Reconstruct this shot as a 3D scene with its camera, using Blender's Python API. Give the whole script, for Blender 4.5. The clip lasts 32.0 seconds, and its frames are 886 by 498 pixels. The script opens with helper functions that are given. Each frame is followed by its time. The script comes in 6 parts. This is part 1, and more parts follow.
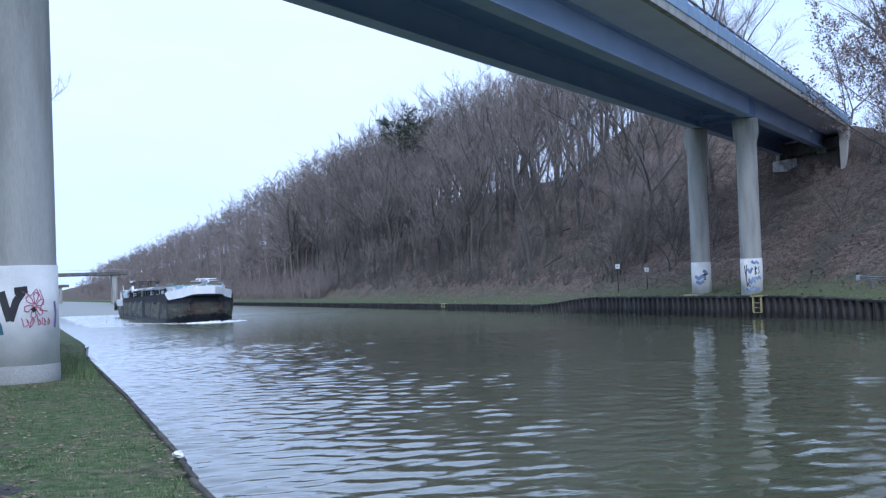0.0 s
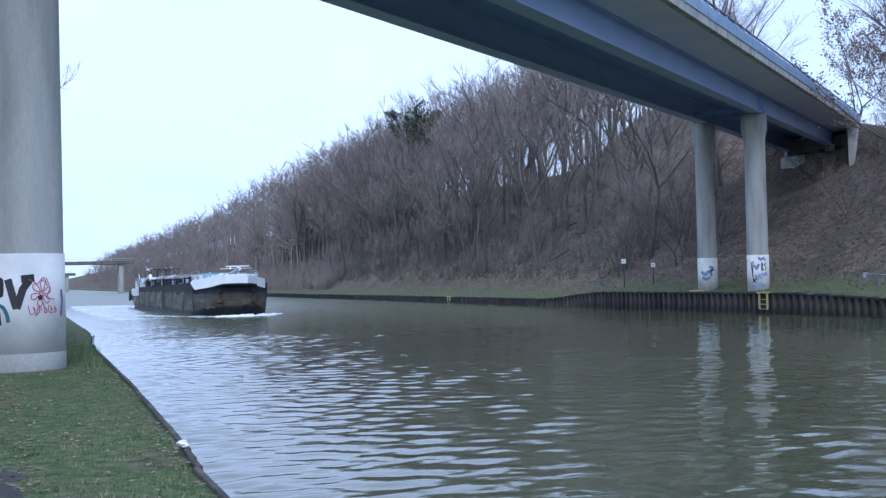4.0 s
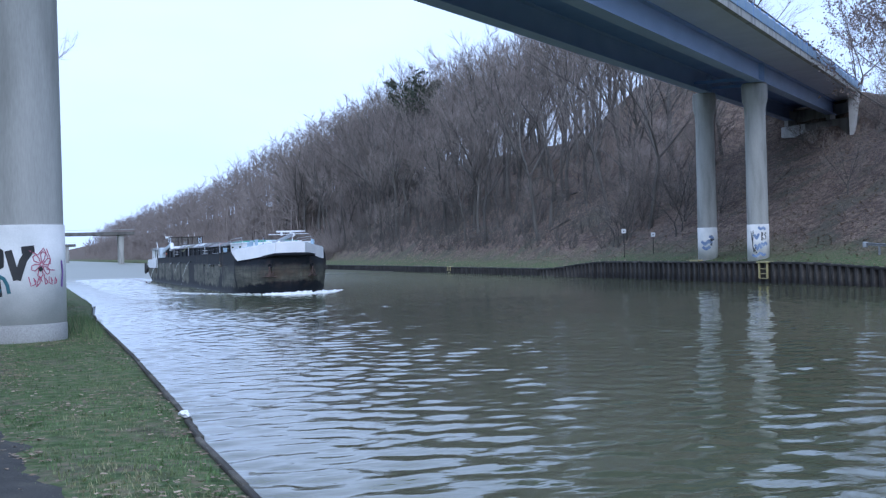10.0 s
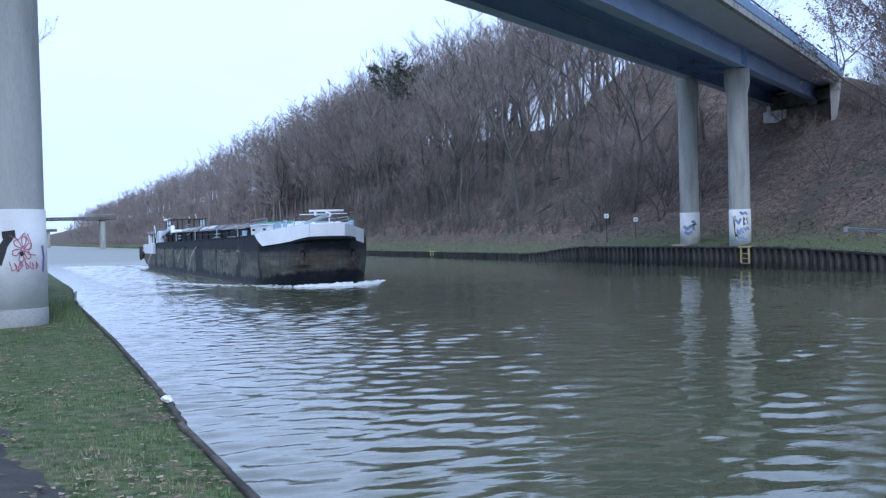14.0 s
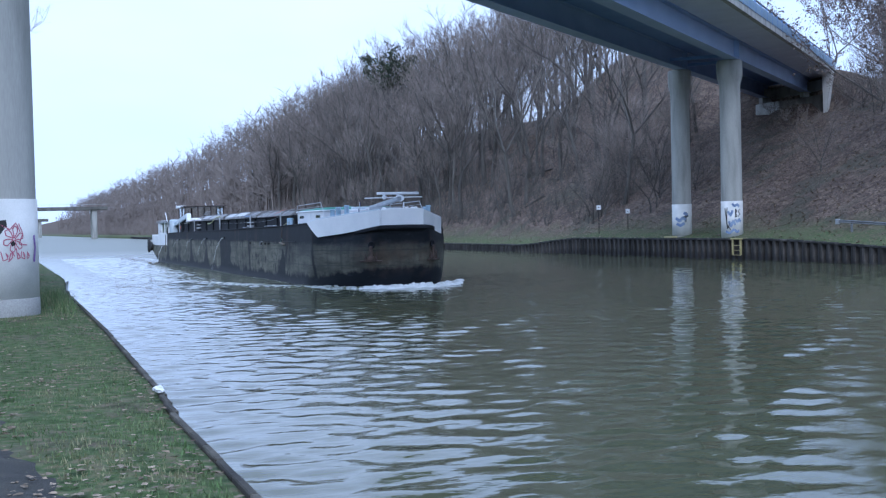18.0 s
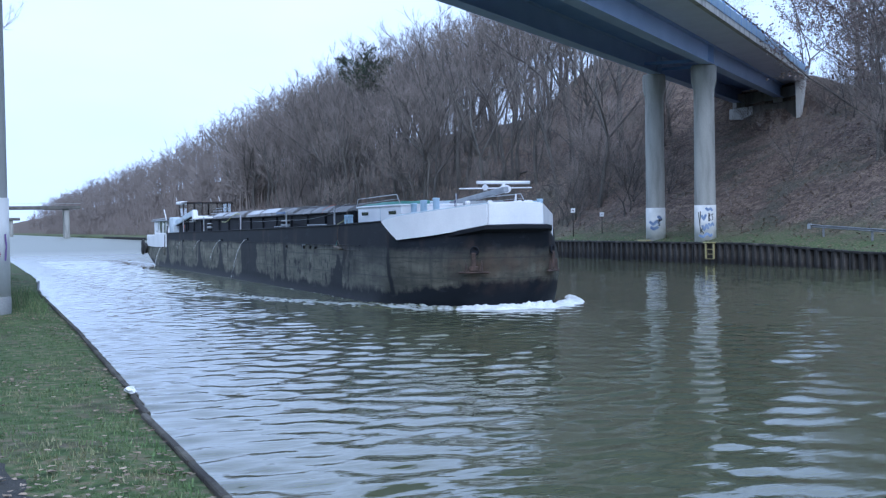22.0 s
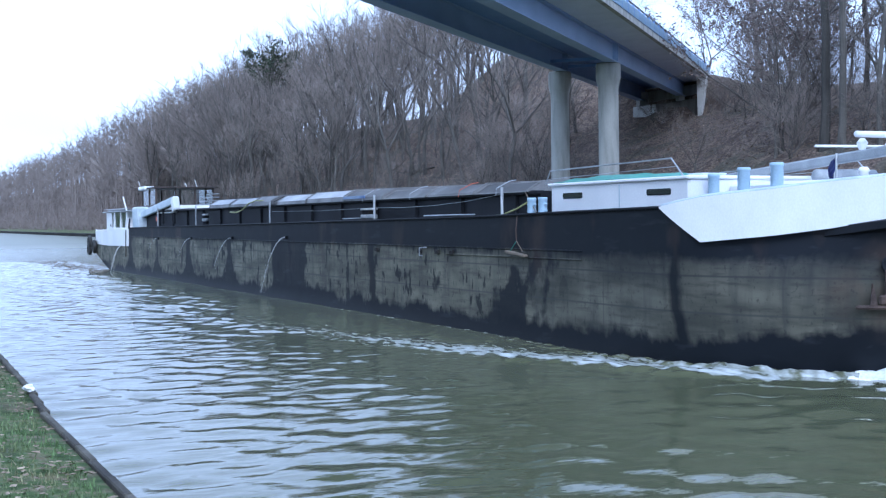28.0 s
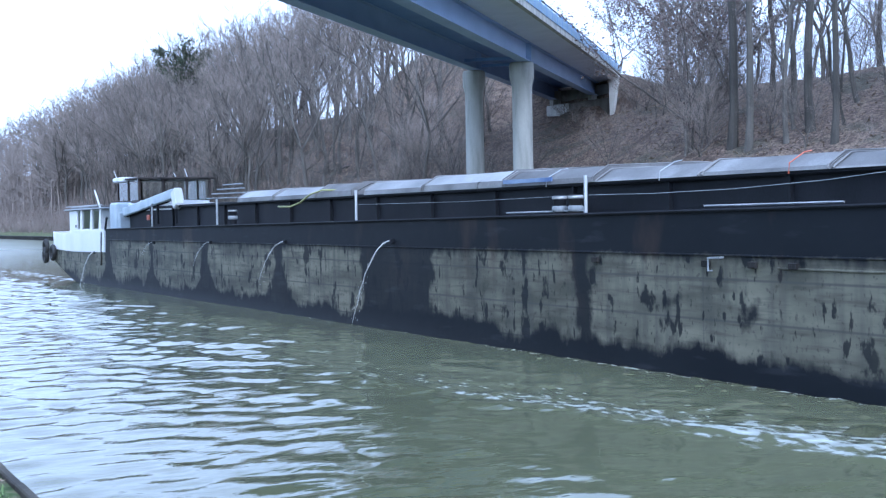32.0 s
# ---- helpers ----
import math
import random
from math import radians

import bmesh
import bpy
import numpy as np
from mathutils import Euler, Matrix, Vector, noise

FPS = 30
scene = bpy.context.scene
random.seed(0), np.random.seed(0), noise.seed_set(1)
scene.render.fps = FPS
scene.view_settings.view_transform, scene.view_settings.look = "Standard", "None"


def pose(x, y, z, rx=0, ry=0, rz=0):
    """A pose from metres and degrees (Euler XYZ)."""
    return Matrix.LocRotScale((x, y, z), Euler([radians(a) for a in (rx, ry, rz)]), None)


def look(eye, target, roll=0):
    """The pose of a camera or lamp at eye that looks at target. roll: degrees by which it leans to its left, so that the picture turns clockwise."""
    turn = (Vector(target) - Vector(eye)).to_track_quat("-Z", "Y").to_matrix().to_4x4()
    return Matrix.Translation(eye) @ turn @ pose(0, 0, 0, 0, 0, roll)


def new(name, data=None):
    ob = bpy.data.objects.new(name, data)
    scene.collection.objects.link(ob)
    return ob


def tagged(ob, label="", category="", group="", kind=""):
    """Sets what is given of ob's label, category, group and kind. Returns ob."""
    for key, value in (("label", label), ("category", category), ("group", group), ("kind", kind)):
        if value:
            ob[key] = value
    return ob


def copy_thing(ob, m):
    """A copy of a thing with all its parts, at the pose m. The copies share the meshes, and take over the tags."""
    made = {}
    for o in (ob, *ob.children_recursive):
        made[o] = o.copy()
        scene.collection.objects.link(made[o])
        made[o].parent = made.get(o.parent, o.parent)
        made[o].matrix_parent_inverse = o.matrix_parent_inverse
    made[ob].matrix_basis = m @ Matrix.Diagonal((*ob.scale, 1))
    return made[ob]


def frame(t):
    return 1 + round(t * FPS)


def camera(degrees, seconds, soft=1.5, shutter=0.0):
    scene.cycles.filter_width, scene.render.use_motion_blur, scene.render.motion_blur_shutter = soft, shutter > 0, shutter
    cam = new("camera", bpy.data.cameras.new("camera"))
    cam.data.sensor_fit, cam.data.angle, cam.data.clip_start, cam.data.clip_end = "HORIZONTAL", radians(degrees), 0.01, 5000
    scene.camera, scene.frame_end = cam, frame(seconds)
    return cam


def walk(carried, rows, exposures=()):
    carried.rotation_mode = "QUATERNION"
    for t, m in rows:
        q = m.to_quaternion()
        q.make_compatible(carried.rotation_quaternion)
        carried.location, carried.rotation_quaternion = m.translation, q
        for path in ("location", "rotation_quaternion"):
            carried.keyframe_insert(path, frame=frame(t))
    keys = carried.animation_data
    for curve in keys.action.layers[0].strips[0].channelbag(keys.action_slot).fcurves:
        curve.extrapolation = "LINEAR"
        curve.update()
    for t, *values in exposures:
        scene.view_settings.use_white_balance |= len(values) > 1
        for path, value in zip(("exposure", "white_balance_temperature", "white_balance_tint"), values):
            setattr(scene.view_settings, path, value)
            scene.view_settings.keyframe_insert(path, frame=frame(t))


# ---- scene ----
cam = camera(40.8, 32.0, soft=1.28)
EYE = (0.0, 0.0, 2.65)
# seconds, pitch, roll, yaw in degrees
PATH = (
    (0.0, 1.76, 2.00, -19.69), (0.5, 1.83, 1.89, -19.43), (1.0, 1.75, 1.56, -19.34),
    (1.5, 1.71, 1.90, -19.33), (2.0, 1.47, 1.93, -19.19), (2.5, 1.58, 1.88, -19.26),
    (3.0, 1.43, 1.69, -19.19), (3.5, 1.42, 1.41, -19.32), (5.5, 1.02, 1.35, -19.61),
    (6.0, 0.72, 1.55, -19.56), (6.5, 0.89, 1.43, -19.44), (7.0, 0.45, 1.32, -19.59),
    (7.5, 0.74, 1.32, -19.44), (8.0, 0.69, 1.34, -19.31), (8.5, 0.18, 1.49, -19.28),
    (9.0, -0.12, 1.90, -19.39), (9.5, -0.05, 1.47, -19.41), (10.0, -0.01, 1.47, -19.40),
    (10.5, -0.40, 1.57, -19.42), (11.0, -0.59, 1.52, -19.46), (11.5, -0.34, 1.67, -19.46),
    (12.0, -0.38, 1.59, -19.80), (12.5, -0.49, 1.79, -19.85), (13.0, -0.72, 1.64, -20.04),
    (13.5, -0.71, 1.53, -20.08), (14.0, -0.76, 1.46, -20.22), (14.5, -0.77, 1.33, -20.26),
    (16.5, -1.03, 1.40, -20.69), (17.0, -1.23, 1.39, -20.55), (17.5, -1.22, 1.29, -20.55),
    (18.0, -1.20, 1.30, -20.59), (18.5, -1.13, 1.36, -20.66), (19.0, -0.96, 1.16, -20.61),
    (19.5, -0.94, 1.00, -20.88), (20.0, -0.98, 0.97, -21.06), (20.5, -0.80, 1.13, -21.33),
    (21.0, -0.91, 1.02, -21.43), (21.5, -0.97, 1.06, -21.56), (22.0, -1.13, 0.89, -21.81),
    (22.5, -1.11, 1.05, -22.29), (23.0, -1.04, 1.02, -22.42), (23.5, -1.01, 0.94, -22.77),
    (24.0, -1.15, 0.84, -23.13), (24.5, -1.27, 1.01, -23.60), (25.0, -1.21, 0.99, -23.84),
    (25.5, -1.11, 0.87, -24.01), (27.5, -1.42, 1.27, -25.61), (28.0, -1.42, 0.72, -26.27),
    (28.5, -1.19, 0.44, -26.93), (29.0, -1.18, 0.59, -27.33), (29.5, -1.32, 0.84, -27.38),
    (30.0, -1.50, 0.62, -27.98), (30.5, -1.46, 0.86, -28.42), (31.0, -1.58, 0.64, -29.06),
    (31.5, -1.64, 0.90, -29.77), (32.0, -1.53, 1.08, -30.33),
)
# the clip's camera opens up and turns bluer on the way
EXPOSURES = ((0, 0.28, 5250, 15), (9, 0.28, 5200, 15), (19, 0.33, 5120, 14), (25, 0.46, 5080, 13), (28, 0.70, 5080, 13), (30, 0.92, 5050, 13), (32, 1.12, 5050, 13))
walk(cam, [(t, pose(*EYE, 90 + p, r, w)) for t, p, r, w in PATH], EXPOSURES)

# ---- light: an overcast winter sky ----
SUN_EL, SUN_ROT = 34.0, 200.0
world = bpy.data.worlds.new("world")
scene.world = world
world.use_nodes = True
wn, wl = world.node_tree.nodes, world.node_tree.links
wn.clear()
w_out, w_bg = wn.new("ShaderNodeOutputWorld"), wn.new("ShaderNodeBackground")
sky = wn.new("ShaderNodeTexSky")
sky.sky_type, sky.sun_disc = "NISHITA", False
sky.sun_elevation, sky.sun_rotation = radians(SUN_EL), radians(SUN_ROT)
sky.dust_density, sky.air_density = 3.0, 1.0
cloud_co, cloud = wn.new("ShaderNodeTexCoord"), wn.new("ShaderNodeTexNoise")
cloud.inputs["Scale"].default_value, cloud.inputs["Detail"].default_value = 2.2, 4.0
cloud_map = wn.new("ShaderNodeMapping")
cloud_map.inputs["Scale"].default_value = (1, 1, 3)
wl.new(cloud_co.outputs["Generated"], cloud_map.inputs["Vector"])
wl.new(cloud_map.outputs["Vector"], cloud.inputs["Vector"])
cloud_ramp = wn.new("ShaderNodeValToRGB")
cloud_ramp.color_ramp.elements[0].position, cloud_ramp.color_ramp.elements[0].color = 0.3, (7.0, 8.3, 10.4, 1)
cloud_ramp.color_ramp.elements[1].position, cloud_ramp.color_ramp.elements[1].color = 0.7, (8.6, 9.6, 11.0, 1)
wl.new(cloud.outputs["Fac"], cloud_ramp.inputs["Fac"])
cover = wn.new("ShaderNodeMix")
cover.data_type = "RGBA"
cover.inputs[0].default_value = 0.93
wl.new(sky.outputs["Color"], cover.inputs[6])
wl.new(cloud_ramp.outputs["Color"], cover.inputs[7])
wl.new(cover.outputs[2], w_bg.inputs["Color"])
w_bg.inputs["Strength"].default_value = 0.105
wl.new(w_bg.outputs["Background"], w_out.inputs["Surface"])
sun = new("sun", bpy.data.lights.new("sun", "SUN"))
sun.data.energy, sun.data.angle, sun.data.color = 1.2, radians(30), (1.0, 0.97, 0.93)
# the sky's sun stands at its rotation from north, clockwise
sun_way = Vector((math.sin(radians(SUN_ROT)) * math.cos(radians(SUN_EL)), math.cos(radians(SUN_ROT)) * math.cos(radians(SUN_EL)), math.sin(radians(SUN_EL))))
sun.matrix_world = look(sun_way * 50, (0, 0, 0))

# ---- materials ----


def material(name, stops, scale=3.0, rough=0.8, metal=0.0, bump=0.0, bump_scale=None, fine=0.25, fine_scale=40.0, stretch=(1, 1, 1), spec=0.5, vary=0.0, island=0.0):
    """Noise between colour stops at a large scale, with a fine grain over it and a relief."""
    m = bpy.data.materials.new(name)
    m.use_nodes = True
    n, l = m.node_tree.nodes, m.node_tree.links
    b = n["Principled BSDF"]
    co, mp = n.new("ShaderNodeTexCoord"), n.new("ShaderNodeMapping")
    mp.inputs["Scale"].default_value = stretch
    l.new(co.outputs["Object"], mp.inputs["Vector"])
    big = n.new("ShaderNodeTexNoise")
    big.inputs["Scale"].default_value, big.inputs["Detail"].default_value = scale, 6
    l.new(mp.outputs["Vector"], big.inputs["Vector"])
    ramp = n.new("ShaderNodeValToRGB")
    el = ramp.color_ramp.elements
    while len(el) < len(stops):
        el.new(0.5)
    for e, (p, c) in zip(el, stops):
        e.position, e.color = p, (*c, 1)
    l.new(big.outputs["Fac"], ramp.inputs["Fac"])
    small = n.new("ShaderNodeTexNoise")
    small.inputs["Scale"].default_value, small.inputs["Detail"].default_value = fine_scale, 3
    l.new(mp.outputs["Vector"], small.inputs["Vector"])
    mr = n.new("ShaderNodeMapRange")
    mr.inputs["To Min"].default_value, mr.inputs["To Max"].default_value = 1 - fine, 1 + fine
    mr.inputs["From Min"].default_value, mr.inputs["From Max"].default_value = 0.25, 0.75
    l.new(small.outputs["Fac"], mr.inputs["Value"])
    mul = n.new("ShaderNodeVectorMath")
    mul.operation = "SCALE"
    l.new(ramp.outputs["Color"], mul.inputs[0])
    l.new(mr.outputs["Result"], mul.inputs["Scale"])
    last = mul.outputs["Vector"]
    for amount, node, out in ((vary, "ShaderNodeObjectInfo", "Random"), (island, "ShaderNodeNewGeometry", "Random Per Island")):
        if amount:
            info, mv, sc = n.new(node), n.new("ShaderNodeMapRange"), n.new("ShaderNodeVectorMath")
            sc.operation = "SCALE"
            mv.inputs["To Min"].default_value, mv.inputs["To Max"].default_value = 1 - amount, 1 + amount
            l.new(info.outputs[out], mv.inputs["Value"])
            l.new(last, sc.inputs[0])
            l.new(mv.outputs["Result"], sc.inputs["Scale"])
            last = sc.outputs["Vector"]
    l.new(last, b.inputs["Base Color"])
    b.inputs["Roughness"].default_value, b.inputs["Metallic"].default_value = rough, metal
    b.inputs["Specular IOR Level"].default_value = spec
    if bump:
        bn, bt = n.new("ShaderNodeBump"), n.new("ShaderNodeTexNoise")
        bt.inputs["Scale"].default_value, bt.inputs["Detail"].default_value = bump_scale or fine_scale, 5
        l.new(mp.outputs["Vector"], bt.inputs["Vector"])
        l.new(bt.outputs["Fac"], bn.inputs["Height"])
        bn.inputs["Strength"].default_value, bn.inputs["Distance"].default_value = 0.6, bump
        l.new(bn.outputs["Normal"], b.inputs["Normal"])
    return m


M_CONCRETE = material("concrete", [(0.3, (0.21, 0.215, 0.20)), (0.5, (0.335, 0.34, 0.315)), (0.7, (0.41, 0.41, 0.38))], 1.6, 0.85, bump=0.004, bump_scale=14, fine=0.09, stretch=(1, 1, 0.16))
M_CONC_PALE = material("pale_concrete", [(0.3, (0.40, 0.40, 0.38)), (0.7, (0.54, 0.54, 0.52))], 1.1, 0.85, bump=0.01, bump_scale=30, fine=0.15, stretch=(1, 1, 0.5))
# shade put into the base colour, for the bearing shelf and far beams
M_CONC_SHADE = material("shaded_concrete", [(0.3, (0.07, 0.068, 0.062)), (0.7, (0.17, 0.165, 0.15))], 0.9, 0.9, bump=0.01, bump_scale=30, fine=0.2, stretch=(1, 1, 0.4))
M_WHITEBAND = material("white_masonry_paint", [(0.25, (0.50, 0.52, 0.50)), (0.5, (0.64, 0.65, 0.63)), (0.7, (0.75, 0.75, 0.73))], 1.4, 0.7, bump=0.003, bump_scale=14, fine=0.06)
M_BLUE = material("blue_bridge_paint", [(0.3, (0.24, 0.34, 0.54)), (0.75, (0.32, 0.43, 0.63))], 0.4, 0.45, fine=0.12, stretch=(1, 1, 2), bump=0.003)
M_BLUE_DARK = material("darker_bridge_blue", [(0.3, (0.15, 0.25, 0.50)), (0.75, (0.20, 0.32, 0.58))], 0.5, 0.6, fine=0.15)
M_BLUE_LIGHT = material("light_blue_paint", [(0.3, (0.165, 0.26, 0.37)), (0.75, (0.235, 0.345, 0.46))], 0.6, 0.45, fine=0.12)
M_DECK = material("deck_concrete", [(0.3, (0.27, 0.27, 0.26)), (0.7, (0.38, 0.38, 0.36))], 0.6, 0.9, fine=0.2, bump=0.01)
M_SOFFIT = material("pale_soffit_concrete", [(0.3, (0.52, 0.56, 0.64)), (0.7, (0.62, 0.66, 0.74))], 0.5, 0.9, fine=0.12, bump=0.006)
M_RUST = material("rusty_steel", [(0.35, (0.015, 0.015, 0.016)), (0.55, (0.034, 0.032, 0.031)), (0.75, (0.125, 0.112, 0.098))], 1.6, 0.85, metal=0.2, bump=0.01, fine=0.3, stretch=(1, 1, 0.4), vary=0.35)
M_COPING = material("mossy_steel_coping", [(0.3, (0.035, 0.032, 0.028)), (0.6, (0.085, 0.078, 0.062)), (0.8, (0.14, 0.13, 0.10))], 2.5, 0.9, bump=0.01, fine=0.35, vary=0.25)
M_YELLOW = material("yellow_paint", [(0.3, (0.30, 0.26, 0.11)), (0.7, (0.48, 0.42, 0.20))], 2, 0.6, fine=0.2)
M_GALV = material("galvanised_steel", [(0.3, (0.36, 0.38, 0.40)), (0.7, (0.52, 0.54, 0.56))], 2, 0.45, metal=0.7, fine=0.1)
M_RAIL = material("dull_galvanised_steel", [(0.3, (0.18, 0.19, 0.20)), (0.7, (0.30, 0.31, 0.32))], 2, 0.6, metal=0.4, fine=0.15)
M_SIGN = material("white_sign", [(0.3, (0.72, 0.72, 0.72)), (0.7, (0.82, 0.82, 0.82))], 2, 0.5, fine=0.05)
M_BARK = material("bark", [(0.3, (0.046, 0.044, 0.040)), (0.7, (0.115, 0.107, 0.094))], 1.2, 0.9, fine=0.3, stretch=(1, 1, 0.3), vary=0.3, bump=0.02, bump_scale=12)
M_TWIG = material("twigs", [(0.3, (0.150, 0.129, 0.116)), (0.7, (0.255, 0.220, 0.197))], 0.5, 0.9, fine=0.2, vary=0.3)
M_DRYLEAF = material("dry_leaves", [(0.3, (0.088, 0.068, 0.062)), (0.7, (0.18, 0.140, 0.124))], 2.0, 0.8, fine=0.3, island=0.4)
M_LEAF_PALE = material("pale_dry_leaves", [(0.3, (0.15, 0.105, 0.07)), (0.7, (0.36, 0.29, 0.21))], 2.0, 0.8, fine=0.3, island=0.4)
M_EVERGREEN = material("ivy_and_pine", [(0.3, (0.018, 0.030, 0.016)), (0.7, (0.045, 0.062, 0.030))], 1.0, 0.7, fine=0.3, island=0.4)
M_BLADE = material("grass_blades", [(0.3, (0.050, 0.092, 0.030)), (0.48, (0.098, 0.165, 0.055)), (0.64, (0.21, 0.205, 0.11))], 1.3, 0.7, fine=0.3, island=0.45)
M_ASPHALT = material("asphalt", [(0.3, (0.027, 0.027, 0.025)), (0.55, (0.046, 0.045, 0.039)), (0.72, (0.068, 0.066, 0.048))], 2.6, 0.9, fine=0.35, fine_scale=90, bump=0.01, bump_scale=120)
M_BLACK = material("black_spray_paint", [(0.3, (0.012, 0.013, 0.015)), (0.7, (0.03, 0.03, 0.03))], 3, 0.5, fine=0.1)
M_RED = material("red_spray_paint", [(0.3, (0.36, 0.08, 0.15)), (0.7, (0.48, 0.16, 0.22))], 3, 0.5, fine=0.1)
M_TEAL = material("teal_spray_paint", [(0.3, (0.02, 0.10, 0.13)), (0.7, (0.05, 0.17, 0.20))], 3, 0.5, fine=0.1)
M_VIOLET = material("violet_spray_paint", [(0.3, (0.16, 0.08, 0.30)), (0.7, (0.28, 0.16, 0.44))], 3, 0.5, fine=0.1)
M_SPRAYBLUE = material("blue_spray_paint", [(0.3, (0.10, 0.16, 0.32)), (0.7, (0.28, 0.36, 0.50))], 2, 0.5, fine=0.2)
M_WHITE = material("white_ship_paint", [(0.25, (0.70, 0.72, 0.74)), (0.6, (0.82, 0.83, 0.84))], 0.9, 0.35, fine=0.05, stretch=(1, 1, 0.6))
M_BLACKPAINT = material("black_ship_paint", [(0.3, (0.006, 0.0075, 0.011)), (0.6, (0.012, 0.014, 0.019)), (0.8, (0.026, 0.023, 0.023))], 0.8, 0.7, spec=0.25, fine=0.2, stretch=(1, 1, 0.5), bump=0.01, bump_scale=2)
M_ALU = material("weathered_aluminium", [(0.3, (0.34, 0.35, 0.36)), (0.7, (0.56, 0.57, 0.58))], 0.7, 0.5, metal=0.55, fine=0.15, vary=0.25)
M_COVER_SIDE = material("grey_cover_side", [(0.3, (0.12, 0.12, 0.12)), (0.7, (0.28, 0.28, 0.28))], 0.9, 0.6, metal=0.3, fine=0.2, vary=0.2)
M_PALEBLUE = material("pale_blue_paint", [(0.3, (0.30, 0.44, 0.56)), (0.7, (0.42, 0.56, 0.68))], 1.5, 0.45, fine=0.1)
M_GREYBLUE = material("grey_blue_paint", [(0.3, (0.38, 0.46, 0.52)), (0.7, (0.56, 0.63, 0.68))], 1.5, 0.45, fine=0.1)
M_TARP = material("green_tarpaulin", [(0.3, (0.03, 0.16, 0.13)), (0.7, (0.06, 0.26, 0.20))], 2, 0.6, fine=0.2, bump=0.03, bump_scale=4)
M_FLAG = material("navy_cloth", [(0.3, (0.012, 0.018, 0.08)), (0.7, (0.02, 0.03, 0.13))], 4, 0.8, fine=0.15)
M_WOOD = material("weathered_plank", [(0.3, (0.12, 0.10, 0.08)), (0.7, (0.24, 0.20, 0.15))], 3, 0.8, fine=0.25)
M_HOSE = material("yellow_green_rubber", [(0.3, (0.30, 0.32, 0.13)), (0.7, (0.42, 0.43, 0.20))], 3, 0.6, fine=0.15)
M_RUBBER = material("rubber", [(0.3, (0.012, 0.012, 0.012)), (0.7, (0.03, 0.03, 0.03))], 3, 0.7, fine=0.2)
M_DARKWOOD = material("dark_wheelhouse_wood", [(0.3, (0.025, 0.018, 0.015)), (0.7, (0.06, 0.04, 0.03))], 2, 0.5, fine=0.2)
M_ORANGE = material("orange_red_paint", [(0.3, (0.42, 0.09, 0.05)), (0.7, (0.55, 0.14, 0.07))], 2, 0.5, fine=0.15)
M_FOAM = material("foam", [(0.3, (0.62, 0.66, 0.66)), (0.6, (0.85, 0.87, 0.87))], 2.5, 0.9, fine=0.15, fine_scale=20, bump=0.08, bump_scale=7)
M_JET = material("falling_water", [(0.3, (0.55, 0.58, 0.58)), (0.7, (0.78, 0.80, 0.80))], 6, 0.3, fine=0.2)
M_SNOW = material("white_litter", [(0.3, (0.72, 0.74, 0.76)), (0.7, (0.85, 0.86, 0.88))], 6, 0.6, fine=0.08)


def glass_material():
    m = bpy.data.materials.new("window_glass")
    m.use_nodes = True
    b = m.node_tree.nodes["Principled BSDF"]
    b.inputs["Base Color"].default_value = (0.02, 0.025, 0.03, 1)
    b.inputs["Roughness"].default_value, b.inputs["Specular IOR Level"].default_value = 0.05, 0.6
    return m


M_GLASS = glass_material()


def clear_material():
    m = bpy.data.materials.new("clear_glass")
    m.use_nodes = True
    b = m.node_tree.nodes["Principled BSDF"]
    b.inputs["Base Color"].default_value = (0.92, 0.95, 0.95, 1)
    b.inputs["Transmission Weight"].default_value = 1.0
    b.inputs["IOR"].default_value, b.inputs["Roughness"].default_value = 1.12, 0.02
    return m


M_CLEAR = clear_material()


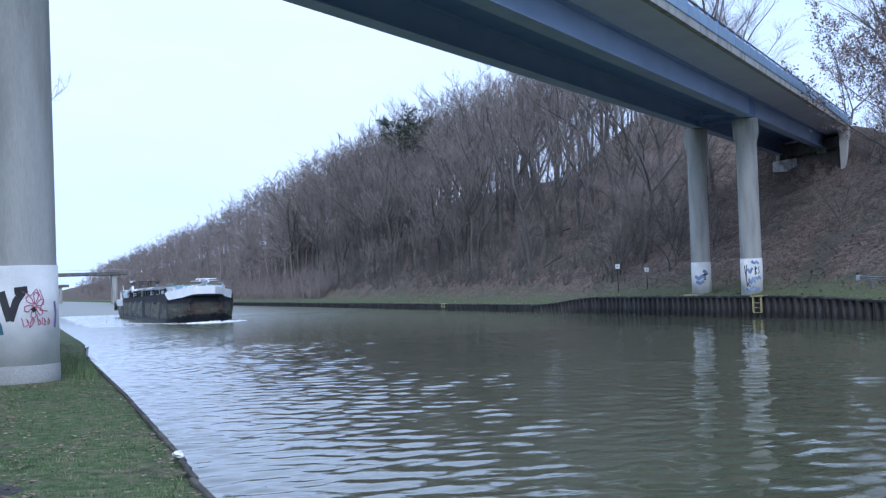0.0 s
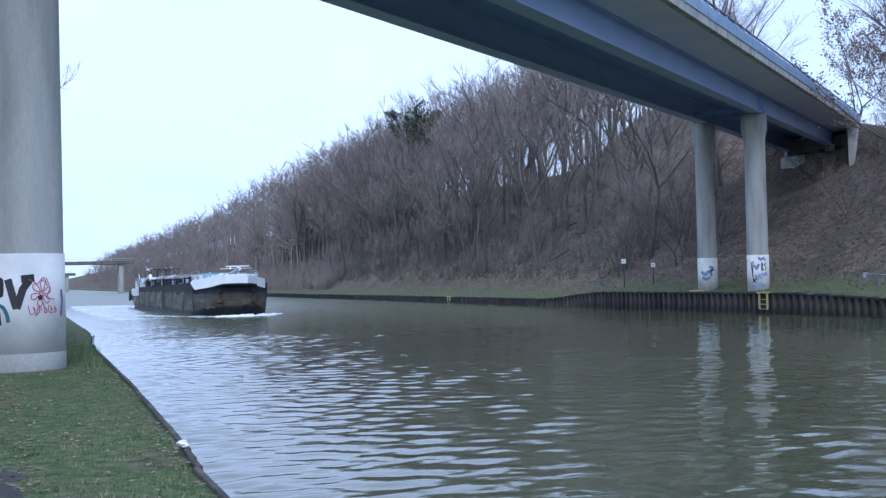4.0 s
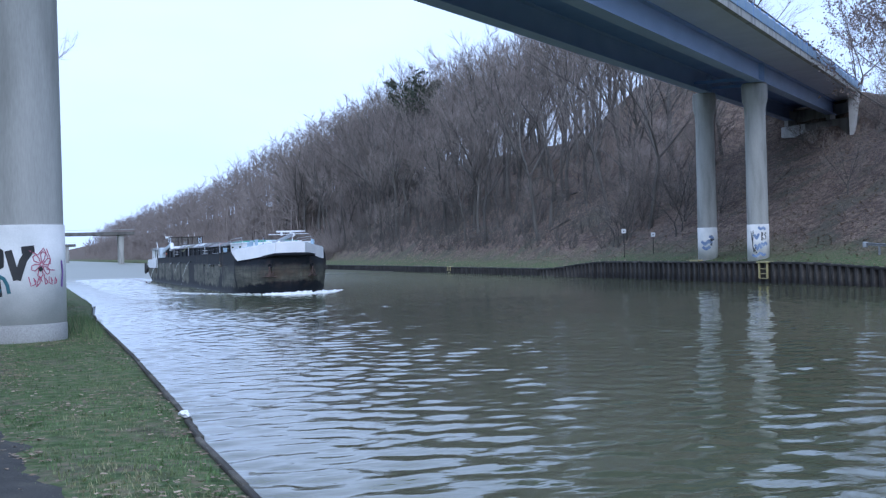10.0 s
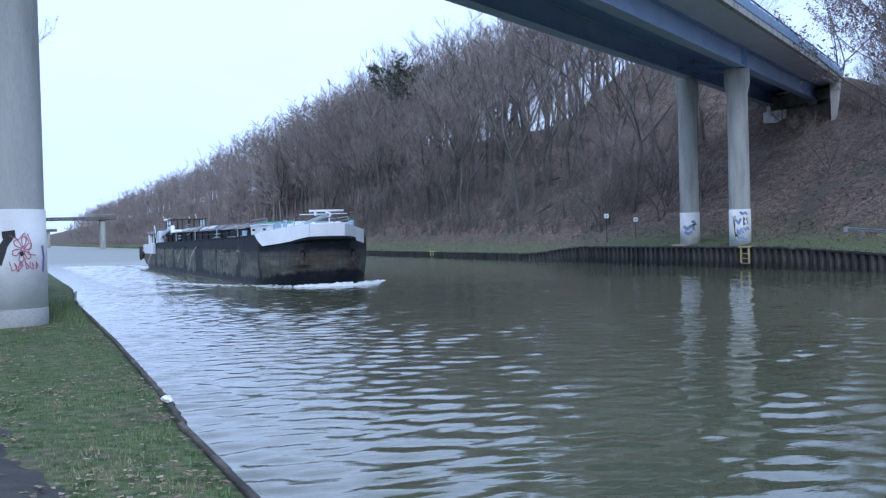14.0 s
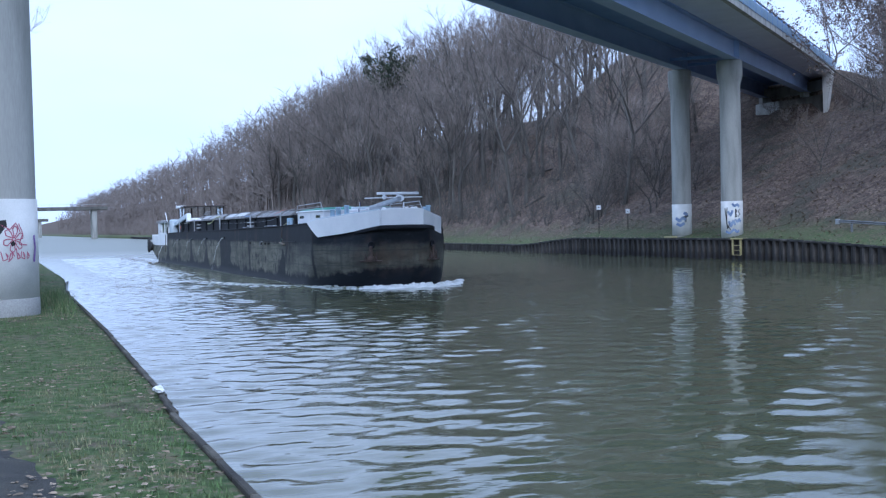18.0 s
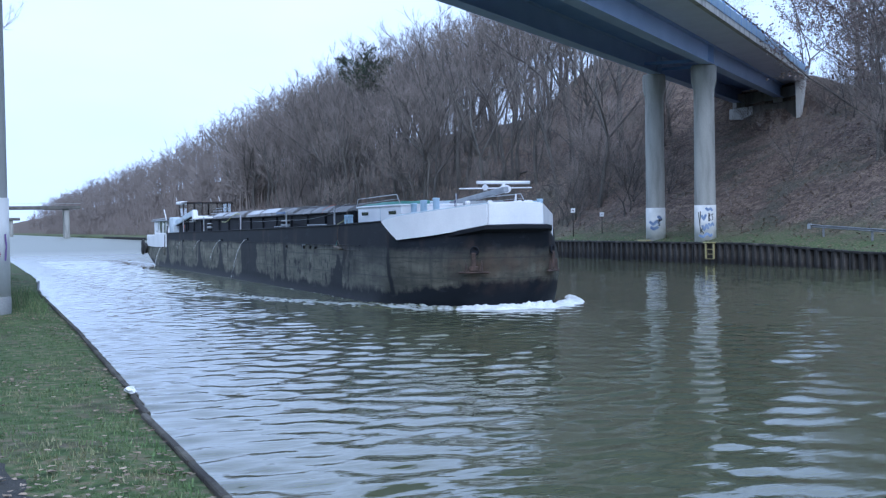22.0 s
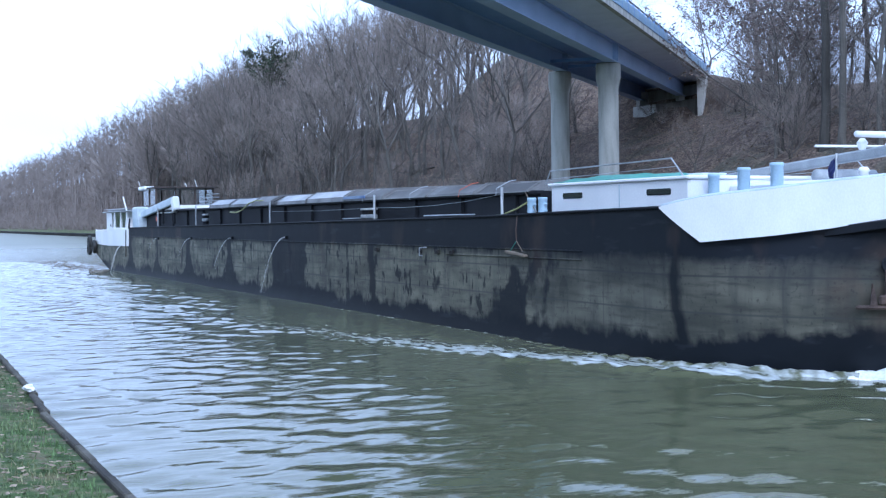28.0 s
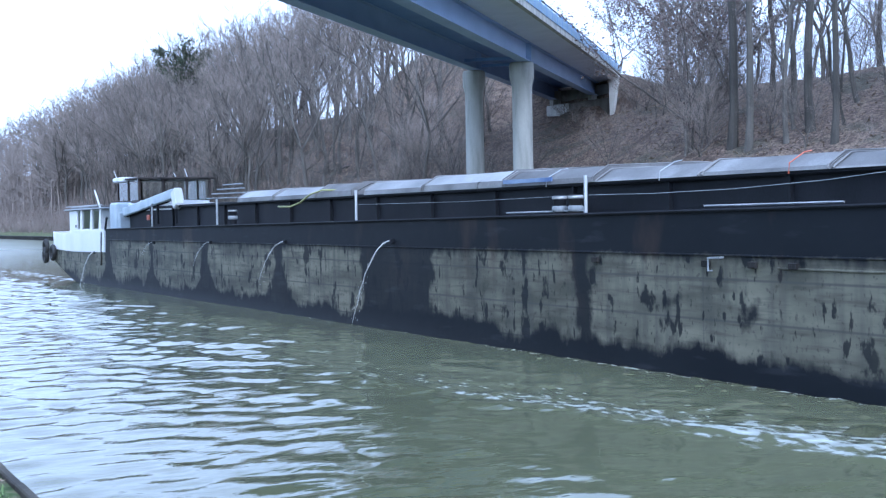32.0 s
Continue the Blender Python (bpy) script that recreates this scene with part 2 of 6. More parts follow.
def ground_material():
    """Grass along the water, a bed of fallen leaves up the slope, bare dark soil under the bridge."""
    m = bpy.data.materials.new("bank_soil_grass_leaves")
    m.use_nodes = True
    n, l = m.node_tree.nodes, m.node_tree.links
    b = n["Principled BSDF"]
    b.inputs["Roughness"].default_value = 0.95
    b.inputs["Specular IOR Level"].default_value = 0.2
    co = n.new("ShaderNodeTexCoord")

    def noise_node(scale, detail=5):
        t = n.new("ShaderNodeTexNoise")
        t.inputs["Scale"].default_value, t.inputs["Detail"].default_value = scale, detail
        l.new(co.outputs["Object"], t.inputs["Vector"])
        return t

    def ramp(src, stops):
        r = n.new("ShaderNodeValToRGB")
        while len(r.color_ramp.elements) < len(stops):
            r.color_ramp.elements.new(0.5)
        for e, (p, c) in zip(r.color_ramp.elements, stops):
            e.position, e.color = p, (*c, 1)
        l.new(src, r.inputs["Fac"])
        return r.outputs["Color"]

    def mix(f, a, c):
        x = n.new("ShaderNodeMix")
        x.data_type = "RGBA"
        l.new(f, x.inputs[0]), l.new(a, x.inputs[6]), l.new(c, x.inputs[7])
        return x.outputs[2]

    def calc(op, a, c):
        x = n.new("ShaderNodeMath")
        x.operation = op
        for i, v in enumerate((a, c)):
            if isinstance(v, (int, float)):
                x.inputs[i].default_value = v
            else:
                l.new(v, x.inputs[i])
        return x.outputs[0]

    grass = ramp(noise_node(7).outputs["Fac"], [(0.3, (0.042, 0.066, 0.024)), (0.48, (0.082, 0.122, 0.046)), (0.58, (0.135, 0.142, 0.074)), (0.7, (0.19, 0.155, 0.10))])
    leaves = ramp(noise_node(6, 10).outputs["Fac"], [(0.34, (0.040, 0.031, 0.025)), (0.5, (0.118, 0.089, 0.073)), (0.66, (0.27, 0.203, 0.164))])
    soil = ramp(noise_node(3).outputs["Fac"], [(0.3, (0.048, 0.038, 0.033)), (0.7, (0.125, 0.094, 0.078))])
    patch = ramp(noise_node(0.35).outputs["Fac"], [(0.42, (0, 0, 0)), (0.62, (1, 1, 1))])
    litter = mix(patch, leaves, soil)
    drift = ramp(noise_node(1.5, 9).outputs["Fac"], [(0.50, (0, 0, 0)), (0.60, (0.75, 0.75, 0.75))])
    litter = mix(drift, litter, ramp(noise_node(9, 6).outputs["Fac"], [(0.36, (0.085, 0.066, 0.050)), (0.52, (0.20, 0.155, 0.118)), (0.66, (0.34, 0.268, 0.205))]))
    mossy = ramp(noise_node(0.28, 7).outputs["Fac"], [(0.53, (0, 0, 0)), (0.64, (0.7, 0.7, 0.7))])
    litter = mix(mossy, litter, ramp(noise_node(4, 6).outputs["Fac"], [(0.35, (0.044, 0.046, 0.036)), (0.65, (0.105, 0.106, 0.080))]))
    xyz = n.new("ShaderNodeSeparateXYZ")
    l.new(co.outputs["Object"], xyz.inputs[0])
    wob = noise_node(0.5).outputs["Fac"]
    edge = calc("ADD", xyz.outputs["X"], calc("MULTIPLY", wob, 5.0))
    up = n.new("ShaderNodeMapRange")
    up.inputs["From Min"].default_value, up.inputs["From Max"].default_value = 47.4, 51.2
    l.new(edge, up.inputs["Value"])
    thin = ramp(noise_node(1.6, 7).outputs["Fac"], [(0.52, (0, 0, 0)), (0.66, (1, 1, 1))])
    grassy = mix(thin, grass, mix(noise_node(2.2).outputs["Fac"], grass, leaves))
    l.new(mix(up.outputs["Result"], grassy, litter), b.inputs["Base Color"])
    bn = n.new("ShaderNodeBump")
    bn.inputs["Distance"].default_value, bn.inputs["Strength"].default_value = 0.12, 0.8
    l.new(noise_node(8, 8).outputs["Fac"], bn.inputs["Height"])
    l.new(bn.outputs["Normal"], b.inputs["Normal"])
    return m


M_GROUND = ground_material()


def water_material(dark=(0.080, 0.087, 0.047, 1), pale=(0.110, 0.117, 0.064, 1), name="canal_water", mottle=0.15, rough=0.035):
    """Murky green canal water with two scales of ripples over the shaped waves."""
    m = bpy.data.materials.new(name)
    m.use_nodes = True
    n, l = m.node_tree.nodes, m.node_tree.links
    b = n["Principled BSDF"]
    b.inputs["Roughness"].default_value = rough
    b.inputs["IOR"].default_value = 1.33
    co = n.new("ShaderNodeTexCoord")
    if rough < 0.1:
        # unresolved ripples count as roughness on the far stretch
        away, far = n.new("ShaderNodeSeparateXYZ"), n.new("ShaderNodeMapRange")
        far.inputs["From Min"].default_value, far.inputs["From Max"].default_value = 45.0, 170.0
        far.inputs["To Min"].default_value, far.inputs["To Max"].default_value = rough, 0.34
        l.new(co.outputs["Object"], away.inputs[0])
        l.new(away.outputs["Y"], far.inputs["Value"])
        l.new(far.outputs["Result"], b.inputs["Roughness"])
    mud, ramp = n.new("ShaderNodeTexNoise"), n.new("ShaderNodeValToRGB")
    mud.inputs["Scale"].default_value, mud.inputs["Detail"].default_value = mottle, 5
    l.new(co.outputs["Object"], mud.inputs["Vector"])
    ramp.color_ramp.elements[0].color, ramp.color_ramp.elements[1].color = dark, pale
    l.new(mud.outputs["Fac"], ramp.inputs["Fac"])
    l.new(ramp.outputs["Color"], b.inputs["Base Color"])
    mp = n.new("ShaderNodeMapping")
    mp.inputs["Rotation"].default_value = (0, 0, radians(24))
    mp.inputs["Scale"].default_value = (0.7, 1.5, 1)
    l.new(co.outputs["Object"], mp.inputs["Vector"])
    prev = None
    for scale, dist in ((1.7, 0.008), (6.0, 0.0028)):
        t, bn = n.new("ShaderNodeTexNoise"), n.new("ShaderNodeBump")
        t.inputs["Scale"].default_value, t.inputs["Detail"].default_value = scale, 2.5
        l.new(mp.outputs["Vector"], t.inputs["Vector"])
        l.new(t.outputs["Fac"], bn.inputs["Height"])
        bn.inputs["Distance"].default_value, bn.inputs["Strength"].default_value = dist, 1.0
        if prev:
            l.new(prev, bn.inputs["Normal"])
        prev = bn.outputs["Normal"]
    l.new(prev, b.inputs["Normal"])
    return m


M_WATER = water_material()
M_WATER_FAR = water_material(name="far_canal_water", rough=0.34)

# ---- small builders ----


def mesh_of(name, verts, faces, mat, smooth=False):
    me = bpy.data.meshes.new(name)
    me.from_pydata([tuple(v) for v in verts], [], [tuple(f) for f in faces])
    for m in (mat if isinstance(mat, (list, tuple)) else (mat,)):
        me.materials.append(m)
    if smooth:
        me.polygons.foreach_set("use_smooth", [True] * len(me.polygons))
    me.update()
    return me


def part(name, bm, mat, parent=None, label="", smooth=False):
    """One bmesh as one object under a thing or a part (top level without a parent)."""
    me = bpy.data.meshes.new(name)
    bmesh.ops.recalc_face_normals(bm, faces=bm.faces[:])
    bm.to_mesh(me)
    bm.free()
    me.materials.append(mat)
    if smooth:
        me.polygons.foreach_set("use_smooth", [True] * len(me.polygons))
    ob = new(name, me)
    ob.parent = parent
    if label:
        ob["label"] = label
    return ob


def piece(name, me, parent, m=None, label=""):
    ob = new(name, me)
    ob.parent = parent
    if m is not None:
        ob.matrix_basis = m
    if label:
        ob["label"] = label
    return ob


def empty(name, at=(0, 0, 0), **tags):
    ob = new(name)
    ob.location = at
    return tagged(ob, **tags)


def add_box(bm, lo, hi, bevel=0.0, m=None):
    r = bmesh.ops.create_cube(bm, size=1)
    for v in r["verts"]:
        v.co = Vector([lo[i] + (v.co[i] + 0.5) * (hi[i] - lo[i]) for i in range(3)])
    es = list({e for v in r["verts"] for e in v.link_edges})
    vs = r["verts"]
    if bevel:
        vs = bmesh.ops.bevel(bm, geom=es, offset=bevel, segments=1, affect="EDGES")["verts"]
    if m is not None:
        bmesh.ops.transform(bm, matrix=m, verts=list(vs))
    return vs


def box(lo, hi, bevel=0.0, m=None):
    bm = bmesh.new()
    add_box(bm, lo, hi, bevel, m)
    return bm


def tube_data(pts, radii, sides=6, cap=True):
    """Verts and faces of a tube through pts."""
    V, F = [], []
    pts = [Vector(p) for p in pts]
    if not isinstance(radii, (list, tuple)):
        radii = [radii] * len(pts)
    for i, p in enumerate(pts):
        d = (pts[min(i + 1, len(pts) - 1)] - pts[max(i - 1, 0)]).normalized()
        a = d.cross(Vector((0, 0, 1)) if abs(d.z) < 0.9 else Vector((1, 0, 0))).normalized()
        c = d.cross(a)
        for k in range(sides):
            w = 2 * math.pi * k / sides
            V.append(p + (a * math.cos(w) + c * math.sin(w)) * radii[i])
    for i in range(len(pts) - 1):
        for k in range(sides):
            k2 = (k + 1) % sides
            F.append((i * sides + k, i * sides + k2, (i + 1) * sides + k2, (i + 1) * sides + k))
    if cap:
        F.append(tuple(range(sides - 1, -1, -1)))
        F.append(tuple((len(pts) - 1) * sides + k for k in range(sides)))
    return V, F


def tube(name, pts, radii, mat, parent=None, sides=8, label=""):
    V, F = tube_data(pts, radii, sides)
    ob = new(name, mesh_of(name, V, F, mat, smooth=sides > 6))
    ob.parent = parent
    if label:
        ob["label"] = label
    return ob


def lathe(name, profile, mat, parent=None, at=(0, 0, 0), sides=28, label=""):
    """A turned form: profile of (radius, height)."""
    V, F = [], []
    for r, z in profile:
        for k in range(sides):
            a = 2 * math.pi * k / sides
            V.append((at[0] + r * math.cos(a), at[1] + r * math.sin(a), at[2] + z))
    for i in range(len(profile) - 1):
        for k in range(sides):
            k2 = (k + 1) % sides
            F.append((i * sides + k, i * sides + k2, (i + 1) * sides + k2, (i + 1) * sides + k))
    F.append(tuple(range(sides - 1, -1, -1)))
    F.append(tuple((len(profile) - 1) * sides + k for k in range(sides)))
    ob = new(name, mesh_of(name, V, F, mat, smooth=True))
    ob.parent = parent
    if label:
        ob["label"] = label
    return ob

# ---- ground, one sheet with the canal cut into it ----
LEFT, RIGHT = 1.33, 43.6


def smooth_step(a, b, x):
    t = max(0.0, min(1.0, (x - a) / (b - a)))
    return t * t * (3 - 2 * t)


def edge_shift(y):
    """The near bank runs slightly askew and swings out beyond the second pillar."""
    return float(np.interp(y, (8.5, 10, 12.5, 17, 27, 29, 33), (-0.17, -0.10, -0.05, 0.03, 0.10, 0.15, 0.35)))


def height(x, y):
    if x <= LEFT:
        z = 1.29 + 0.03 * noise.noise((x * 0.7, y * 0.7, 0)) - 0.015 * smooth_step(1.1, 1.33, x)
        z += 0.14 * smooth_step(27, 33, y) * smooth_step(-3, 1, x)
        return z + 3.0 * smooth_step(-6, -22, x) + 5 * smooth_step(-30, -80, x)
    if x < RIGHT:
        return -2.6
    top = 1.27 - 0.42 * smooth_step(58, 48, y) - 0.62 * smooth_step(84, 97, y)
    z = top + 0.7 * smooth_step(RIGHT, RIGHT + 4.0, x)
    crest = 13.2 + 4.8 * smooth_step(84, 116, y)
    t = max(0.0, (x - 47.2) / 26.0)
    z += (crest - 2) * (1 - (1 - min(t, 1.0)) ** 1.35)
    z += 0.05 * max(0, min(x, 220) - 73)
    z += 5.5 * math.exp(-((x - 74) / 10) ** 2) * smooth_step(141, 127, y) * smooth_step(100, 112, y)
    z -= 0.45 * smooth_step(60, 66, x) * smooth_step(71, 69, x) * smooth_step(82, 86, y) * smooth_step(102, 97, y)
    z += 1.0 * math.exp(-((x - 68.6) / 2.6) ** 2) * smooth_step(94.0, 91.5, y) * smooth_step(87, 88.5, y)
    a, w = (x + y - 23.8) * 0.70711, (x - y + 23.8) * 0.70711
    if x > 58 and a > 90:
        z = max(z, min(15.9, 15.9 - max(0.0, abs(w) - 4.6) * 0.42 - max(0.0, 71.2 - x) * 1.7))
    z += smooth_step(48, 56, x) * (0.35 * noise.noise((x * 0.16, y * 0.16, 3)) + 0.12 * noise.noise((x * 0.7, y * 0.7, 5)))
    return z


def build_ground():
    xs = [-2500, -600, -150, -60, -30, -20, -12, -8, -5, -3.5, -2.5, -1.6, -0.8, -0.2, 0.3, 0.7, 0.95, 1.15, 1.25, LEFT, LEFT + 0.005, 10, 30, RIGHT - 0.005, RIGHT]
    x = RIGHT
    while x < 80:
        x += 0.7
        xs.append(x)
    xs += [83, 88, 95, 110, 140, 200, 400, 900, 2500]
    ys = [-2500, -500, -150, -80, -50, -35, -25]
    y = -25.0
    while y < 30:
        y += 1.0
        ys.append(y)
    while y < 170:
        y += 1.3
        ys.append(y)
    while y < 420:
        y += 6
        ys.append(y)
    ys += [460, 520, 600, 700, 850, 1100, 1500, 2500]
    V = [(a + (edge_shift(b) if 0.6 < a < 1.4 else 0), b, height(a, b)) for b in ys for a in xs]
    w = len(xs)
    F = [(j * w + i, j * w + i + 1, (j + 1) * w + i + 1, (j + 1) * w + i) for j in range(len(ys) - 1) for i in range(w - 1)]
    return tagged(new("ground", mesh_of("ground", V, F, M_GROUND, smooth=True)), label="canal banks of grass and a hillside covered in fallen brown leaves", category="ground", kind="structure")


build_ground()

# asphalt towpath along the near bank
def build_path():
    V, F = [], []
    ys = [-60 + 0.1 * i for i in range(1600)]
    for y in ys:
        e = max(-0.45, min(0.3, 0.22 - 0.13 * (y - 7))) + 0.16 * noise.noise((0, y * 0.5, 7)) + 0.16 * noise.noise((0, y * 2.1, 2)) + 0.08 * noise.noise((0, y * 5.3, 4))
        # worn down to the soil along its edge
        V += [(-2.9, y, 1.335), (-1.5, y, 1.335), (e - 0.22, y, 1.325), (e + 0.06, y, 1.272)]
    for i in range(len(ys) - 1):
        for k in range(3):
            F.append((i * 4 + k, i * 4 + k + 1, i * 4 + k + 5, i * 4 + k + 4))
    tagged(new("road", mesh_of("road", V, F, M_ASPHALT)), label="dark asphalt towpath with a ragged grassy edge", category="path", kind="structure")


build_path()

# ---- water, waves shaped in the nearer canal ----
wave_rng = random.Random(4)
WAVES = []
for i in range(60):
    length = 0.30 * 3.6 ** wave_rng.random()
    ang = radians(wave_rng.gauss(68, 62))
    k = 2 * math.pi / length
    WAVES.append((k * math.cos(ang), k * math.sin(ang), 0.0023 * length, wave_rng.uniform(0, 6.28)))


def build_water():
    x0, x1, y0, y1 = 0.6, 45.0, -14.0, 190.0
    rows = np.concatenate([np.arange(y0, 4, 0.5), np.arange(4, 36, 0.12), np.arange(36, 60, 0.2), np.arange(60, 96, 0.45), np.arange(96, y1, 1.2), [y1]])
    nx, ny = 318, len(rows)
    X, Y = np.meshgrid(np.linspace(x0, x1, nx), rows)
    Z = np.zeros_like(X)
    for kx, ky, a, p in WAVES:
        Z += a * np.sin(kx * X + ky * Y + p) * (0.75 + 0.5 * np.sin(0.11 * X * ky - 0.13 * Y * kx + p * 2))
    fade = np.clip((y1 - 8 - Y) / 20, 0, 1) * np.clip((Y - y0 - 6) / 4, 0, 1)
    # calmer towards the sheltered far bank
    Z *= fade * (1 - 0.4 * np.clip((X - 14) / 18, 0, 1))
    V = np.c_[X.ravel(), Y.ravel(), Z.ravel()]
    idx = np.arange(nx * ny).reshape(ny, nx)
    F = np.c_[idx[:-1, :-1].ravel(), idx[:-1, 1:].ravel(), idx[1:, 1:].ravel(), idx[1:, :-1].ravel()]
    me = mesh_of("water", V.tolist(), F.tolist(), M_WATER, smooth=True)
    near = tagged(new("water", me), label="rippled grey-green canal water reflecting the pale sky", category="water", kind="structure")
    V, F = [], []
    for a, b in ((-400.0, y0 + 5.5), (y1 - 7.5, 2500.0)):
        s = len(V)
        V += [(x0, a, -0.005), (x1, a, -0.005), (x1, b, -0.005), (x0, b, -0.005)]
        F.append((s, s + 1, s + 2, s + 3))
    tagged(new("water_far", mesh_of("water_far", V, F, M_WATER_FAR)), label="far stretch of calm grey canal water", category="water", kind="structure")
    return near


WATER = build_water()

# ---- sheet pile walls ----
def pile_mesh(z_top):
    """One U pile: two flanges, webs and a pan, 0.7 m along the wall, open at the back."""
    prof = [(0.0, 0.0), (0.17, 0.0), (0.24, 0.26), (0.46, 0.26), (0.53, 0.0), (0.7, 0.0)]
    th = 0.03
    V, F = [], []
    for z in (-2.5, z_top):
        for off in (0, th):
            for y, x in prof:
                V.append((x + off, y, z))
    n = len(prof)
    for i in range(n - 1):
        F.append((i, i + 1, 2 * n + i + 1, 2 * n + i))
        F.append((2 * n + i, 2 * n + i + 1, 3 * n + i + 1, 3 * n + i))
    return mesh_of("sheet_pile", V, F, M_RUST)


def build_far_wall():
    wall = empty("wall_east", (0, 0, 0), label="rusty brown steel sheet-pile bank with a narrow capping", category="quay wall", kind="structure")
    high, low = pile_mesh(1.30), pile_mesh(0.66)
    rng = random.Random(8)
    y = 30.0
    while y < 160:
        me = low if y > 97 else high
        piece("sheet_pile", me, wall, Matrix.Translation((RIGHT - 0.30 + rng.uniform(-0.025, 0.025), y, rng.uniform(-0.03, 0.02) - 0.42 * smooth_step(61, 47, y) - (0.64 * smooth_step(84, 97, y) if y <= 97 else 0))))
        y += 0.7
    V, F = [], []
    for y0, y1, top in ((-60.0, 30.0, 0.88), (160.0, 420.0, 0.66)):
        y = y0
        while y < y1:
            s = len(V)
            for z in (-2.5, top):
                for yy, xx in ((0, 0), (0.17, 0), (0.24, 0.26), (0.46, 0.26), (0.53, 0), (0.7, 0)):
                    V.append((RIGHT - 0.30 + xx, y + yy, z))
            for i in range(5):
                F.append((s + i, s + i + 1, s + 7 + i, s + 6 + i))
            y += 0.7
    ob = piece("far_sheet_piles", mesh_of("far_sheet_piles", V, F, M_RUST), wall)
    ob["kind"] = "stuff"
    caps = [(30.0, 47.0, 0.89)] + [(47 + i, 48 + i, 1.31 - 0.42 * smooth_step(61, 47, 47.5 + i)) for i in range(14)] + [(61.0, 84.0, 1.31)] + [(84 + i, 85 + i, 1.31 - 0.64 * smooth_step(84, 97, 84.5 + i)) for i in range(13)] + [(97.0, 420.0, 0.67)]
    for a, b, z in caps:
        bm = box((RIGHT - 0.34, a, z - 0.10), (RIGHT + 0.08, b, z + 0.03), 0.02)
        part("capping", bm, M_RUST, wall, "dark steel capping beam")


build_far_wall()


def build_near_wall():
    wall = empty("wall_west", (0, 0, 0), label="dark weathered steel coping along the near grass bank", category="quay wall", kind="structure")
    y, rng = -20.0, random.Random(3)
    while y < 90:
        dx = edge_shift(y)
        dz = 0.03 if 27.2 < y < 28.3 else 0
        seg = 0.5 if 3 < y < 33 else 1.5
        bm = box((LEFT + 0.01 + dx, y + 0.002, 0.2), (LEFT + 0.06 + dx, y + seg - 0.006, 1.30 + dz + rng.uniform(-0.004, 0.004)), 0.008)
        part("coping", bm, M_COPING, wall)
        y += seg
    for y0, y1 in [(-60, -20)] + [(y, y + 2) for y in range(-20, 40, 2)] + [(40, 300)]:
        dx = min(edge_shift(y0), edge_shift(y1))
        part("face", box((LEFT - 0.04 + dx, y0, -2.5), (LEFT + 0.035 + dx, y1, 1.12), 0.0), M_RUST, wall, "rusty sheet-pile face")


build_near_wall()


def build_marker_post():
    post = empty("mooring_post", (1.45, 28.6, 1.2), label="short thin pale steel post at the edge of the near bank", category="post")
    tube("shaft", [(0, 0, -0.6), (0.06, 0, 0.30)], 0.022, M_GALV, post)
    tube("cap", [(0.06, 0, 0.30), (0.062, 0, 0.33)], 0.03, M_GALV, post)


build_marker_post()


def build_ladder():
    lad = empty("quay_ladder", (RIGHT - 0.33, 63.1, 0), label="yellow-painted steel ladder let into the sheet-pile wall", category="ladder")
    for y in (-0.42, 0.42):
        part("stile", box((-0.09, y - 0.06, 0.32), (0.02, y + 0.06, 1.30), 0.02), M_YELLOW, lad)
    part("lintel", box((-0.12, -0.62, 1.27), (0.35, 0.62, 1.35), 0.02), M_YELLOW, lad, "yellow-painted ledge")
    z = 0.3
    while z < 1.2:
        tube("rung", [(-0.03, -0.43, z), (-0.03, 0.43, z)], 0.025, M_YELLOW, lad, 6)
        z += 0.3
    mark = empty("edge_marker", (RIGHT - 0.1, 71.3, 1.34), label="small yellow painted plate on the wall capping", category="marker")
    part("plate", box((-0.2, -0.55, 0), (0.2, 0.55, 0.12), 0.02), M_YELLOW, mark)
    for y0 in (121.0,):
        m2 = empty("quay_ladder", (RIGHT - 0.33, y0, 0), label="yellow-painted steel ladder let into the sheet-pile wall", category="ladder")
        for y in (-0.4, 0.4):
            part("stile", box((-0.09, y - 0.05, 0.25), (0.02, y + 0.08, 0.66), 0.02), M_YELLOW, m2)
        part("lintel", box((-0.1, -0.6, 0.64), (0.3, 0.6, 0.72), 0.02), M_YELLOW, m2)
        for z in (0.1, 0.4):
            tube("rung", [(-0.03, -0.33, z), (-0.03, 0.33, z)], 0.025, M_YELLOW, m2, 6)


build_ladder()


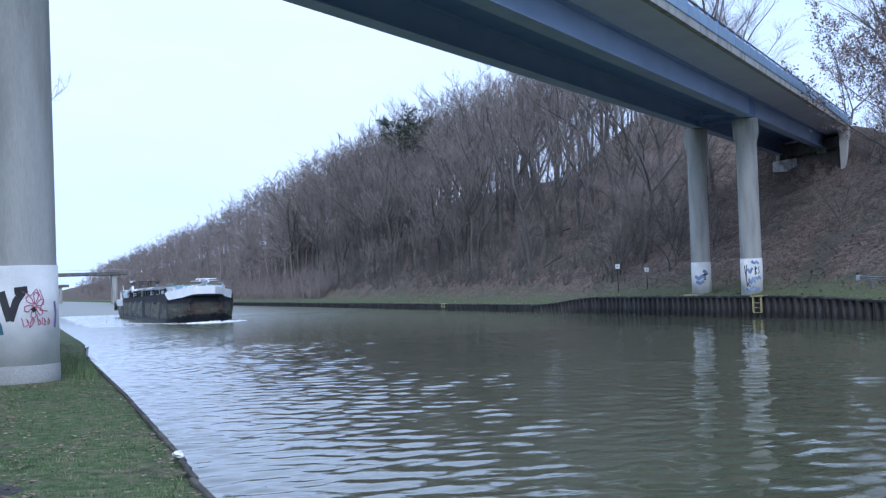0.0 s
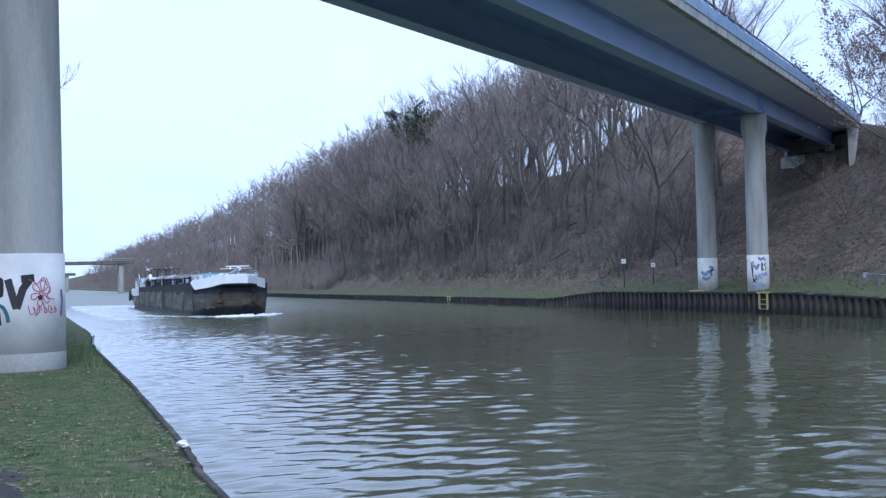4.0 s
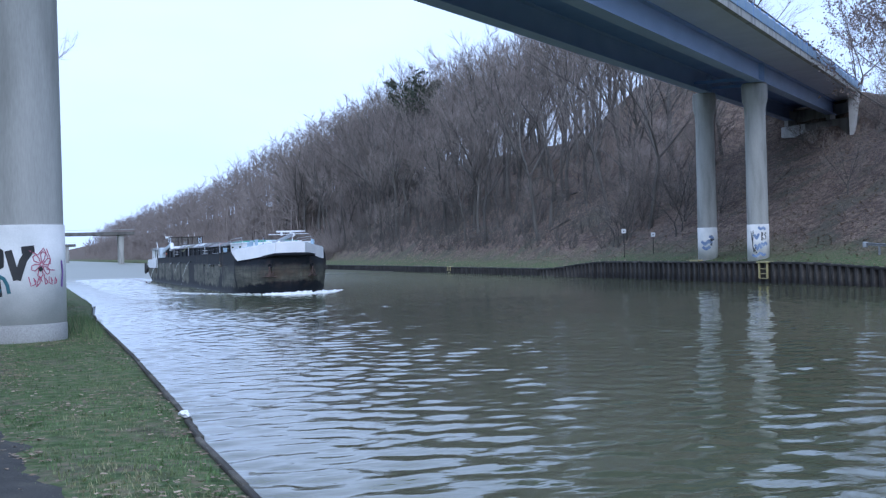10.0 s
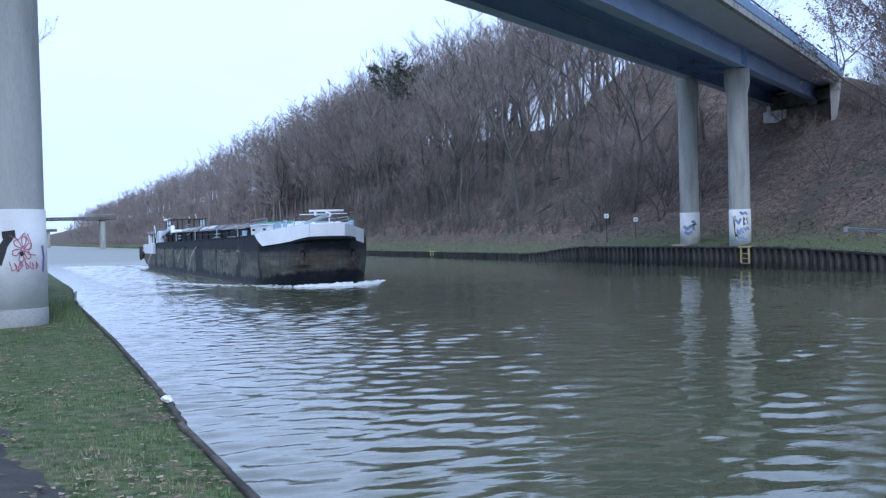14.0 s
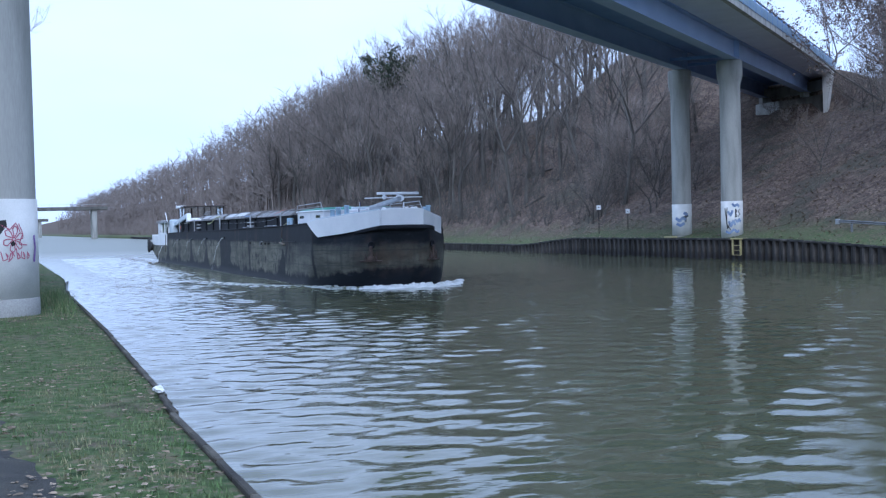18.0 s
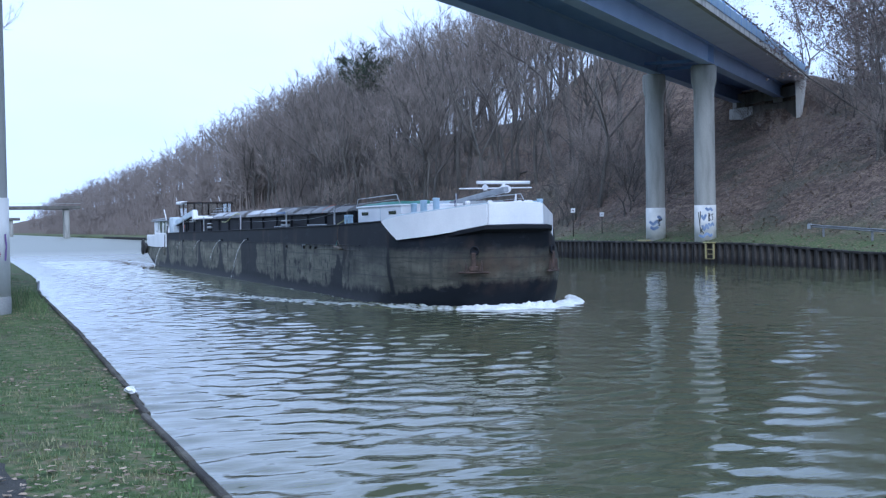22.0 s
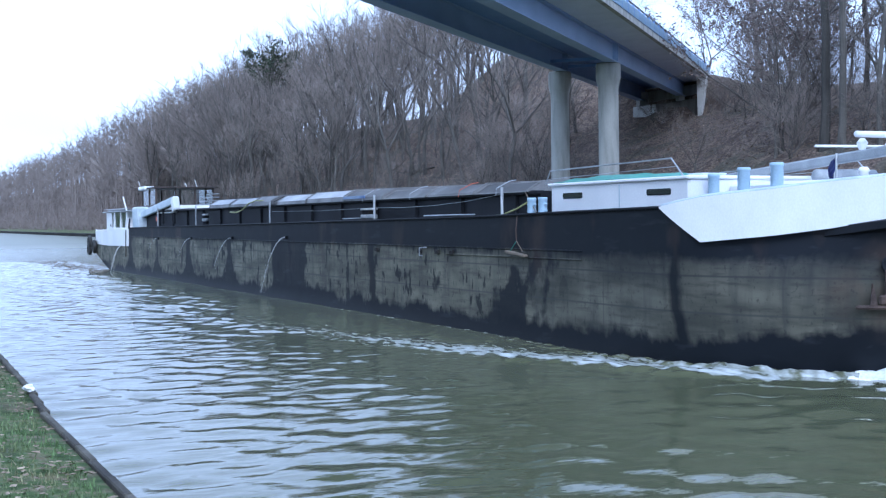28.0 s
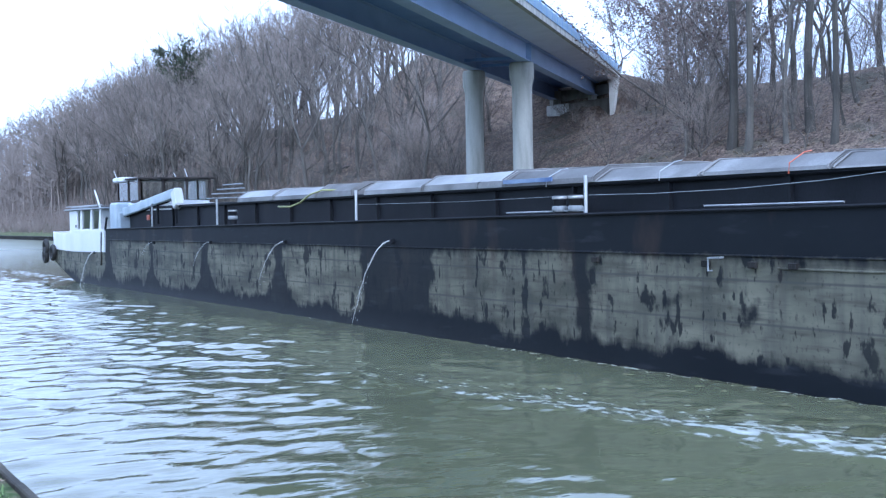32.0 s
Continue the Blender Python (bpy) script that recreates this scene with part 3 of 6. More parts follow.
def build_guard_rail():
    rail = empty("guard_rail", (46.0, 56.8, 0), label="galvanised steel guard rail on short posts in the grass", category="guard rail")
    V, F = [], []
    prof = [(-0.03, 0.0), (-0.10, 0.05), (-0.03, 0.12), (-0.03, 0.19), (-0.10, 0.26), (-0.03, 0.31)]
    zs = lambda y: height(46.0, 56.8 + y)
    ys = [0, -4, -8, -12, -16, -20, -24, -28, -32]
    for y in ys:
        for x, z in prof:
            V.append((x, y, zs(y) + 0.50 + z * 0.6))
    for i in range(len(ys) - 1):
        for k in range(5):
            F.append((i * 6 + k, i * 6 + k + 1, i * 6 + k + 7, i * 6 + k + 6))
    me = mesh_of("beam", V, F, M_RAIL)
    ob = piece("beam", me, rail)
    for y in range(-1, -32, -4):
        part("post", box((-0.02, y - 0.05, zs(y) - 0.3), (0.08, y + 0.05, zs(y) + 0.66), 0.01), M_RAIL, rail)
    part("end_plate", box((-0.14, -0.02, zs(0) + 0.40), (0.05, 0.26, zs(0) + 0.72), 0.03), M_GALV, rail, "flared pale end plate")


build_guard_rail()


def build_signs():
    for x, y, w, top, label in ((45.5, 85.4, 0.36, 2.30, "small square white canal sign on a steel post"), (46.4, 82.3, 0.34, 1.68, "small pale weathered sign on a thin post")):
        g = height(x, y)
        s = empty("canal_sign", (x, y, g), label=label, category="sign")
        tube("post", [(0, 0, -0.3), (0, 0, top)], 0.03, M_RUST, s)
        turn = Matrix.Rotation(radians(-35), 4, "Z")
        part("board", box((-w / 2, -0.05, top - w), (w / 2, -0.02, top), 0.01, turn), M_SIGN, s, "white board")
        part("border", box((-w / 2 + 0.12, -0.055, top - w * 0.5 - 0.03), (w / 2 - 0.12, -0.052, top - w * 0.5 + 0.03), 0, turn), M_BLACK, s, "dark bar")
    p = empty("kilometre_post", (47.5, 50.9, height(47.5, 50.9)), label="thin pale post standing on the slope", category="post")
    tube("shaft", [(0, 0, -0.3), (0, 0, 2.6)], 0.035, M_RAIL, p)


build_signs()

# ---- the road bridge ----
AX = Matrix(((0.70711, 0.70711, 0, 0), (0.70711, -0.70711, 0, 23.8), (0, 0, 1, 0), (0, 0, 0, 1)))
RISE = 0.0297


def on_bridge(a, w, z):
    """From along, across and height over the girders' lower edge to the world."""
    p = AX @ Vector((a, w, 0))
    return Vector((p.x, p.y, 12.85 + RISE * (a - 61.4) + z))


def bridge_bar(name, a0, a1, section, mat, parent, label="", steps=1, skew=True):
    """A bar along the bridge with the section of (across, height) points."""
    V, F = [], []
    n = len(section)
    for i in range(steps + 1):
        a = a0 + (a1 - a0) * i / steps
        V += [on_bridge(a - (w if skew and i == steps and a1 > 90 else 0), w, z) for w, z in section]
    for i in range(steps):
        for k in range(n):
            k2 = (k + 1) % n
            F.append((i * n + k, i * n + k2, (i + 1) * n + k2, (i + 1) * n + k))
    F += [tuple(range(n - 1, -1, -1)), tuple(steps * n + k for k in range(n))]
    me = mesh_of(name, V, F, mat)
    bm = bmesh.new()
    bm.from_mesh(me)
    bmesh.ops.recalc_face_normals(bm, faces=bm.faces[:])
    bm.to_mesh(me)
    bm.free()
    return piece(name, me, parent, label=label)


def build_bridge():
    br = empty("road_bridge", (0, 0, 0), label="blue steel girder road bridge with a concrete deck crossing the canal", category="bridge")
    A0, A1 = -60.0, 100.2
    for w in (-2.19, 2.19):
        bridge_bar("bottom_flange", A0, A1, [(w - 0.38, 0), (w + 0.38, 0), (w + 0.38, 0.06), (w - 0.38, 0.06)], M_BLUE, br, "blue-grey lower flange")
        bridge_bar("web", A0, A1, [(w - 0.03, 0.06), (w + 0.03, 0.06), (w + 0.03, 1.26), (w - 0.03, 1.26)], M_BLUE, br, "blue painted girder web", 12)
        bridge_bar("top_flange", A0, A1, [(w - 0.3, 1.26), (w + 0.3, 1.26), (w + 0.3, 1.32), (w - 0.3, 1.32)], M_BLUE, br)
    for a0, w in ((66.1, -2.19), (61.8, 2.19)):
        for da in (-0.25, 0.25):
            for sgn in (-1, 1):
                x0, x1 = sorted((w + sgn * 0.03, w + sgn * 0.3))
                bridge_bar("stiffener", a0 + da - 0.02, a0 + da + 0.02, [(x0, 0.06), (x1, 0.06), (x1, 1.26), (x0, 1.26)], M_BLUE, br)
    for a0 in (62.3, 66.6):
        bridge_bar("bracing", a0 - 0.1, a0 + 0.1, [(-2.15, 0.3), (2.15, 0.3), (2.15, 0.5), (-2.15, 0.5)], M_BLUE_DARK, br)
    # underside of the deck between the girders, a darker blue than the webs
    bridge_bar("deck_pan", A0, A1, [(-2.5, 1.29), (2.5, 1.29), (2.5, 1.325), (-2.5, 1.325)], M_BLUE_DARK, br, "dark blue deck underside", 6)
    # deck slab with wide tapered cantilevers
    bridge_bar("deck_slab", A0, A1, [(-4.6, 1.52), (-2.5, 1.33), (2.5, 1.33), (4.6, 1.52), (4.6, 1.82), (-4.6, 1.82)], M_SOFFIT, br, "grey concrete deck slab", 6)
    for s in (-1, 1):
        lo, hi = sorted((s * 4.6, s * 4.9))
        bridge_bar("fascia", A0, A1, [(lo, 1.50), (hi, 1.50), (hi, 1.96), (lo, 1.96)], M_CONCRETE, br, "concrete edge beam", 6)
        lo, hi = sorted((s * 4.905, s * 4.94))
        bridge_bar("parapet_sheet", A0, A1, [(lo, 1.90), (hi, 1.90), (hi, 2.44), (lo, 2.44)], M_BLUE_LIGHT, br, "light blue parapet panels", 6)
        lo, hi = sorted((s * 4.82, s * 4.90))
        bridge_bar("handrail", A0, A1 - 2 - 2 * s, [(lo, 2.60), (hi, 2.60), (hi, 2.67), (lo, 2.67)], M_RUBBER, br, "dark handrail", 6)
        bm = box((-0.03, -0.06, 1.86), (0.03, 0.06, 2.60))
        postm = bpy.data.meshes.new("railing_post")
        bm.to_mesh(postm)
        bm.free()
        postm.materials.append(M_BLUE_DARK)
        a = 8.0
        while a < A1 - 8:
            p = on_bridge(a, s * 4.89, 0)
            m = Matrix.Translation(p) @ Matrix.Rotation(radians(45), 4, "Z")
            piece("railing_post", postm, br, m)
            a += 2.0
    return br


build_bridge()


def pillar_profile(base, top, r):
    h = top - base
    return [(r * 1.0, -0.6), (r * 1.0, 0.0), (r * 0.985, h * 0.4), (r * 0.96, h - 2.0), (r * 1.0, h - 1.5), (r * 1.16, h - 1.15), (r * 1.2, h - 0.9), (r * 1.2, h - 0.12), (r * 1.1, h)]


def graffiti(parent, strokes, radius, base, mat, name, width=0.035, label=""):
    """Sprayed strokes on a round pillar: each a list of (angle in degrees, height)."""
    for st in strokes:
        pts = []
        for i in range(len(st) - 1):
            for k in range(4):
                f = k / 4
                pts.append((st[i][0] * (1 - f) + st[i + 1][0] * f, st[i][1] * (1 - f) + st[i + 1][1] * f))
        pts.append(st[-1])
        V, F = [], []
        for i, (a, z) in enumerate(pts):
            a2, z2 = pts[min(i + 1, len(pts) - 1)]
            a1, z1 = pts[max(i - 1, 0)]
            dx, dz = radians(a2 - a1) * radius, z2 - z1
            d = math.hypot(dx, dz) or 1
            for s in (-1, 1):
                aa, zz = a + math.degrees(-dz / d * width * s / radius), z + dx / d * width * s
                V.append(((radius + 0.006) * math.cos(radians(aa)), (radius + 0.006) * math.sin(radians(aa)), base + zz))
        for i in range(len(pts) - 1):
            F.append((2 * i, 2 * i + 1, 2 * i + 3, 2 * i + 2))
        piece(name, mesh_of(name, V, F, mat), parent, label=label)


def build_pillars():
    for x, y, base, top, r, band, plinth in ((-0.06, 21.3, 1.2, 10.95, 0.72, 2.02, 0.38), (-0.06, 27.5, 1.2, 11.1, 0.72, 2.02, 0.38),
                                             (45.0, 72.2, 1.50, 12.98, 0.67, 2.15, 0), (45.0, 66.15, 1.36, 12.85, 0.69, 2.35, 0)):
        p = empty("bridge_pillar", (x, y, base), label="tall round concrete bridge pillar with a white graffiti-covered base", category="pillar", group="bridge pillars")
        lathe("shaft", pillar_profile(0, top - base, r), M_CONCRETE, p)
        lathe("painted_band", [(r * 1.004 + 0.012, plinth), (r * 1.004 + 0.012, band)], M_WHITEBAND, p, label="white-painted lower band")
        if plinth:
            lathe("plinth", [(r * 1.03, -0.3), (r * 1.03, plinth - 0.01), (r * 1.005, plinth + 0.02)], M_DECK, p, label="bare grey concrete foot")
        rr = r * 1.004 + 0.012
        face = math.degrees(math.atan2(-y, -x))
        if y == 21.3:
            graffiti(p, [[(face - 14, 1.60), (face - 8, 1.30), (face - 4, 1.12)], [(face + 12, 1.58), (face + 4, 1.44), (face - 4, 1.12)], [(face + 2, 1.60), (face + 18, 1.62)], [(face - 36, 1.62), (face - 24, 1.58), (face - 24, 1.36), (face - 36, 1.32)], [(face - 30, 1.2), (face - 27, 0.85)]], rr, 0, M_BLACK, "tag_stroke", 0.06, "thick black sprayed stroke")
            graffiti(p, [[(face - 28, 1.20), (face - 20, 1.14), (face - 16, 1.04), (face - 14, 0.90)], [(face - 30, 0.98), (face - 24, 0.94)]], rr, 0, M_TEAL, "tag_stroke", 0.03, "dark teal sprayed swoosh")
            # a flower of loose loops over a second row of letters
            tr = random.Random(12)
            tangle = []
            for c in range(6):
                a0 = c * 1.047 + 0.3
                tangle.append([(face + 27 + 13 * q * math.cos(a0 + w), 1.36 + 0.20 * q * math.sin(a0 + w)) for q, w in ((0.1, 0), (0.6, -0.35), (1.0, -0.22), (1.1, 0.1), (0.85, 0.35), (0.4, 0.3), (0.1, 0))])
            x = 12.0
            while x < 48:
                tangle.append([(face + x + tr.gauss(0, 1.5), 1.16 + tr.gauss(0, 0.03)), (face + x + tr.gauss(1, 1.5), 1.02 + tr.gauss(0, 0.02)), (face + x + 5 + tr.gauss(0, 1.5), 1.04 + tr.gauss(0, 0.03)), (face + x + 4, 1.15 + tr.gauss(0, 0.03)), (face + x + 7, 1.08)])
                x += 8
            tangle += [[(face + 10, 1.60), (face + 22, 1.52), (face + 30, 1.63), (face + 36, 1.48)], [(face + 34, 1.62), (face + 40, 1.45), (face + 34, 1.28), (face + 47, 1.26)]]
            graffiti(p, tangle, rr, 0, M_RED, "tag_stroke", 0.008, "thin pink-red sprayed scribble")
            graffiti(p, [[(face + 24, 1.32), (face + 27, 1.26)]], rr + 0.002, 0, M_BLACK, "tag_stroke", 0.035, "black sprayed blot")
            graffiti(p, [[(face + 62, 1.42), (face + 65, 1.22), (face + 61, 0.98)]], rr, 0, M_VIOLET, "tag_stroke", 0.03, "violet sprayed stroke")
        if y == 66.15:
            graffiti(p, [[(face - 38, 1.9), (face - 24, 0.55), (face - 12, 0.9)], [(face - 25, 1.95), (face - 30, 1.0)], [(face - 30, 0.9), (face - 8, 0.5)]], rr, 0, M_BLACK, "tag_stroke", 0.03, "black sprayed stroke")
            graffiti(p, [[(face + 18, 1.3), (face + 19, 1.85), (face + 26, 1.7), (face + 19, 1.55), (face + 27, 1.4), (face + 18, 1.3)], [(face + 44, 1.8), (face + 34, 1.7), (face + 44, 1.5), (face + 35, 1.35)]], rr, 0, M_BLACK, "tag_stroke", 0.03, "dark sprayed stroke")
            graffiti(p, [[(face - 34, 0.40), (face - 12, 0.28), (face + 8, 0.52), (face + 26, 0.34), (face + 38, 0.44)], [(face + 2, 2.18), (face + 14, 2.02), (face + 28, 2.14), (face + 40, 1.98)], [(face - 16, 1.05), (face - 6, 0.72), (face + 6, 1.08), (face + 16, 0.8)], [(face + 15, 1.16), (face + 28, 0.98), (face + 38, 1.18), (face + 50, 1.0)], [(face - 20, 1.7), (face - 8, 1.4), (face + 4, 1.75)]], rr + 0.002, 0, M_SPRAYBLUE, "tag_patch", 0.075, "blurred blue-grey paint patch")
        if y == 72.2:
            graffiti(p, [[(face + 2, 1.2), (face + 40, 1.35)], [(face + 20, 0.9), (face + 24, 1.6)]], rr, 0, M_BLACK, "tag_stroke", 0.07, "dark sprayed smudge")
            graffiti(p, [[(face - 38, 1.2), (face - 15, 0.98), (face + 6, 1.22), (face + 24, 1.02)], [(face - 32, 0.82), (face - 10, 0.66), (face + 14, 0.84)], [(face + 10, 1.55), (face + 34, 1.4)]], rr + 0.002, 0, M_SPRAYBLUE, "tag_patch", 0.10, "grey-blue painted-over patch")


build_pillars()


def build_abutment():
    """Set along the canal, so askew to the bridge."""
    ab = empty("abutment", (0, 0, 0), label="pale concrete bridge abutment set into the wooded slope", category="abutment")
    # the shelf's dark colour stands for shade under the deck and behind brush
    part("bearing_shelf", box((68.8, 86.6, 10.6), (70.0, 93.2, 13.38), 0.05), M_CONC_SHADE, ab, "stained concrete bearing shelf with shade in its colour")
    part("shelf_end", box((68.7, 93.2, 10.6), (70.0, 96.8, 13.42), 0.05), M_CONC_PALE, ab, "pale concrete shelf end")
    part("back_wall", box((70.05, 87.6, 10.5), (70.9, 97.0, 14.9), 0.03), M_CONCRETE, ab, "grey concrete back wall")
    part("cheek_wall", box((69.1, 96.0, 13.42), (70.0, 96.8, 14.9), 0.04), M_CONC_PALE, ab, "pale concrete cheek block")
    # wing wall, narrower towards its foot
    V = [(68.5, 86.5, 11.2), (68.6, 86.3, 11.2), (68.95, 85.85, 15.32), (68.4, 86.5, 15.32)]
    V += [(x + 0.35, y + 0.12, z) for x, y, z in V]
    piece("wing_wall", mesh_of("wing_wall", V, [(0, 1, 2, 3), (7, 6, 5, 4), (0, 4, 5, 1), (1, 5, 6, 2), (2, 6, 7, 3), (3, 7, 4, 0)], M_CONC_PALE), ab, label="pale concrete wing wall")
    for w in (-2.19, 2.19):
        p = on_bridge(97.5 - w, w, 0)
        part("bearing", box((p.x - 0.3, p.y - 0.3, 13.40), (p.x + 0.3, p.y + 0.3, p.z + 0.02), 0.02), M_CONCRETE, ab)


build_abutment()


def build_far_bridges():
    for y, z, th, x1, pw, nm in ((500.0, 11.5, 1.3, 42.5, 2.0, "beam road bridge far along the canal"), (760.0, 9.6, 1.6, 30.0, 2.6, "second low bridge in the hazy distance")):
        b = empty("far_bridge", (0, y, 0), label=nm, category="bridge")
        # the beam is coloured dark to stand for the shade on it
        part("deck", box((-60, -5, z), (x1, 5, z + th), 0.1), M_CONC_SHADE, b, "bridge beam with shade in its colour")
        part("railing", box((-60, -5.06, z + th + 0.85), (x1, -5, z + th + 0.95)), M_GALV, b)
        for x in (x1 - 5.2, -4.0):
            part("pier", box((x - pw / 2, -4, -1.0), (x + pw / 2, 4, z), 0.15), M_CONCRETE, b, "grey concrete pier")


build_far_bridges()

# ---- trees ----
class Wood:
    def __init__(self):
        self.V, self.F = [], []

    def limb(self, pts, radii, sides):
        v, f = tube_data(pts, radii, sides, cap=False)
        o = len(self.V)
        self.V += v
        self.F += [tuple(i + o for i in q) for q in f]

    def spike(self, p, q, r):
        d = (q - p).normalized()
        a = d.cross(Vector((0.3, 0.2, 1))).normalized() * r
        c = d.cross(a)
        o = len(self.V)
        self.V += [p + a, p - a * 0.5 + c * 0.87, p - a * 0.5 - c * 0.87, q]
        self.F += [(o, o + 1, o + 3), (o + 1, o + 2, o + 3), (o + 2, o, o + 3)]


def grow(seed, tall, spread=1.0, stems=1, twigs=7, lean=0.06, low=0.3, thick=1.0):
    """Trunk and crown of a bare tree: a bole that forks into rising limbs, side branches, sprays of twigs."""
    r = random.Random(seed)
    trunk, crown = Wood(), Wood()

    def bend(p, d, length, n, wander, rise=0.06):
        pts, q = [p], p
        for i in range(n):
            d = (d + Vector((r.gauss(0, wander), r.gauss(0, wander), r.gauss(rise, wander * 0.5)))).normalized()
            q = q + d * (length / n)
            pts.append(q)
        return pts, d

    def spray(p, d, ln):
        """One fine branch with its twigs, all in the crown."""
        d = (d + Vector((0, 0, 0.12))).normalized()
        e = p + d * ln
        crown.spike(p, e, 0.0115 * thick)
        for m in range(twigs):
            b = p.lerp(e, 0.2 + 0.75 * (m + r.random()) / twigs)
            d2 = (d + Vector((r.gauss(0, 0.5), r.gauss(0, 0.5), r.gauss(0.12, 0.35)))).normalized()
            crown.spike(b, b + d2 * ln * r.uniform(0.3, 0.62), 0.0068 * thick)

    def bough(p, d, ln, rad, sprays):
        pts, d1 = bend(p, d, ln, 3, 0.2, 0.08)
        trunk.limb(pts, [rad, rad * 0.72, rad * 0.45, 0.012], 3)
        for k in range(sprays):
            g = 0.22 + 0.78 * (k + r.random()) / sprays
            j = min(2, int(g * 3))
            b = pts[j].lerp(pts[j + 1], min(1.0, g * 3 - j))
            d2 = (d1 + Vector((r.gauss(0, 0.55), r.gauss(0, 0.55), r.gauss(0.1, 0.3)))).normalized()
            spray(b, d2, (0.9 + 0.32 * ln * (1.15 - 0.5 * g)) * r.uniform(0.75, 1.2))

    for s in range(stems):
        h = tall * r.uniform(0.88, 1.0)
        base = Vector((r.uniform(-0.4, 0.4) * (stems > 1), r.uniform(-0.4, 0.4) * (stems > 1), -0.4))
        d0 = Vector((r.gauss(0, lean), r.gauss(0, lean), 1)).normalized()
        fork = low * h * r.uniform(0.85, 1.15)
        pts, d0 = bend(base, d0, fork, 5, 0.07)
        r0 = 0.0105 * tall * r.uniform(0.85, 1.2) / (1.0 if stems == 1 else 1.45)
        rad = [r0 * 1.45, r0 * 1.05, r0, r0 * 0.95, r0 * 0.9, r0 * 0.86]
        trunk.limb(pts, rad, 8)
        for k in range(2):
            a = r.uniform(0, 6.283)
            p = pts[3].lerp(pts[4], r.random())
            bough(p, Vector((math.cos(a), math.sin(a), r.uniform(0.2, 0.8))).normalized(), tall * r.uniform(0.10, 0.2), r0 * 0.3, 4)
        limbs = 2 if stems == 3 else r.choice((3, 3, 4) if stems == 1 else (2, 2, 3))
        turn = r.uniform(0, 6.283)
        for q in range(limbs):
            a = turn + 6.283 * q / limbs + r.gauss(0, 0.3)
            out = (r.uniform(0.35, 0.8) if limbs > 1 else 0.15) * spread
            d = (d0 + Vector((math.cos(a), math.sin(a), 0)) * out).normalized()
            ln = (h - fork) * r.uniform(0.85, 1.08)
            lp, ld = bend(pts[-1] - d0 * 0.1, d, ln, 6, 0.13, 0.04)
            lr = r0 * (0.80 if limbs == 1 else 0.60) * r.uniform(0.8, 1.1)
            trunk.limb(lp, [lr * (1 - i / 6.6) + 0.008 for i in range(7)], 5)
            n = 8 if limbs > 2 else 10
            for k in range(n):
                g = 0.08 + 0.90 * (k + r.random()) / n
                j = min(5, int(g * 6))
                b = lp[j].lerp(lp[j + 1], g * 6 - j)
                w = a + r.gauss(0, 1.4) if limbs > 1 else r.uniform(0, 6.283)
                d2 = (ld * 0.55 + Vector((math.cos(w), math.sin(w), r.uniform(0.1, 0.7))) * 0.75).normalized()
                bough(b, d2, tall * (0.075 + 0.22 * (1 - g) ** 0.8) * spread * r.uniform(0.75, 1.2), max(0.018, lr * (1 - g) * 0.45), 6)
            for k in range(3):
                spray(lp[-1], (ld + Vector((r.gauss(0, 0.3), r.gauss(0, 0.3), 0))).normalized(), r.uniform(1.0, 1.8))
    return trunk, crown


def tree_kind(seed, leaves=0, evergreen=0, label="tall bare winter tree on the leaf-strewn slope", **kw):
    trunk, crown = grow(seed, **kw)
    t = tagged(new("tree", mesh_of("trunk", trunk.V, trunk.F, M_BARK)), label=label, category="tree", group="trees on the slope")
    piece("crown", mesh_of("crown", crown.V, crown.F, M_TWIG), t, label="fine bare brown twigs")
    r = random.Random(seed + 99)
    if leaves or evergreen:
        V, F = [], []
        tips = crown.V
        for i in range(leaves or evergreen):
            c = Vector(tips[r.randrange(len(tips))])
            if evergreen and c.z < kw["tall"] * 0.62:
                continue
            for k in range(7 if evergreen else 1):
                size = r.uniform(0.10, 0.20)
                p = c + Vector((r.gauss(0, 0.22), r.gauss(0, 0.22), r.gauss(0, 0.16)))
                a = Vector((r.gauss(0, 1), r.gauss(0, 1), r.gauss(0, 1))).normalized() * size
                b = a.cross(Vector((r.gauss(0, 1), r.gauss(0, 1), r.gauss(0, 1)))).normalized() * size * 0.6
                o = len(V)
                V += [p - a, p + b + a * 0.1, p + a, p - b + a * 0.1, p + a.cross(b).normalized() * size * 0.2]
                F += [(o, o + 1, o + 4), (o + 1, o + 2, o + 4), (o + 2, o + 3, o + 4), (o + 3, o, o + 4)]
        ob = piece("foliage", mesh_of("foliage", V, F, M_EVERGREEN if evergreen else M_DRYLEAF), t, label="dark evergreen tufts" if evergreen else "withered brown leaves")
        ob["kind"] = "stuff"
    return t


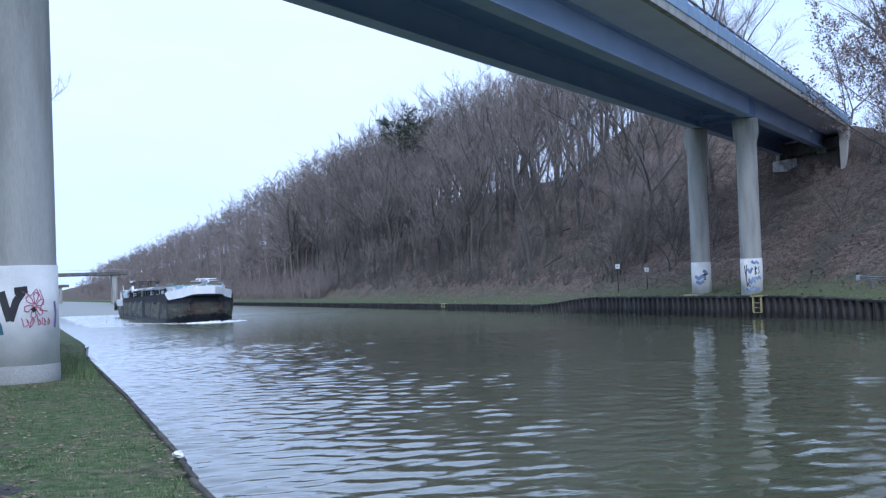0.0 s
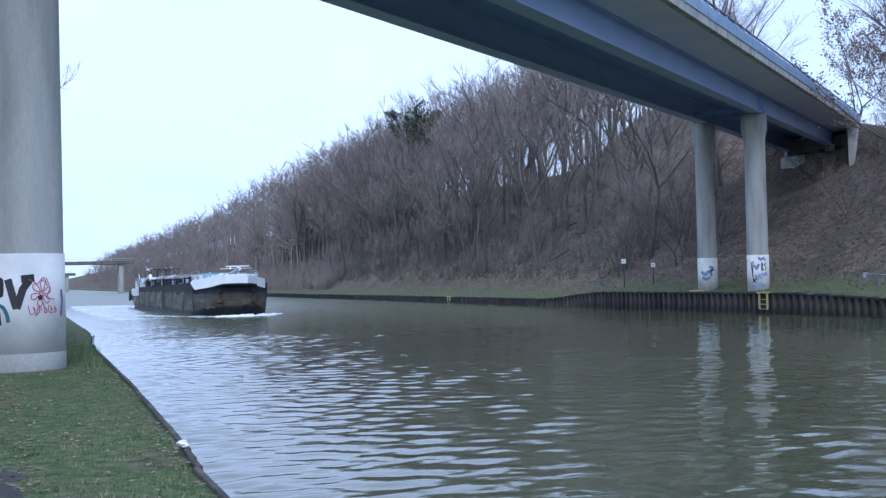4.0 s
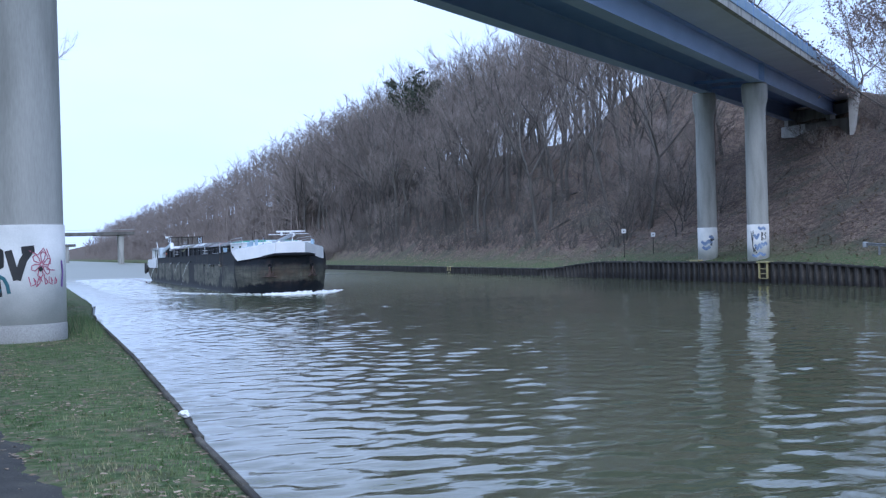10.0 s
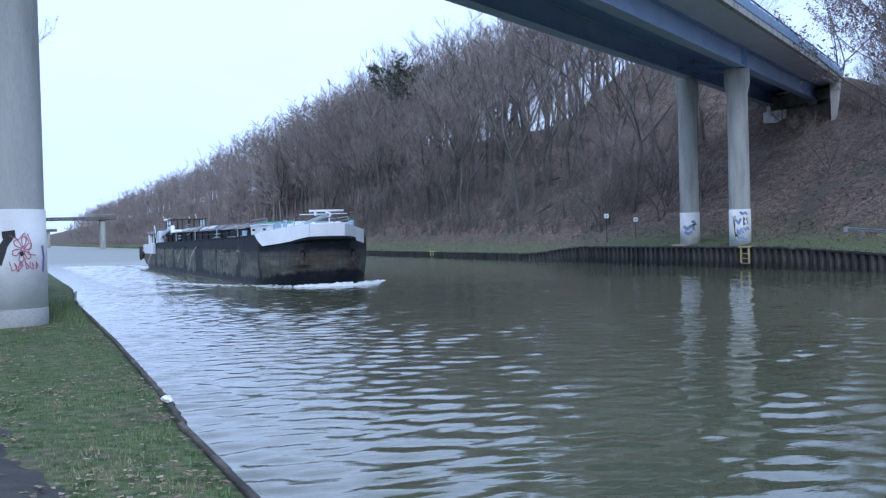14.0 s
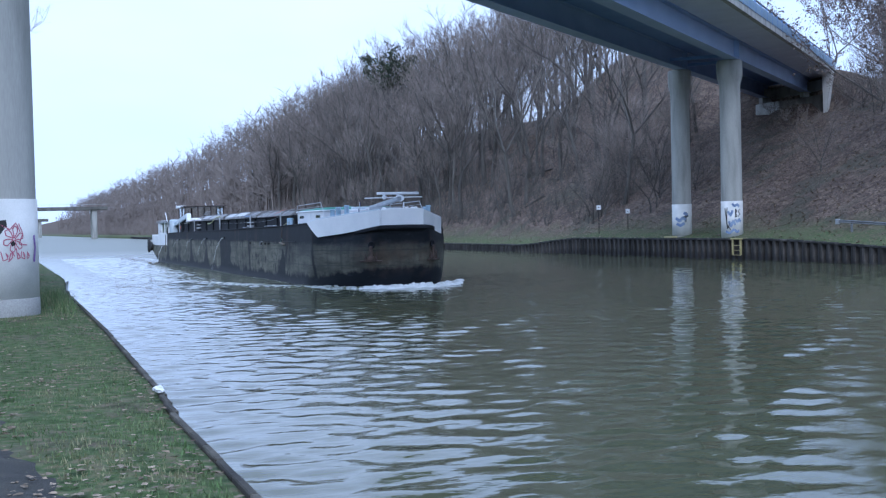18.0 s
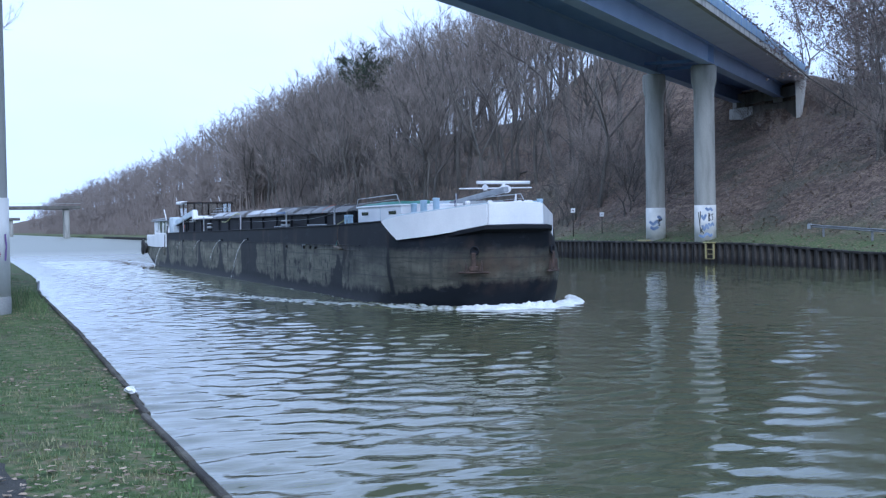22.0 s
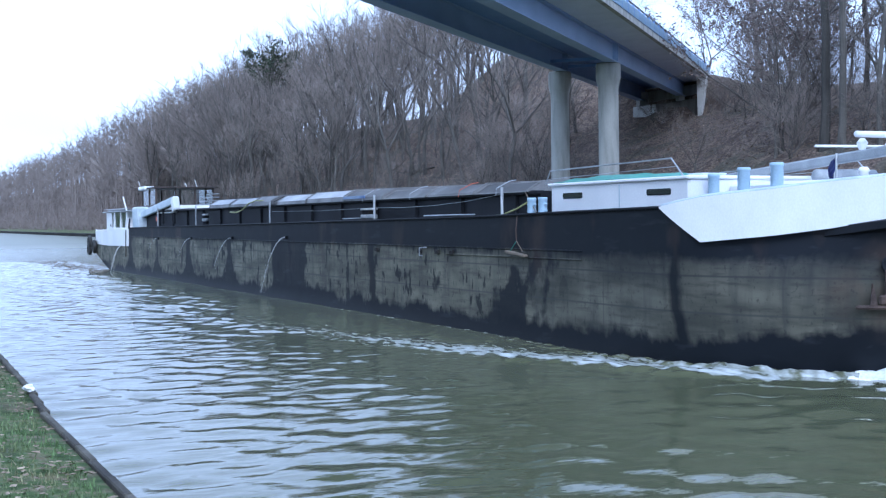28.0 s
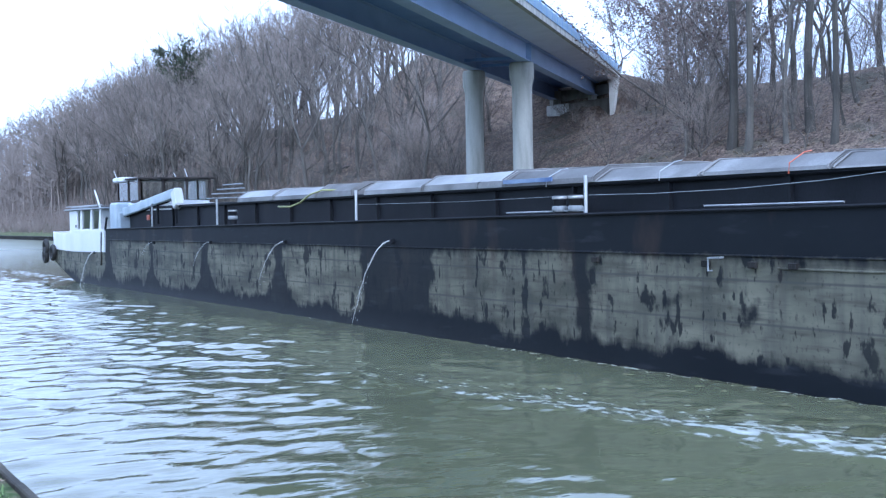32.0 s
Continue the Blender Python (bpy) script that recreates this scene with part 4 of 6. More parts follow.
def plant_trees():
    shapes = (dict(seed=11, tall=19, spread=0.9, low=0.46, lean=0.07), dict(seed=12, tall=17, spread=1.1, lean=0.12, low=0.40), dict(seed=13, tall=20, spread=0.85, lean=0.06, low=0.50),
              dict(seed=14, tall=15, spread=1.15, stems=2, lean=0.14, low=0.42), dict(seed=15, tall=18, spread=1.0, lean=0.11, low=0.44), dict(seed=16, tall=13, spread=1.2, stems=3, lean=0.16, low=0.34))
    kinds = [tree_kind(**kw) for kw in shapes]
    small = [tree_kind(21, tall=7, spread=1.2, stems=3, lean=0.22, low=0.15, twigs=4, label="thin leafless sapling on the slope"), tree_kind(22, tall=9, spread=1.0, stems=2, lean=0.18, low=0.18, twigs=4, label="thin leafless sapling on the slope")]
    pole = tree_kind(seed=19, tall=22, spread=0.7, low=0.58, lean=0.04, label="tall straight slender tree rooted in the leaf-strewn slope")
    light = [tree_kind(**kw, twigs=4, thick=2.0, label="bare winter tree farther along the wooded bank") for kw in shapes]
    leafy = tree_kind(31, tall=16, spread=1.15, stems=2, lean=0.12, low=0.22, leaves=1500, label="bare tree still holding withered brown leaves beside the bridge")
    dark = tree_kind(32, tall=20, spread=0.6, evergreen=420, low=0.55, label="tall tree with a dark evergreen top above the wood")
    rng = random.Random(5)
    used = set()
    spots = []

    def plant(kind, x, y, size=1.0):
        if y > 128 and kind is not dark:
            size *= 1.0 if kind in kinds else 0.5
            kind = light[kinds.index(kind) if kind in kinds else rng.randrange(6)]
        m = Matrix.Translation((x, y, height(x, y))) @ Matrix.Rotation(rng.uniform(0, 6.283), 4, "Z")
        if kind not in used:
            used.add(kind)
            kind.matrix_basis = m
            ob = kind
        else:
            ob = copy_thing(kind, m)
        ob.scale = (size, size, size * rng.uniform(0.94, 1.06))
        return ob

    def free(x, y, gap):
        c = y - x
        if 13.0 < c < 33.5 and 43 < x < 86:
            return False
        if any((x - a) ** 2 + (y - b) ** 2 < gap * gap for a, b in spots):
            return False
        spots.append((x, y))
        return True

    # slope and crest, denser toward the crest
    count = 0
    while count < 215:
        y = rng.uniform(30, 255)
        x = 52 + 34 * rng.random() ** 0.8 if y < 84 else 51 + 26.5 * rng.random() ** 0.75
        if rng.random() < (0.8 if y < 82 else 0.5 if y < 132 else 0.0):
            continue
        if x < 56 and y < 66:
            continue
        if 86 < y < 190 and x < 68 and rng.random() < 0.15:
            continue
        if free(x, y, 2.6):
            plant(kinds[rng.randrange(6)], x, y, rng.uniform(0.78, 1.1) * (1 + 0.10 * smooth_step(120, 170, y)))
            count += 1
    count = 0
    while count < 30:
        y, x = rng.uniform(95, 205), rng.uniform(49.8, 57)
        if free(x, y, 1.6):
            plant(kinds[rng.randrange(6)], x, y, rng.uniform(0.5, 0.78))
            count += 1
    count = 0
    while count < 9:
        y, x = rng.uniform(26, 78), rng.uniform(64, 92)
        if free(x, y, 1.5):
            plant((kinds[:2] + kinds[3:] + [kinds[0], kinds[1], leafy])[rng.randrange(8)], x, y, rng.uniform(0.65, 1.0))
            count += 1
    count = 0
    while count < 48:
        y, x = (rng.uniform(70, 200), rng.uniform(49.3, 62)) if rng.random() < 0.5 else (rng.uniform(28, 66), rng.uniform(58, 78))
        if free(x, y, 1.8):
            plant(small[rng.randrange(2)], x, y, rng.uniform(0.7, 1.1))
            count += 1
    count = 0
    while count < 7:
        y, x = rng.uniform(38, 76), rng.uniform(55, 73)
        if y - x < 11 and free(x, y, 1.6):
            plant(kinds[rng.randrange(6)], x, y, rng.uniform(0.42, 0.75))
            count += 1
    for x, y, s in ((76.0, 85.5, 0.8), (78.5, 88.8, 0.9), (80.0, 91.5, 0.85), (75.0, 84.0, 0.55)):
        plant(leafy, x, y, s)
    for i in range(9):
        y, x = rng.uniform(74, 87), rng.uniform(66, 78)
        if y - x < 13.5 and free(x, y, 1.0):
            plant(small[rng.randrange(2)], x, y, rng.uniform(0.5, 0.8))
    for x, y, s in ((84.0, 87.0, 0.95), (87.0, 94.0, 1.0), (88.0, 110.0, 0.95), (82.0, 80.0, 0.7)):
        plant(leafy, x, y, s)
    # tall trees standing well down the slope
    for x, y, s in ((56.1, 58.1, 1.05), (55.8, 56.3, 0.85), (58.1, 53.2, 0.95), (56.5, 53.7, 0.6), (56.6, 50.0, 0.75), (60.0, 47.0, 0.8), (64.0, 51.0, 0.7)):
        plant(pole, x, y, s)
    for k, x, y, s in ((1, 55.7, 102.1, 0.9), (4, 55.9, 100.2, 0.75), (3, 54.7, 110.9, 0.9), (0, 54.9, 118.4, 0.9), (4, 49.7, 111.3, 1.0), (1, 51.1, 111.9, 0.85), (1, 49.6, 126.0, 0.95),
                       (3, 53.7, 97.4, 0.6), (5, 52.8, 92.9, 0.6), (4, 61.5, 96.9, 0.55), (5, 56.9, 95.5, 0.6)):
        plant(kinds[k], x, y, s)
    # thin growth about the abutment
    for x, y, s in ((57.0, 61.5, 0.8), (65.8, 88.2, 0.35), (66.2, 90.0, 0.35), (68.0, 82.2, 0.55), (66.0, 78.5, 0.7), (64.5, 75.0, 0.8), (63.0, 70.5, 0.8), (66.9, 97.5, 0.5), (62.0, 66.0, 0.8)):
        plant(small[int(x * 10) % 2], x, y, s)
    for x, y, s in ((56.4, 62.0, 0.85), (60.2, 65.0, 0.8), (61.4, 63.0, 0.85)):
        plant(leafy, x, y, s)
    plant(dark, 57.3, 173.0, 1.14)
    plant(kinds[2], -4.3, 62.0, 0.85)
    # saplings on the lower slope, and bare crowns behind its crest
    for x, y, s in ((51.5, 86.0, 0.7), (52.4, 82.0, 0.6), (53.0, 78.0, 0.65), (53.5, 89.5, 0.75), (54.5, 69.0, 0.6), (55.0, 60.0, 0.7), (57.5, 56.0, 0.75), (56.0, 51.5, 0.6)):
        plant(small[int(y) % 2], x, y, s)
    for k, x, y, s in ((1, 78.0, 70.0, 0.7), (4, 80.0, 64.0, 0.75), (3, 79.0, 58.0, 0.7), (0, 82.0, 75.0, 0.75), (5, 81.0, 53.0, 0.7)):
        plant(kinds[k], x, y, s)


plant_trees()


def far_woods():
    """Woods beyond, joined: stems with a broom of branches."""
    w = Wood()
    r = random.Random(77)
    for i in range(1000):
        y = 228 + 900 * r.random() ** 1.9
        x = r.uniform(50, 96)
        h = (r.uniform(16, 23) if x > 56 else r.uniform(8, 15)) * (1.05 if y < 400 else 0.85)
        z = height(x, y) - 0.3
        p = Vector((x, y, z))
        top = p + Vector((r.gauss(0, 0.8), r.gauss(0, 0.8), h))
        w.limb([p, p.lerp(top, 0.4), p.lerp(top, 0.72)], [0.20, 0.14, 0.05], 4)
        for k in range(15):
            f = r.uniform(0.25, 0.78)
            a = p.lerp(top, f)
            d = Vector((r.gauss(0, 1), r.gauss(0, 1), r.uniform(0.1, 0.5) + 1.6 * f * f)).normalized()
            ln = r.uniform(2.2, 4.6)
            e = a + d * ln
            w.spike(a, e, 0.075)
            for m in range(6):
                b = a.lerp(e, r.uniform(0.2, 0.95))
                d2 = (d + Vector((r.gauss(0, 0.7), r.gauss(0, 0.7), r.gauss(0.1, 0.5)))).normalized()
                w.spike(b, b + d2 * ln * r.uniform(0.3, 0.6), 0.055)
    # scrub along the far bank
    for i in range(2400):
        y = 190 + 620 * r.random() ** 1.5
        x = 46.5 + 16 * r.random() ** 1.4
        p = Vector((x, y, height(x, y) - 0.2))
        for k in range(6):
            d = Vector((r.gauss(0, 0.45), r.gauss(0, 0.45), 1)).normalized()
            ln = r.uniform(1.2, 4.2)
            w.spike(p, p + d * ln, 0.05)
            w.spike(p + d * ln * 0.4, p + d * ln * 0.4 + Vector((r.gauss(0, 0.5), r.gauss(0, 0.5), 0.8)) * ln * 0.45, 0.04)
    tagged(new("far_woods", mesh_of("far_woods", w.V, w.F, M_TWIG)), label="grey-brown leafless woods along the far canal bank", category="woods", kind="stuff")


far_woods()


def brush():
    """Undergrowth on the slope: thin arching stems."""
    w = Wood()
    r = random.Random(41)
    for i in range(1900):
        y = 25 + 260 * r.random() ** 1.2
        x = 49.5 + 28 * r.random() ** 1.3
        if 14.5 < y - x < 33 and r.random() < 0.6:
            continue
        if y < 66 and x < 57 and r.random() < 0.8:
            continue
        p = Vector((x, y, height(x, y) - 0.1))
        for k in range(r.randint(3, 7)):
            d = Vector((r.gauss(0, 0.5), r.gauss(0, 0.5), 1)).normalized()
            ln = r.uniform(0.5, 1.7)
            m = p + d * ln * 0.6
            e = m + (d + Vector((r.gauss(0, 0.5), r.gauss(0, 0.5), -0.2))).normalized() * ln * 0.5
            w.spike(p, m, 0.016)
            w.spike(m, e, 0.010)
            w.spike(p.lerp(m, 0.6), p.lerp(m, 0.6) + Vector((r.gauss(0, 0.5), r.gauss(0, 0.5), r.uniform(0.2, 0.8))) * ln * 0.5, 0.009)
    for i in range(320):
        y, x = 18 + 66 * r.random(), 68 + 22 * r.random()
        if 13 < y - x < 34:
            continue
        p = Vector((x, y, height(x, y) - 0.1))
        for k in range(3):
            d = Vector((r.gauss(0, 0.28), r.gauss(0, 0.28), 1)).normalized()
            ln = r.uniform(1.8, 5.0)
            e = p + d * ln
            w.spike(p, e, 0.022)
            for q in range(7):
                b = p.lerp(e, r.uniform(0.3, 0.95))
                d2 = (d + Vector((r.gauss(0, 0.6), r.gauss(0, 0.6), r.gauss(0, 0.3)))).normalized()
                w.spike(b, b + d2 * ln * r.uniform(0.15, 0.4), 0.011)
    # darker thicket at the foot of the wooded slope
    foot = Wood()
    for i in range(800):
        y, x = 92 + 120 * r.random(), 48.4 + 8.5 * r.random() ** 1.2
        p = Vector((x, y, height(x, y) - 0.1))
        for k in range(5):
            d = Vector((r.gauss(0, 0.35), r.gauss(0, 0.35), 1)).normalized()
            ln = r.uniform(0.7, 2.8)
            e = p + d * ln
            foot.spike(p, e, 0.022)
            for q in range(4):
                b = p.lerp(e, r.uniform(0.3, 0.9))
                foot.spike(b, b + (d + Vector((r.gauss(0, 0.6), r.gauss(0, 0.6), r.gauss(0, 0.3)))).normalized() * ln * r.uniform(0.2, 0.45), 0.012)
    tagged(new("thicket", mesh_of("thicket", foot.V, foot.F, M_BARK)), label="dark bare thicket at the foot of the slope", category="scrub", kind="stuff")
    tagged(new("undergrowth", mesh_of("undergrowth", w.V, w.F, M_TWIG)), label="leafless brown scrub on the wooded slope", category="scrub", kind="stuff")


brush()


def fallen_trunks():
    r = random.Random(52)
    for i in range(12):
        x, y = r.uniform(50, 58), r.uniform(98, 126)
        a, ln = r.gauss(1.57, 0.5), r.uniform(1.8, 4.5)
        p, q = [Vector((x + t * math.cos(a), y + t * math.sin(a), 0)) for t in (0, ln)]
        pts = []
        for k in range(5):
            c = p.lerp(q, k / 4)
            pts.append((c.x, c.y, height(c.x, c.y) + 0.08 + 0.05 * r.random()))
        rad = r.uniform(0.06, 0.11)
        log = tagged(tube("fallen_trunk", pts, [rad, rad * 0.95, rad * 0.85, rad * 0.75, rad * 0.6], M_BARK, None, 7), label="fallen dead trunk lying among brown leaves", category="log", group="fallen trunks")
        k = 1 + r.randrange(3)
        c = Vector(pts[k])
        tube("stub", [c, c + Vector((r.gauss(0, 0.2), r.gauss(0, 0.2), 0.5))], [rad * 0.4, 0.01], M_BARK, log, 5)


fallen_trunks()


def grass_and_leaves():
    r = random.Random(6)
    V, F = [], []
    for i in range(60000):
        y = 4.5 + 30 * r.random() ** 1.7
        x = r.uniform(-2.6, 1.27 + edge_shift(y))
        if x < max(-0.45, min(0.3, 0.22 - 0.13 * (y - 7))) + 0.14 * noise.noise((0, y * 0.5, 7)) + 0.02 and r.random() < 0.95 and x > -2.95:
            continue
        if noise.noise((x * 1.3, y * 1.3, 9)) < -0.22 and r.random() < 0.75:
            continue
        z = height(x, y)
        h, w, a = r.uniform(0.012, 0.04), r.uniform(0.003, 0.008), r.uniform(0, 6.28)
        dx, dy = math.cos(a) * w, math.sin(a) * w
        tx, ty = r.gauss(0, 0.35) * h, r.gauss(0, 0.35) * h
        o = len(V)
        V += [(x - dx, y - dy, z - 0.01), (x + dx, y + dy, z - 0.01), (x + tx + dy, y + ty - dx, z + h)]
        F.append((o, o + 1, o + 2))
    for i in range(1500):
        y, x = r.gauss(24.0, 1.6), 1.25 - abs(r.gauss(0, 0.35))
        z = height(x, y)
        h, w, a = r.uniform(0.08, 0.30), r.uniform(0.004, 0.008), r.uniform(0, 6.28)
        dx, dy = math.cos(a) * w, math.sin(a) * w
        o = len(V)
        V += [(x - dx, y - dy, z - 0.01), (x + dx, y + dy, z - 0.01), (x + r.gauss(0, 0.3) * h, y + r.gauss(0, 0.3) * h, z + h)]
        F.append((o, o + 1, o + 2))
    tagged(new("grass", mesh_of("grass", V, F, M_BLADE)), label="short green winter grass on the near bank", category="grass", kind="stuff")
    V, F = [], []
    def leaf(x, y, z, s):
        """A curled leaf: a small uneven six-sided cup."""
        a, o = r.uniform(0, 6.28), len(V)
        c, d = math.cos(a), math.sin(a)
        for k in range(6):
            w = k * 1.047
            u, v = math.cos(w) * r.uniform(0.75, 1.15), 0.62 * math.sin(w) * r.uniform(0.7, 1.2)
            V.append((x + s * (u * c - v * d), y + s * (u * d + v * c), z + s * r.uniform(-0.05, 0.28)))
        V.append((x, y, z - 0.05 * s))
        F.extend((o + k, o + (k + 1) % 6, o + 6) for k in range(6))

    for i in range(10000):
        y = 4.5 + 32 * r.random() ** 1.4
        x = r.uniform(-2.8, 1.3 + edge_shift(y))
        edge = max(-0.45, min(0.3, 0.22 - 0.13 * (y - 7)))
        close = math.exp(-((x - edge) / 0.25) ** 2) + math.exp(-((x - 1.27 - edge_shift(y)) / 0.16) ** 2)
        if noise.noise((x * 0.9, y * 0.6, 21)) < 0.08 - 0.25 * close and r.random() < 0.85:
            continue
        if x < edge - 0.3 and r.random() < 0.6:
            continue
        leaf(x, y, height(x, y) + (r.uniform(0.012, 0.035) if x > edge - 0.1 else 0.05), r.uniform(0.012, 0.036))
    tagged(new("fallen_leaves", mesh_of("fallen_leaves", V, F, M_LEAF_PALE)), label="curled brown leaves scattered over the grass", category="leaves", kind="stuff")
    V, F = [], []
    for i in range(16000):
        y = r.uniform(26, 150)
        x = 44 + 24 * r.random() ** 1.5
        if x < 47 and r.random() < 0.75:
            continue
        z = height(x, y) + 0.03
        s, a = r.uniform(0.05, 0.12), r.uniform(0, 6.28)
        o = len(V)
        c, d = math.cos(a), math.sin(a)
        for u, v, h in ((-1, 0, 0.5), (0, -0.7, 0.1), (1, 0, 0.6), (0, 0.7, 0.2), (0, 0, -0.1)):
            V.append((x + s * (u * c - v * d), y + s * (u * d + v * c), z + s * h))
        F += [(o, o + 1, o + 4), (o + 1, o + 2, o + 4), (o + 2, o + 3, o + 4), (o + 3, o, o + 4)]
    tagged(new("slope_leaves", mesh_of("slope_leaves", V, F, M_LEAF_PALE)), label="drifts of fallen beech leaves on the slope", category="leaves", kind="stuff")
    # crumpled white bag at the edge of the bank
    bm = bmesh.new()
    bmesh.ops.create_icosphere(bm, subdivisions=2, radius=0.05)
    for v in bm.verts:
        v.co *= 1 + 0.9 * noise.noise(v.co * 26)
        v.co.z = max(v.co.z * 0.6, -0.03)
    bag = tagged(part("plastic_bag", bm, M_SNOW), label="crumpled white plastic bag on the bank edge", category="litter")
    bag.location = (1.24, 10.1, 1.33)


grass_and_leaves()

# ---- the barge: its own space has the bow at 0, aft along +y, the near side at -x ----
HALF, LENGTH = 3.05, 61.2
DARK_STRIPES = ((23.1, 26.5, 0.02), (17.45, 17.95, -0.2), (3.87, 4.13, 0.0), (31.5, 32.1, 0.2), (37.6, 38.3, 0.2), (43.7, 44.1, 0.3), (49.6, 50.2, 0.3))


def hull_material():
    """Old black paint worn to a pale grey-green belt, with dark runs, rust and a wet foot."""
    m = bpy.data.materials.new("worn_hull_paint")
    m.use_nodes = True
    n, l = m.node_tree.nodes, m.node_tree.links
    b = n["Principled BSDF"]
    b.inputs["Specular IOR Level"].default_value = 0.18
    co = n.new("ShaderNodeTexCoord")
    xyz = n.new("ShaderNodeSeparateXYZ")
    l.new(co.outputs["Object"], xyz.inputs[0])

    def calc(op, a, c=0.0, d=None):
        x = n.new("ShaderNodeMath")
        x.operation = op
        for i, v in enumerate((a, c, d)):
            if v is None:
                continue
            if isinstance(v, (int, float)):
                x.inputs[i].default_value = v
            else:
                l.new(v, x.inputs[i])
        return x.outputs[0]

    def noise_node(scale, stretch=(1, 1, 1), detail=6):
        mp, t = n.new("ShaderNodeMapping"), n.new("ShaderNodeTexNoise")
        mp.inputs["Scale"].default_value = stretch
        l.new(co.outputs["Object"], mp.inputs["Vector"])
        l.new(mp.outputs["Vector"], t.inputs["Vector"])
        t.inputs["Scale"].default_value, t.inputs["Detail"].default_value = scale, detail
        return t.outputs["Fac"]

    def span(v, a, c):
        r = n.new("ShaderNodeMapRange")
        r.inputs["From Min"].default_value, r.inputs["From Max"].default_value = a, c
        l.new(v, r.inputs["Value"])
        return r.outputs["Result"]

    def rgb(c):
        x = n.new("ShaderNodeRGB")
        x.outputs[0].default_value = (*c, 1)
        return x.outputs[0]

    def mix(f, a, c):
        x = n.new("ShaderNodeMix")
        x.data_type = "RGBA"
        l.new(f, x.inputs[0]), l.new(a, x.inputs[6]), l.new(c, x.inputs[7])
        return x.outputs[2]

    Y, Z = xyz.outputs["Y"], xyz.outputs["Z"]
    ragged = calc("MULTIPLY", calc("SUBTRACT", noise_node(0.8, (1, 0.7, 0.6)), 0.5), 1.5)
    fine_rag = calc("MULTIPLY", calc("SUBTRACT", noise_node(3.2, (1, 1.2, 0.8)), 0.5), 0.5)
    ragged = calc("MULTIPLY", ragged, calc("ADD", calc("MULTIPLY", span(Y, 4.0, 14.0), 0.75), 0.25))
    foot = calc("SUBTRACT", calc("ADD", Z, calc("ADD", ragged, fine_rag)), 0.38)
    # the worn belt begins higher at the bow
    foot = calc("SUBTRACT", foot, calc("MULTIPLY", span(Y, 4.0, 0.8), 0.42))
    belt_low = span(foot, -0.02, 0.16)
    belt_high = span(calc("ADD", Z, calc("ADD", calc("MULTIPLY", calc("SUBTRACT", noise_node(1.3, (1, 0.4, 1)), 0.5), 0.30), calc("MULTIPLY", calc("SUBTRACT", noise_node(6.0, (1, 1.4, 0.7), 4), 0.5), 0.22))), 2.0, 1.84)
    belt = calc("MULTIPLY", belt_low, belt_high)
    for y0, y1, z0 in DARK_STRIPES:
        wob = calc("MULTIPLY", calc("SUBTRACT", noise_node(2.0, (1, 0.8, 0.8), 8), 0.5), 0.4 if y0 < 5 else 1.0)
        y = calc("ADD", Y, wob)
        mid, half = (y0 + y1) / 2, (y1 - y0) / 2
        off = calc("ABSOLUTE", calc("SUBTRACT", y, mid))
        flare = calc("MULTIPLY", calc("POWER", span(Z, 1.5, 0.0), 2.0), 1.3 if y0 > 30 else 0.0)
        inside = span(calc("SUBTRACT", off, flare), half + 0.06, half - 0.06)
        belt = calc("MULTIPLY", belt, calc("SUBTRACT", 1.0, calc("MULTIPLY", inside, 0.93)))
    # a large smear of old tar spreading downwards
    bell = span(calc("ABSOLUTE", calc("ADD", calc("SUBTRACT", Y, 9.5), calc("MULTIPLY", calc("SUBTRACT", Z, 1.0), 0.9))), 2.6, 0.2)
    smear = span(calc("ADD", noise_node(1.5, (1, 0.8, 0.7), 9), calc("MULTIPLY", calc("MULTIPLY", bell, span(Z, 2.6, 0.4)), 0.50)), 0.66, 0.74)
    belt = calc("MULTIPLY", belt, calc("SUBTRACT", 1.0, calc("MULTIPLY", smear, 0.93)))
    chips = calc("MULTIPLY", calc("MAXIMUM", span(noise_node(2.1, (1, 1.2, 0.7)), 0.60, 0.64), span(noise_node(4.5, (1, 1.3, 0.45)), 0.62, 0.66)), 0.9)
    belt = calc("MULTIPLY", belt, calc("SUBTRACT", 1.0, calc("MULTIPLY", chips, span(Y, 5.0, 12.0))))
    belt = calc("MULTIPLY", belt, calc("SUBTRACT", 1.0, calc("MULTIPLY", span(Y, 11.0, 6.0), 0.28)))
    # towards the bow the belt fades out upwards
    belt = calc("MULTIPLY", belt, calc("SUBTRACT", 1.0, calc("MULTIPLY", calc("MULTIPLY", span(Y, 13.0, 5.0), span(Z, 1.2, 1.9)), 0.65)))
    grime = noise_node(0.9, (1, 0.6, 2.2))
    pale = mix(span(grime, 0.35, 0.65), rgb((0.080, 0.081, 0.063)), rgb((0.205, 0.200, 0.152)))
    streak = span(noise_node(5.0, (1, 1.0, 0.12)), 0.45, 0.7)
    pale = mix(calc("MULTIPLY", streak, 0.55), pale, rgb((0.055, 0.058, 0.055)))
    black = mix(noise_node(1.5, (1, 0.5, 1)), rgb((0.004, 0.006, 0.010)), rgb((0.012, 0.015, 0.020)))
    scuff = span(noise_node(4.0, (1, 0.25, 2.6), 7), 0.52, 0.68)
    pale = mix(calc("MULTIPLY", scuff, 0.6), pale, rgb((0.060, 0.058, 0.050)))
    flake = span(noise_node(14.0, (1, 1, 0.8), 4), 0.60, 0.70)
    pale = mix(calc("MULTIPLY", flake, 0.5), pale, rgb((0.030, 0.031, 0.032)))
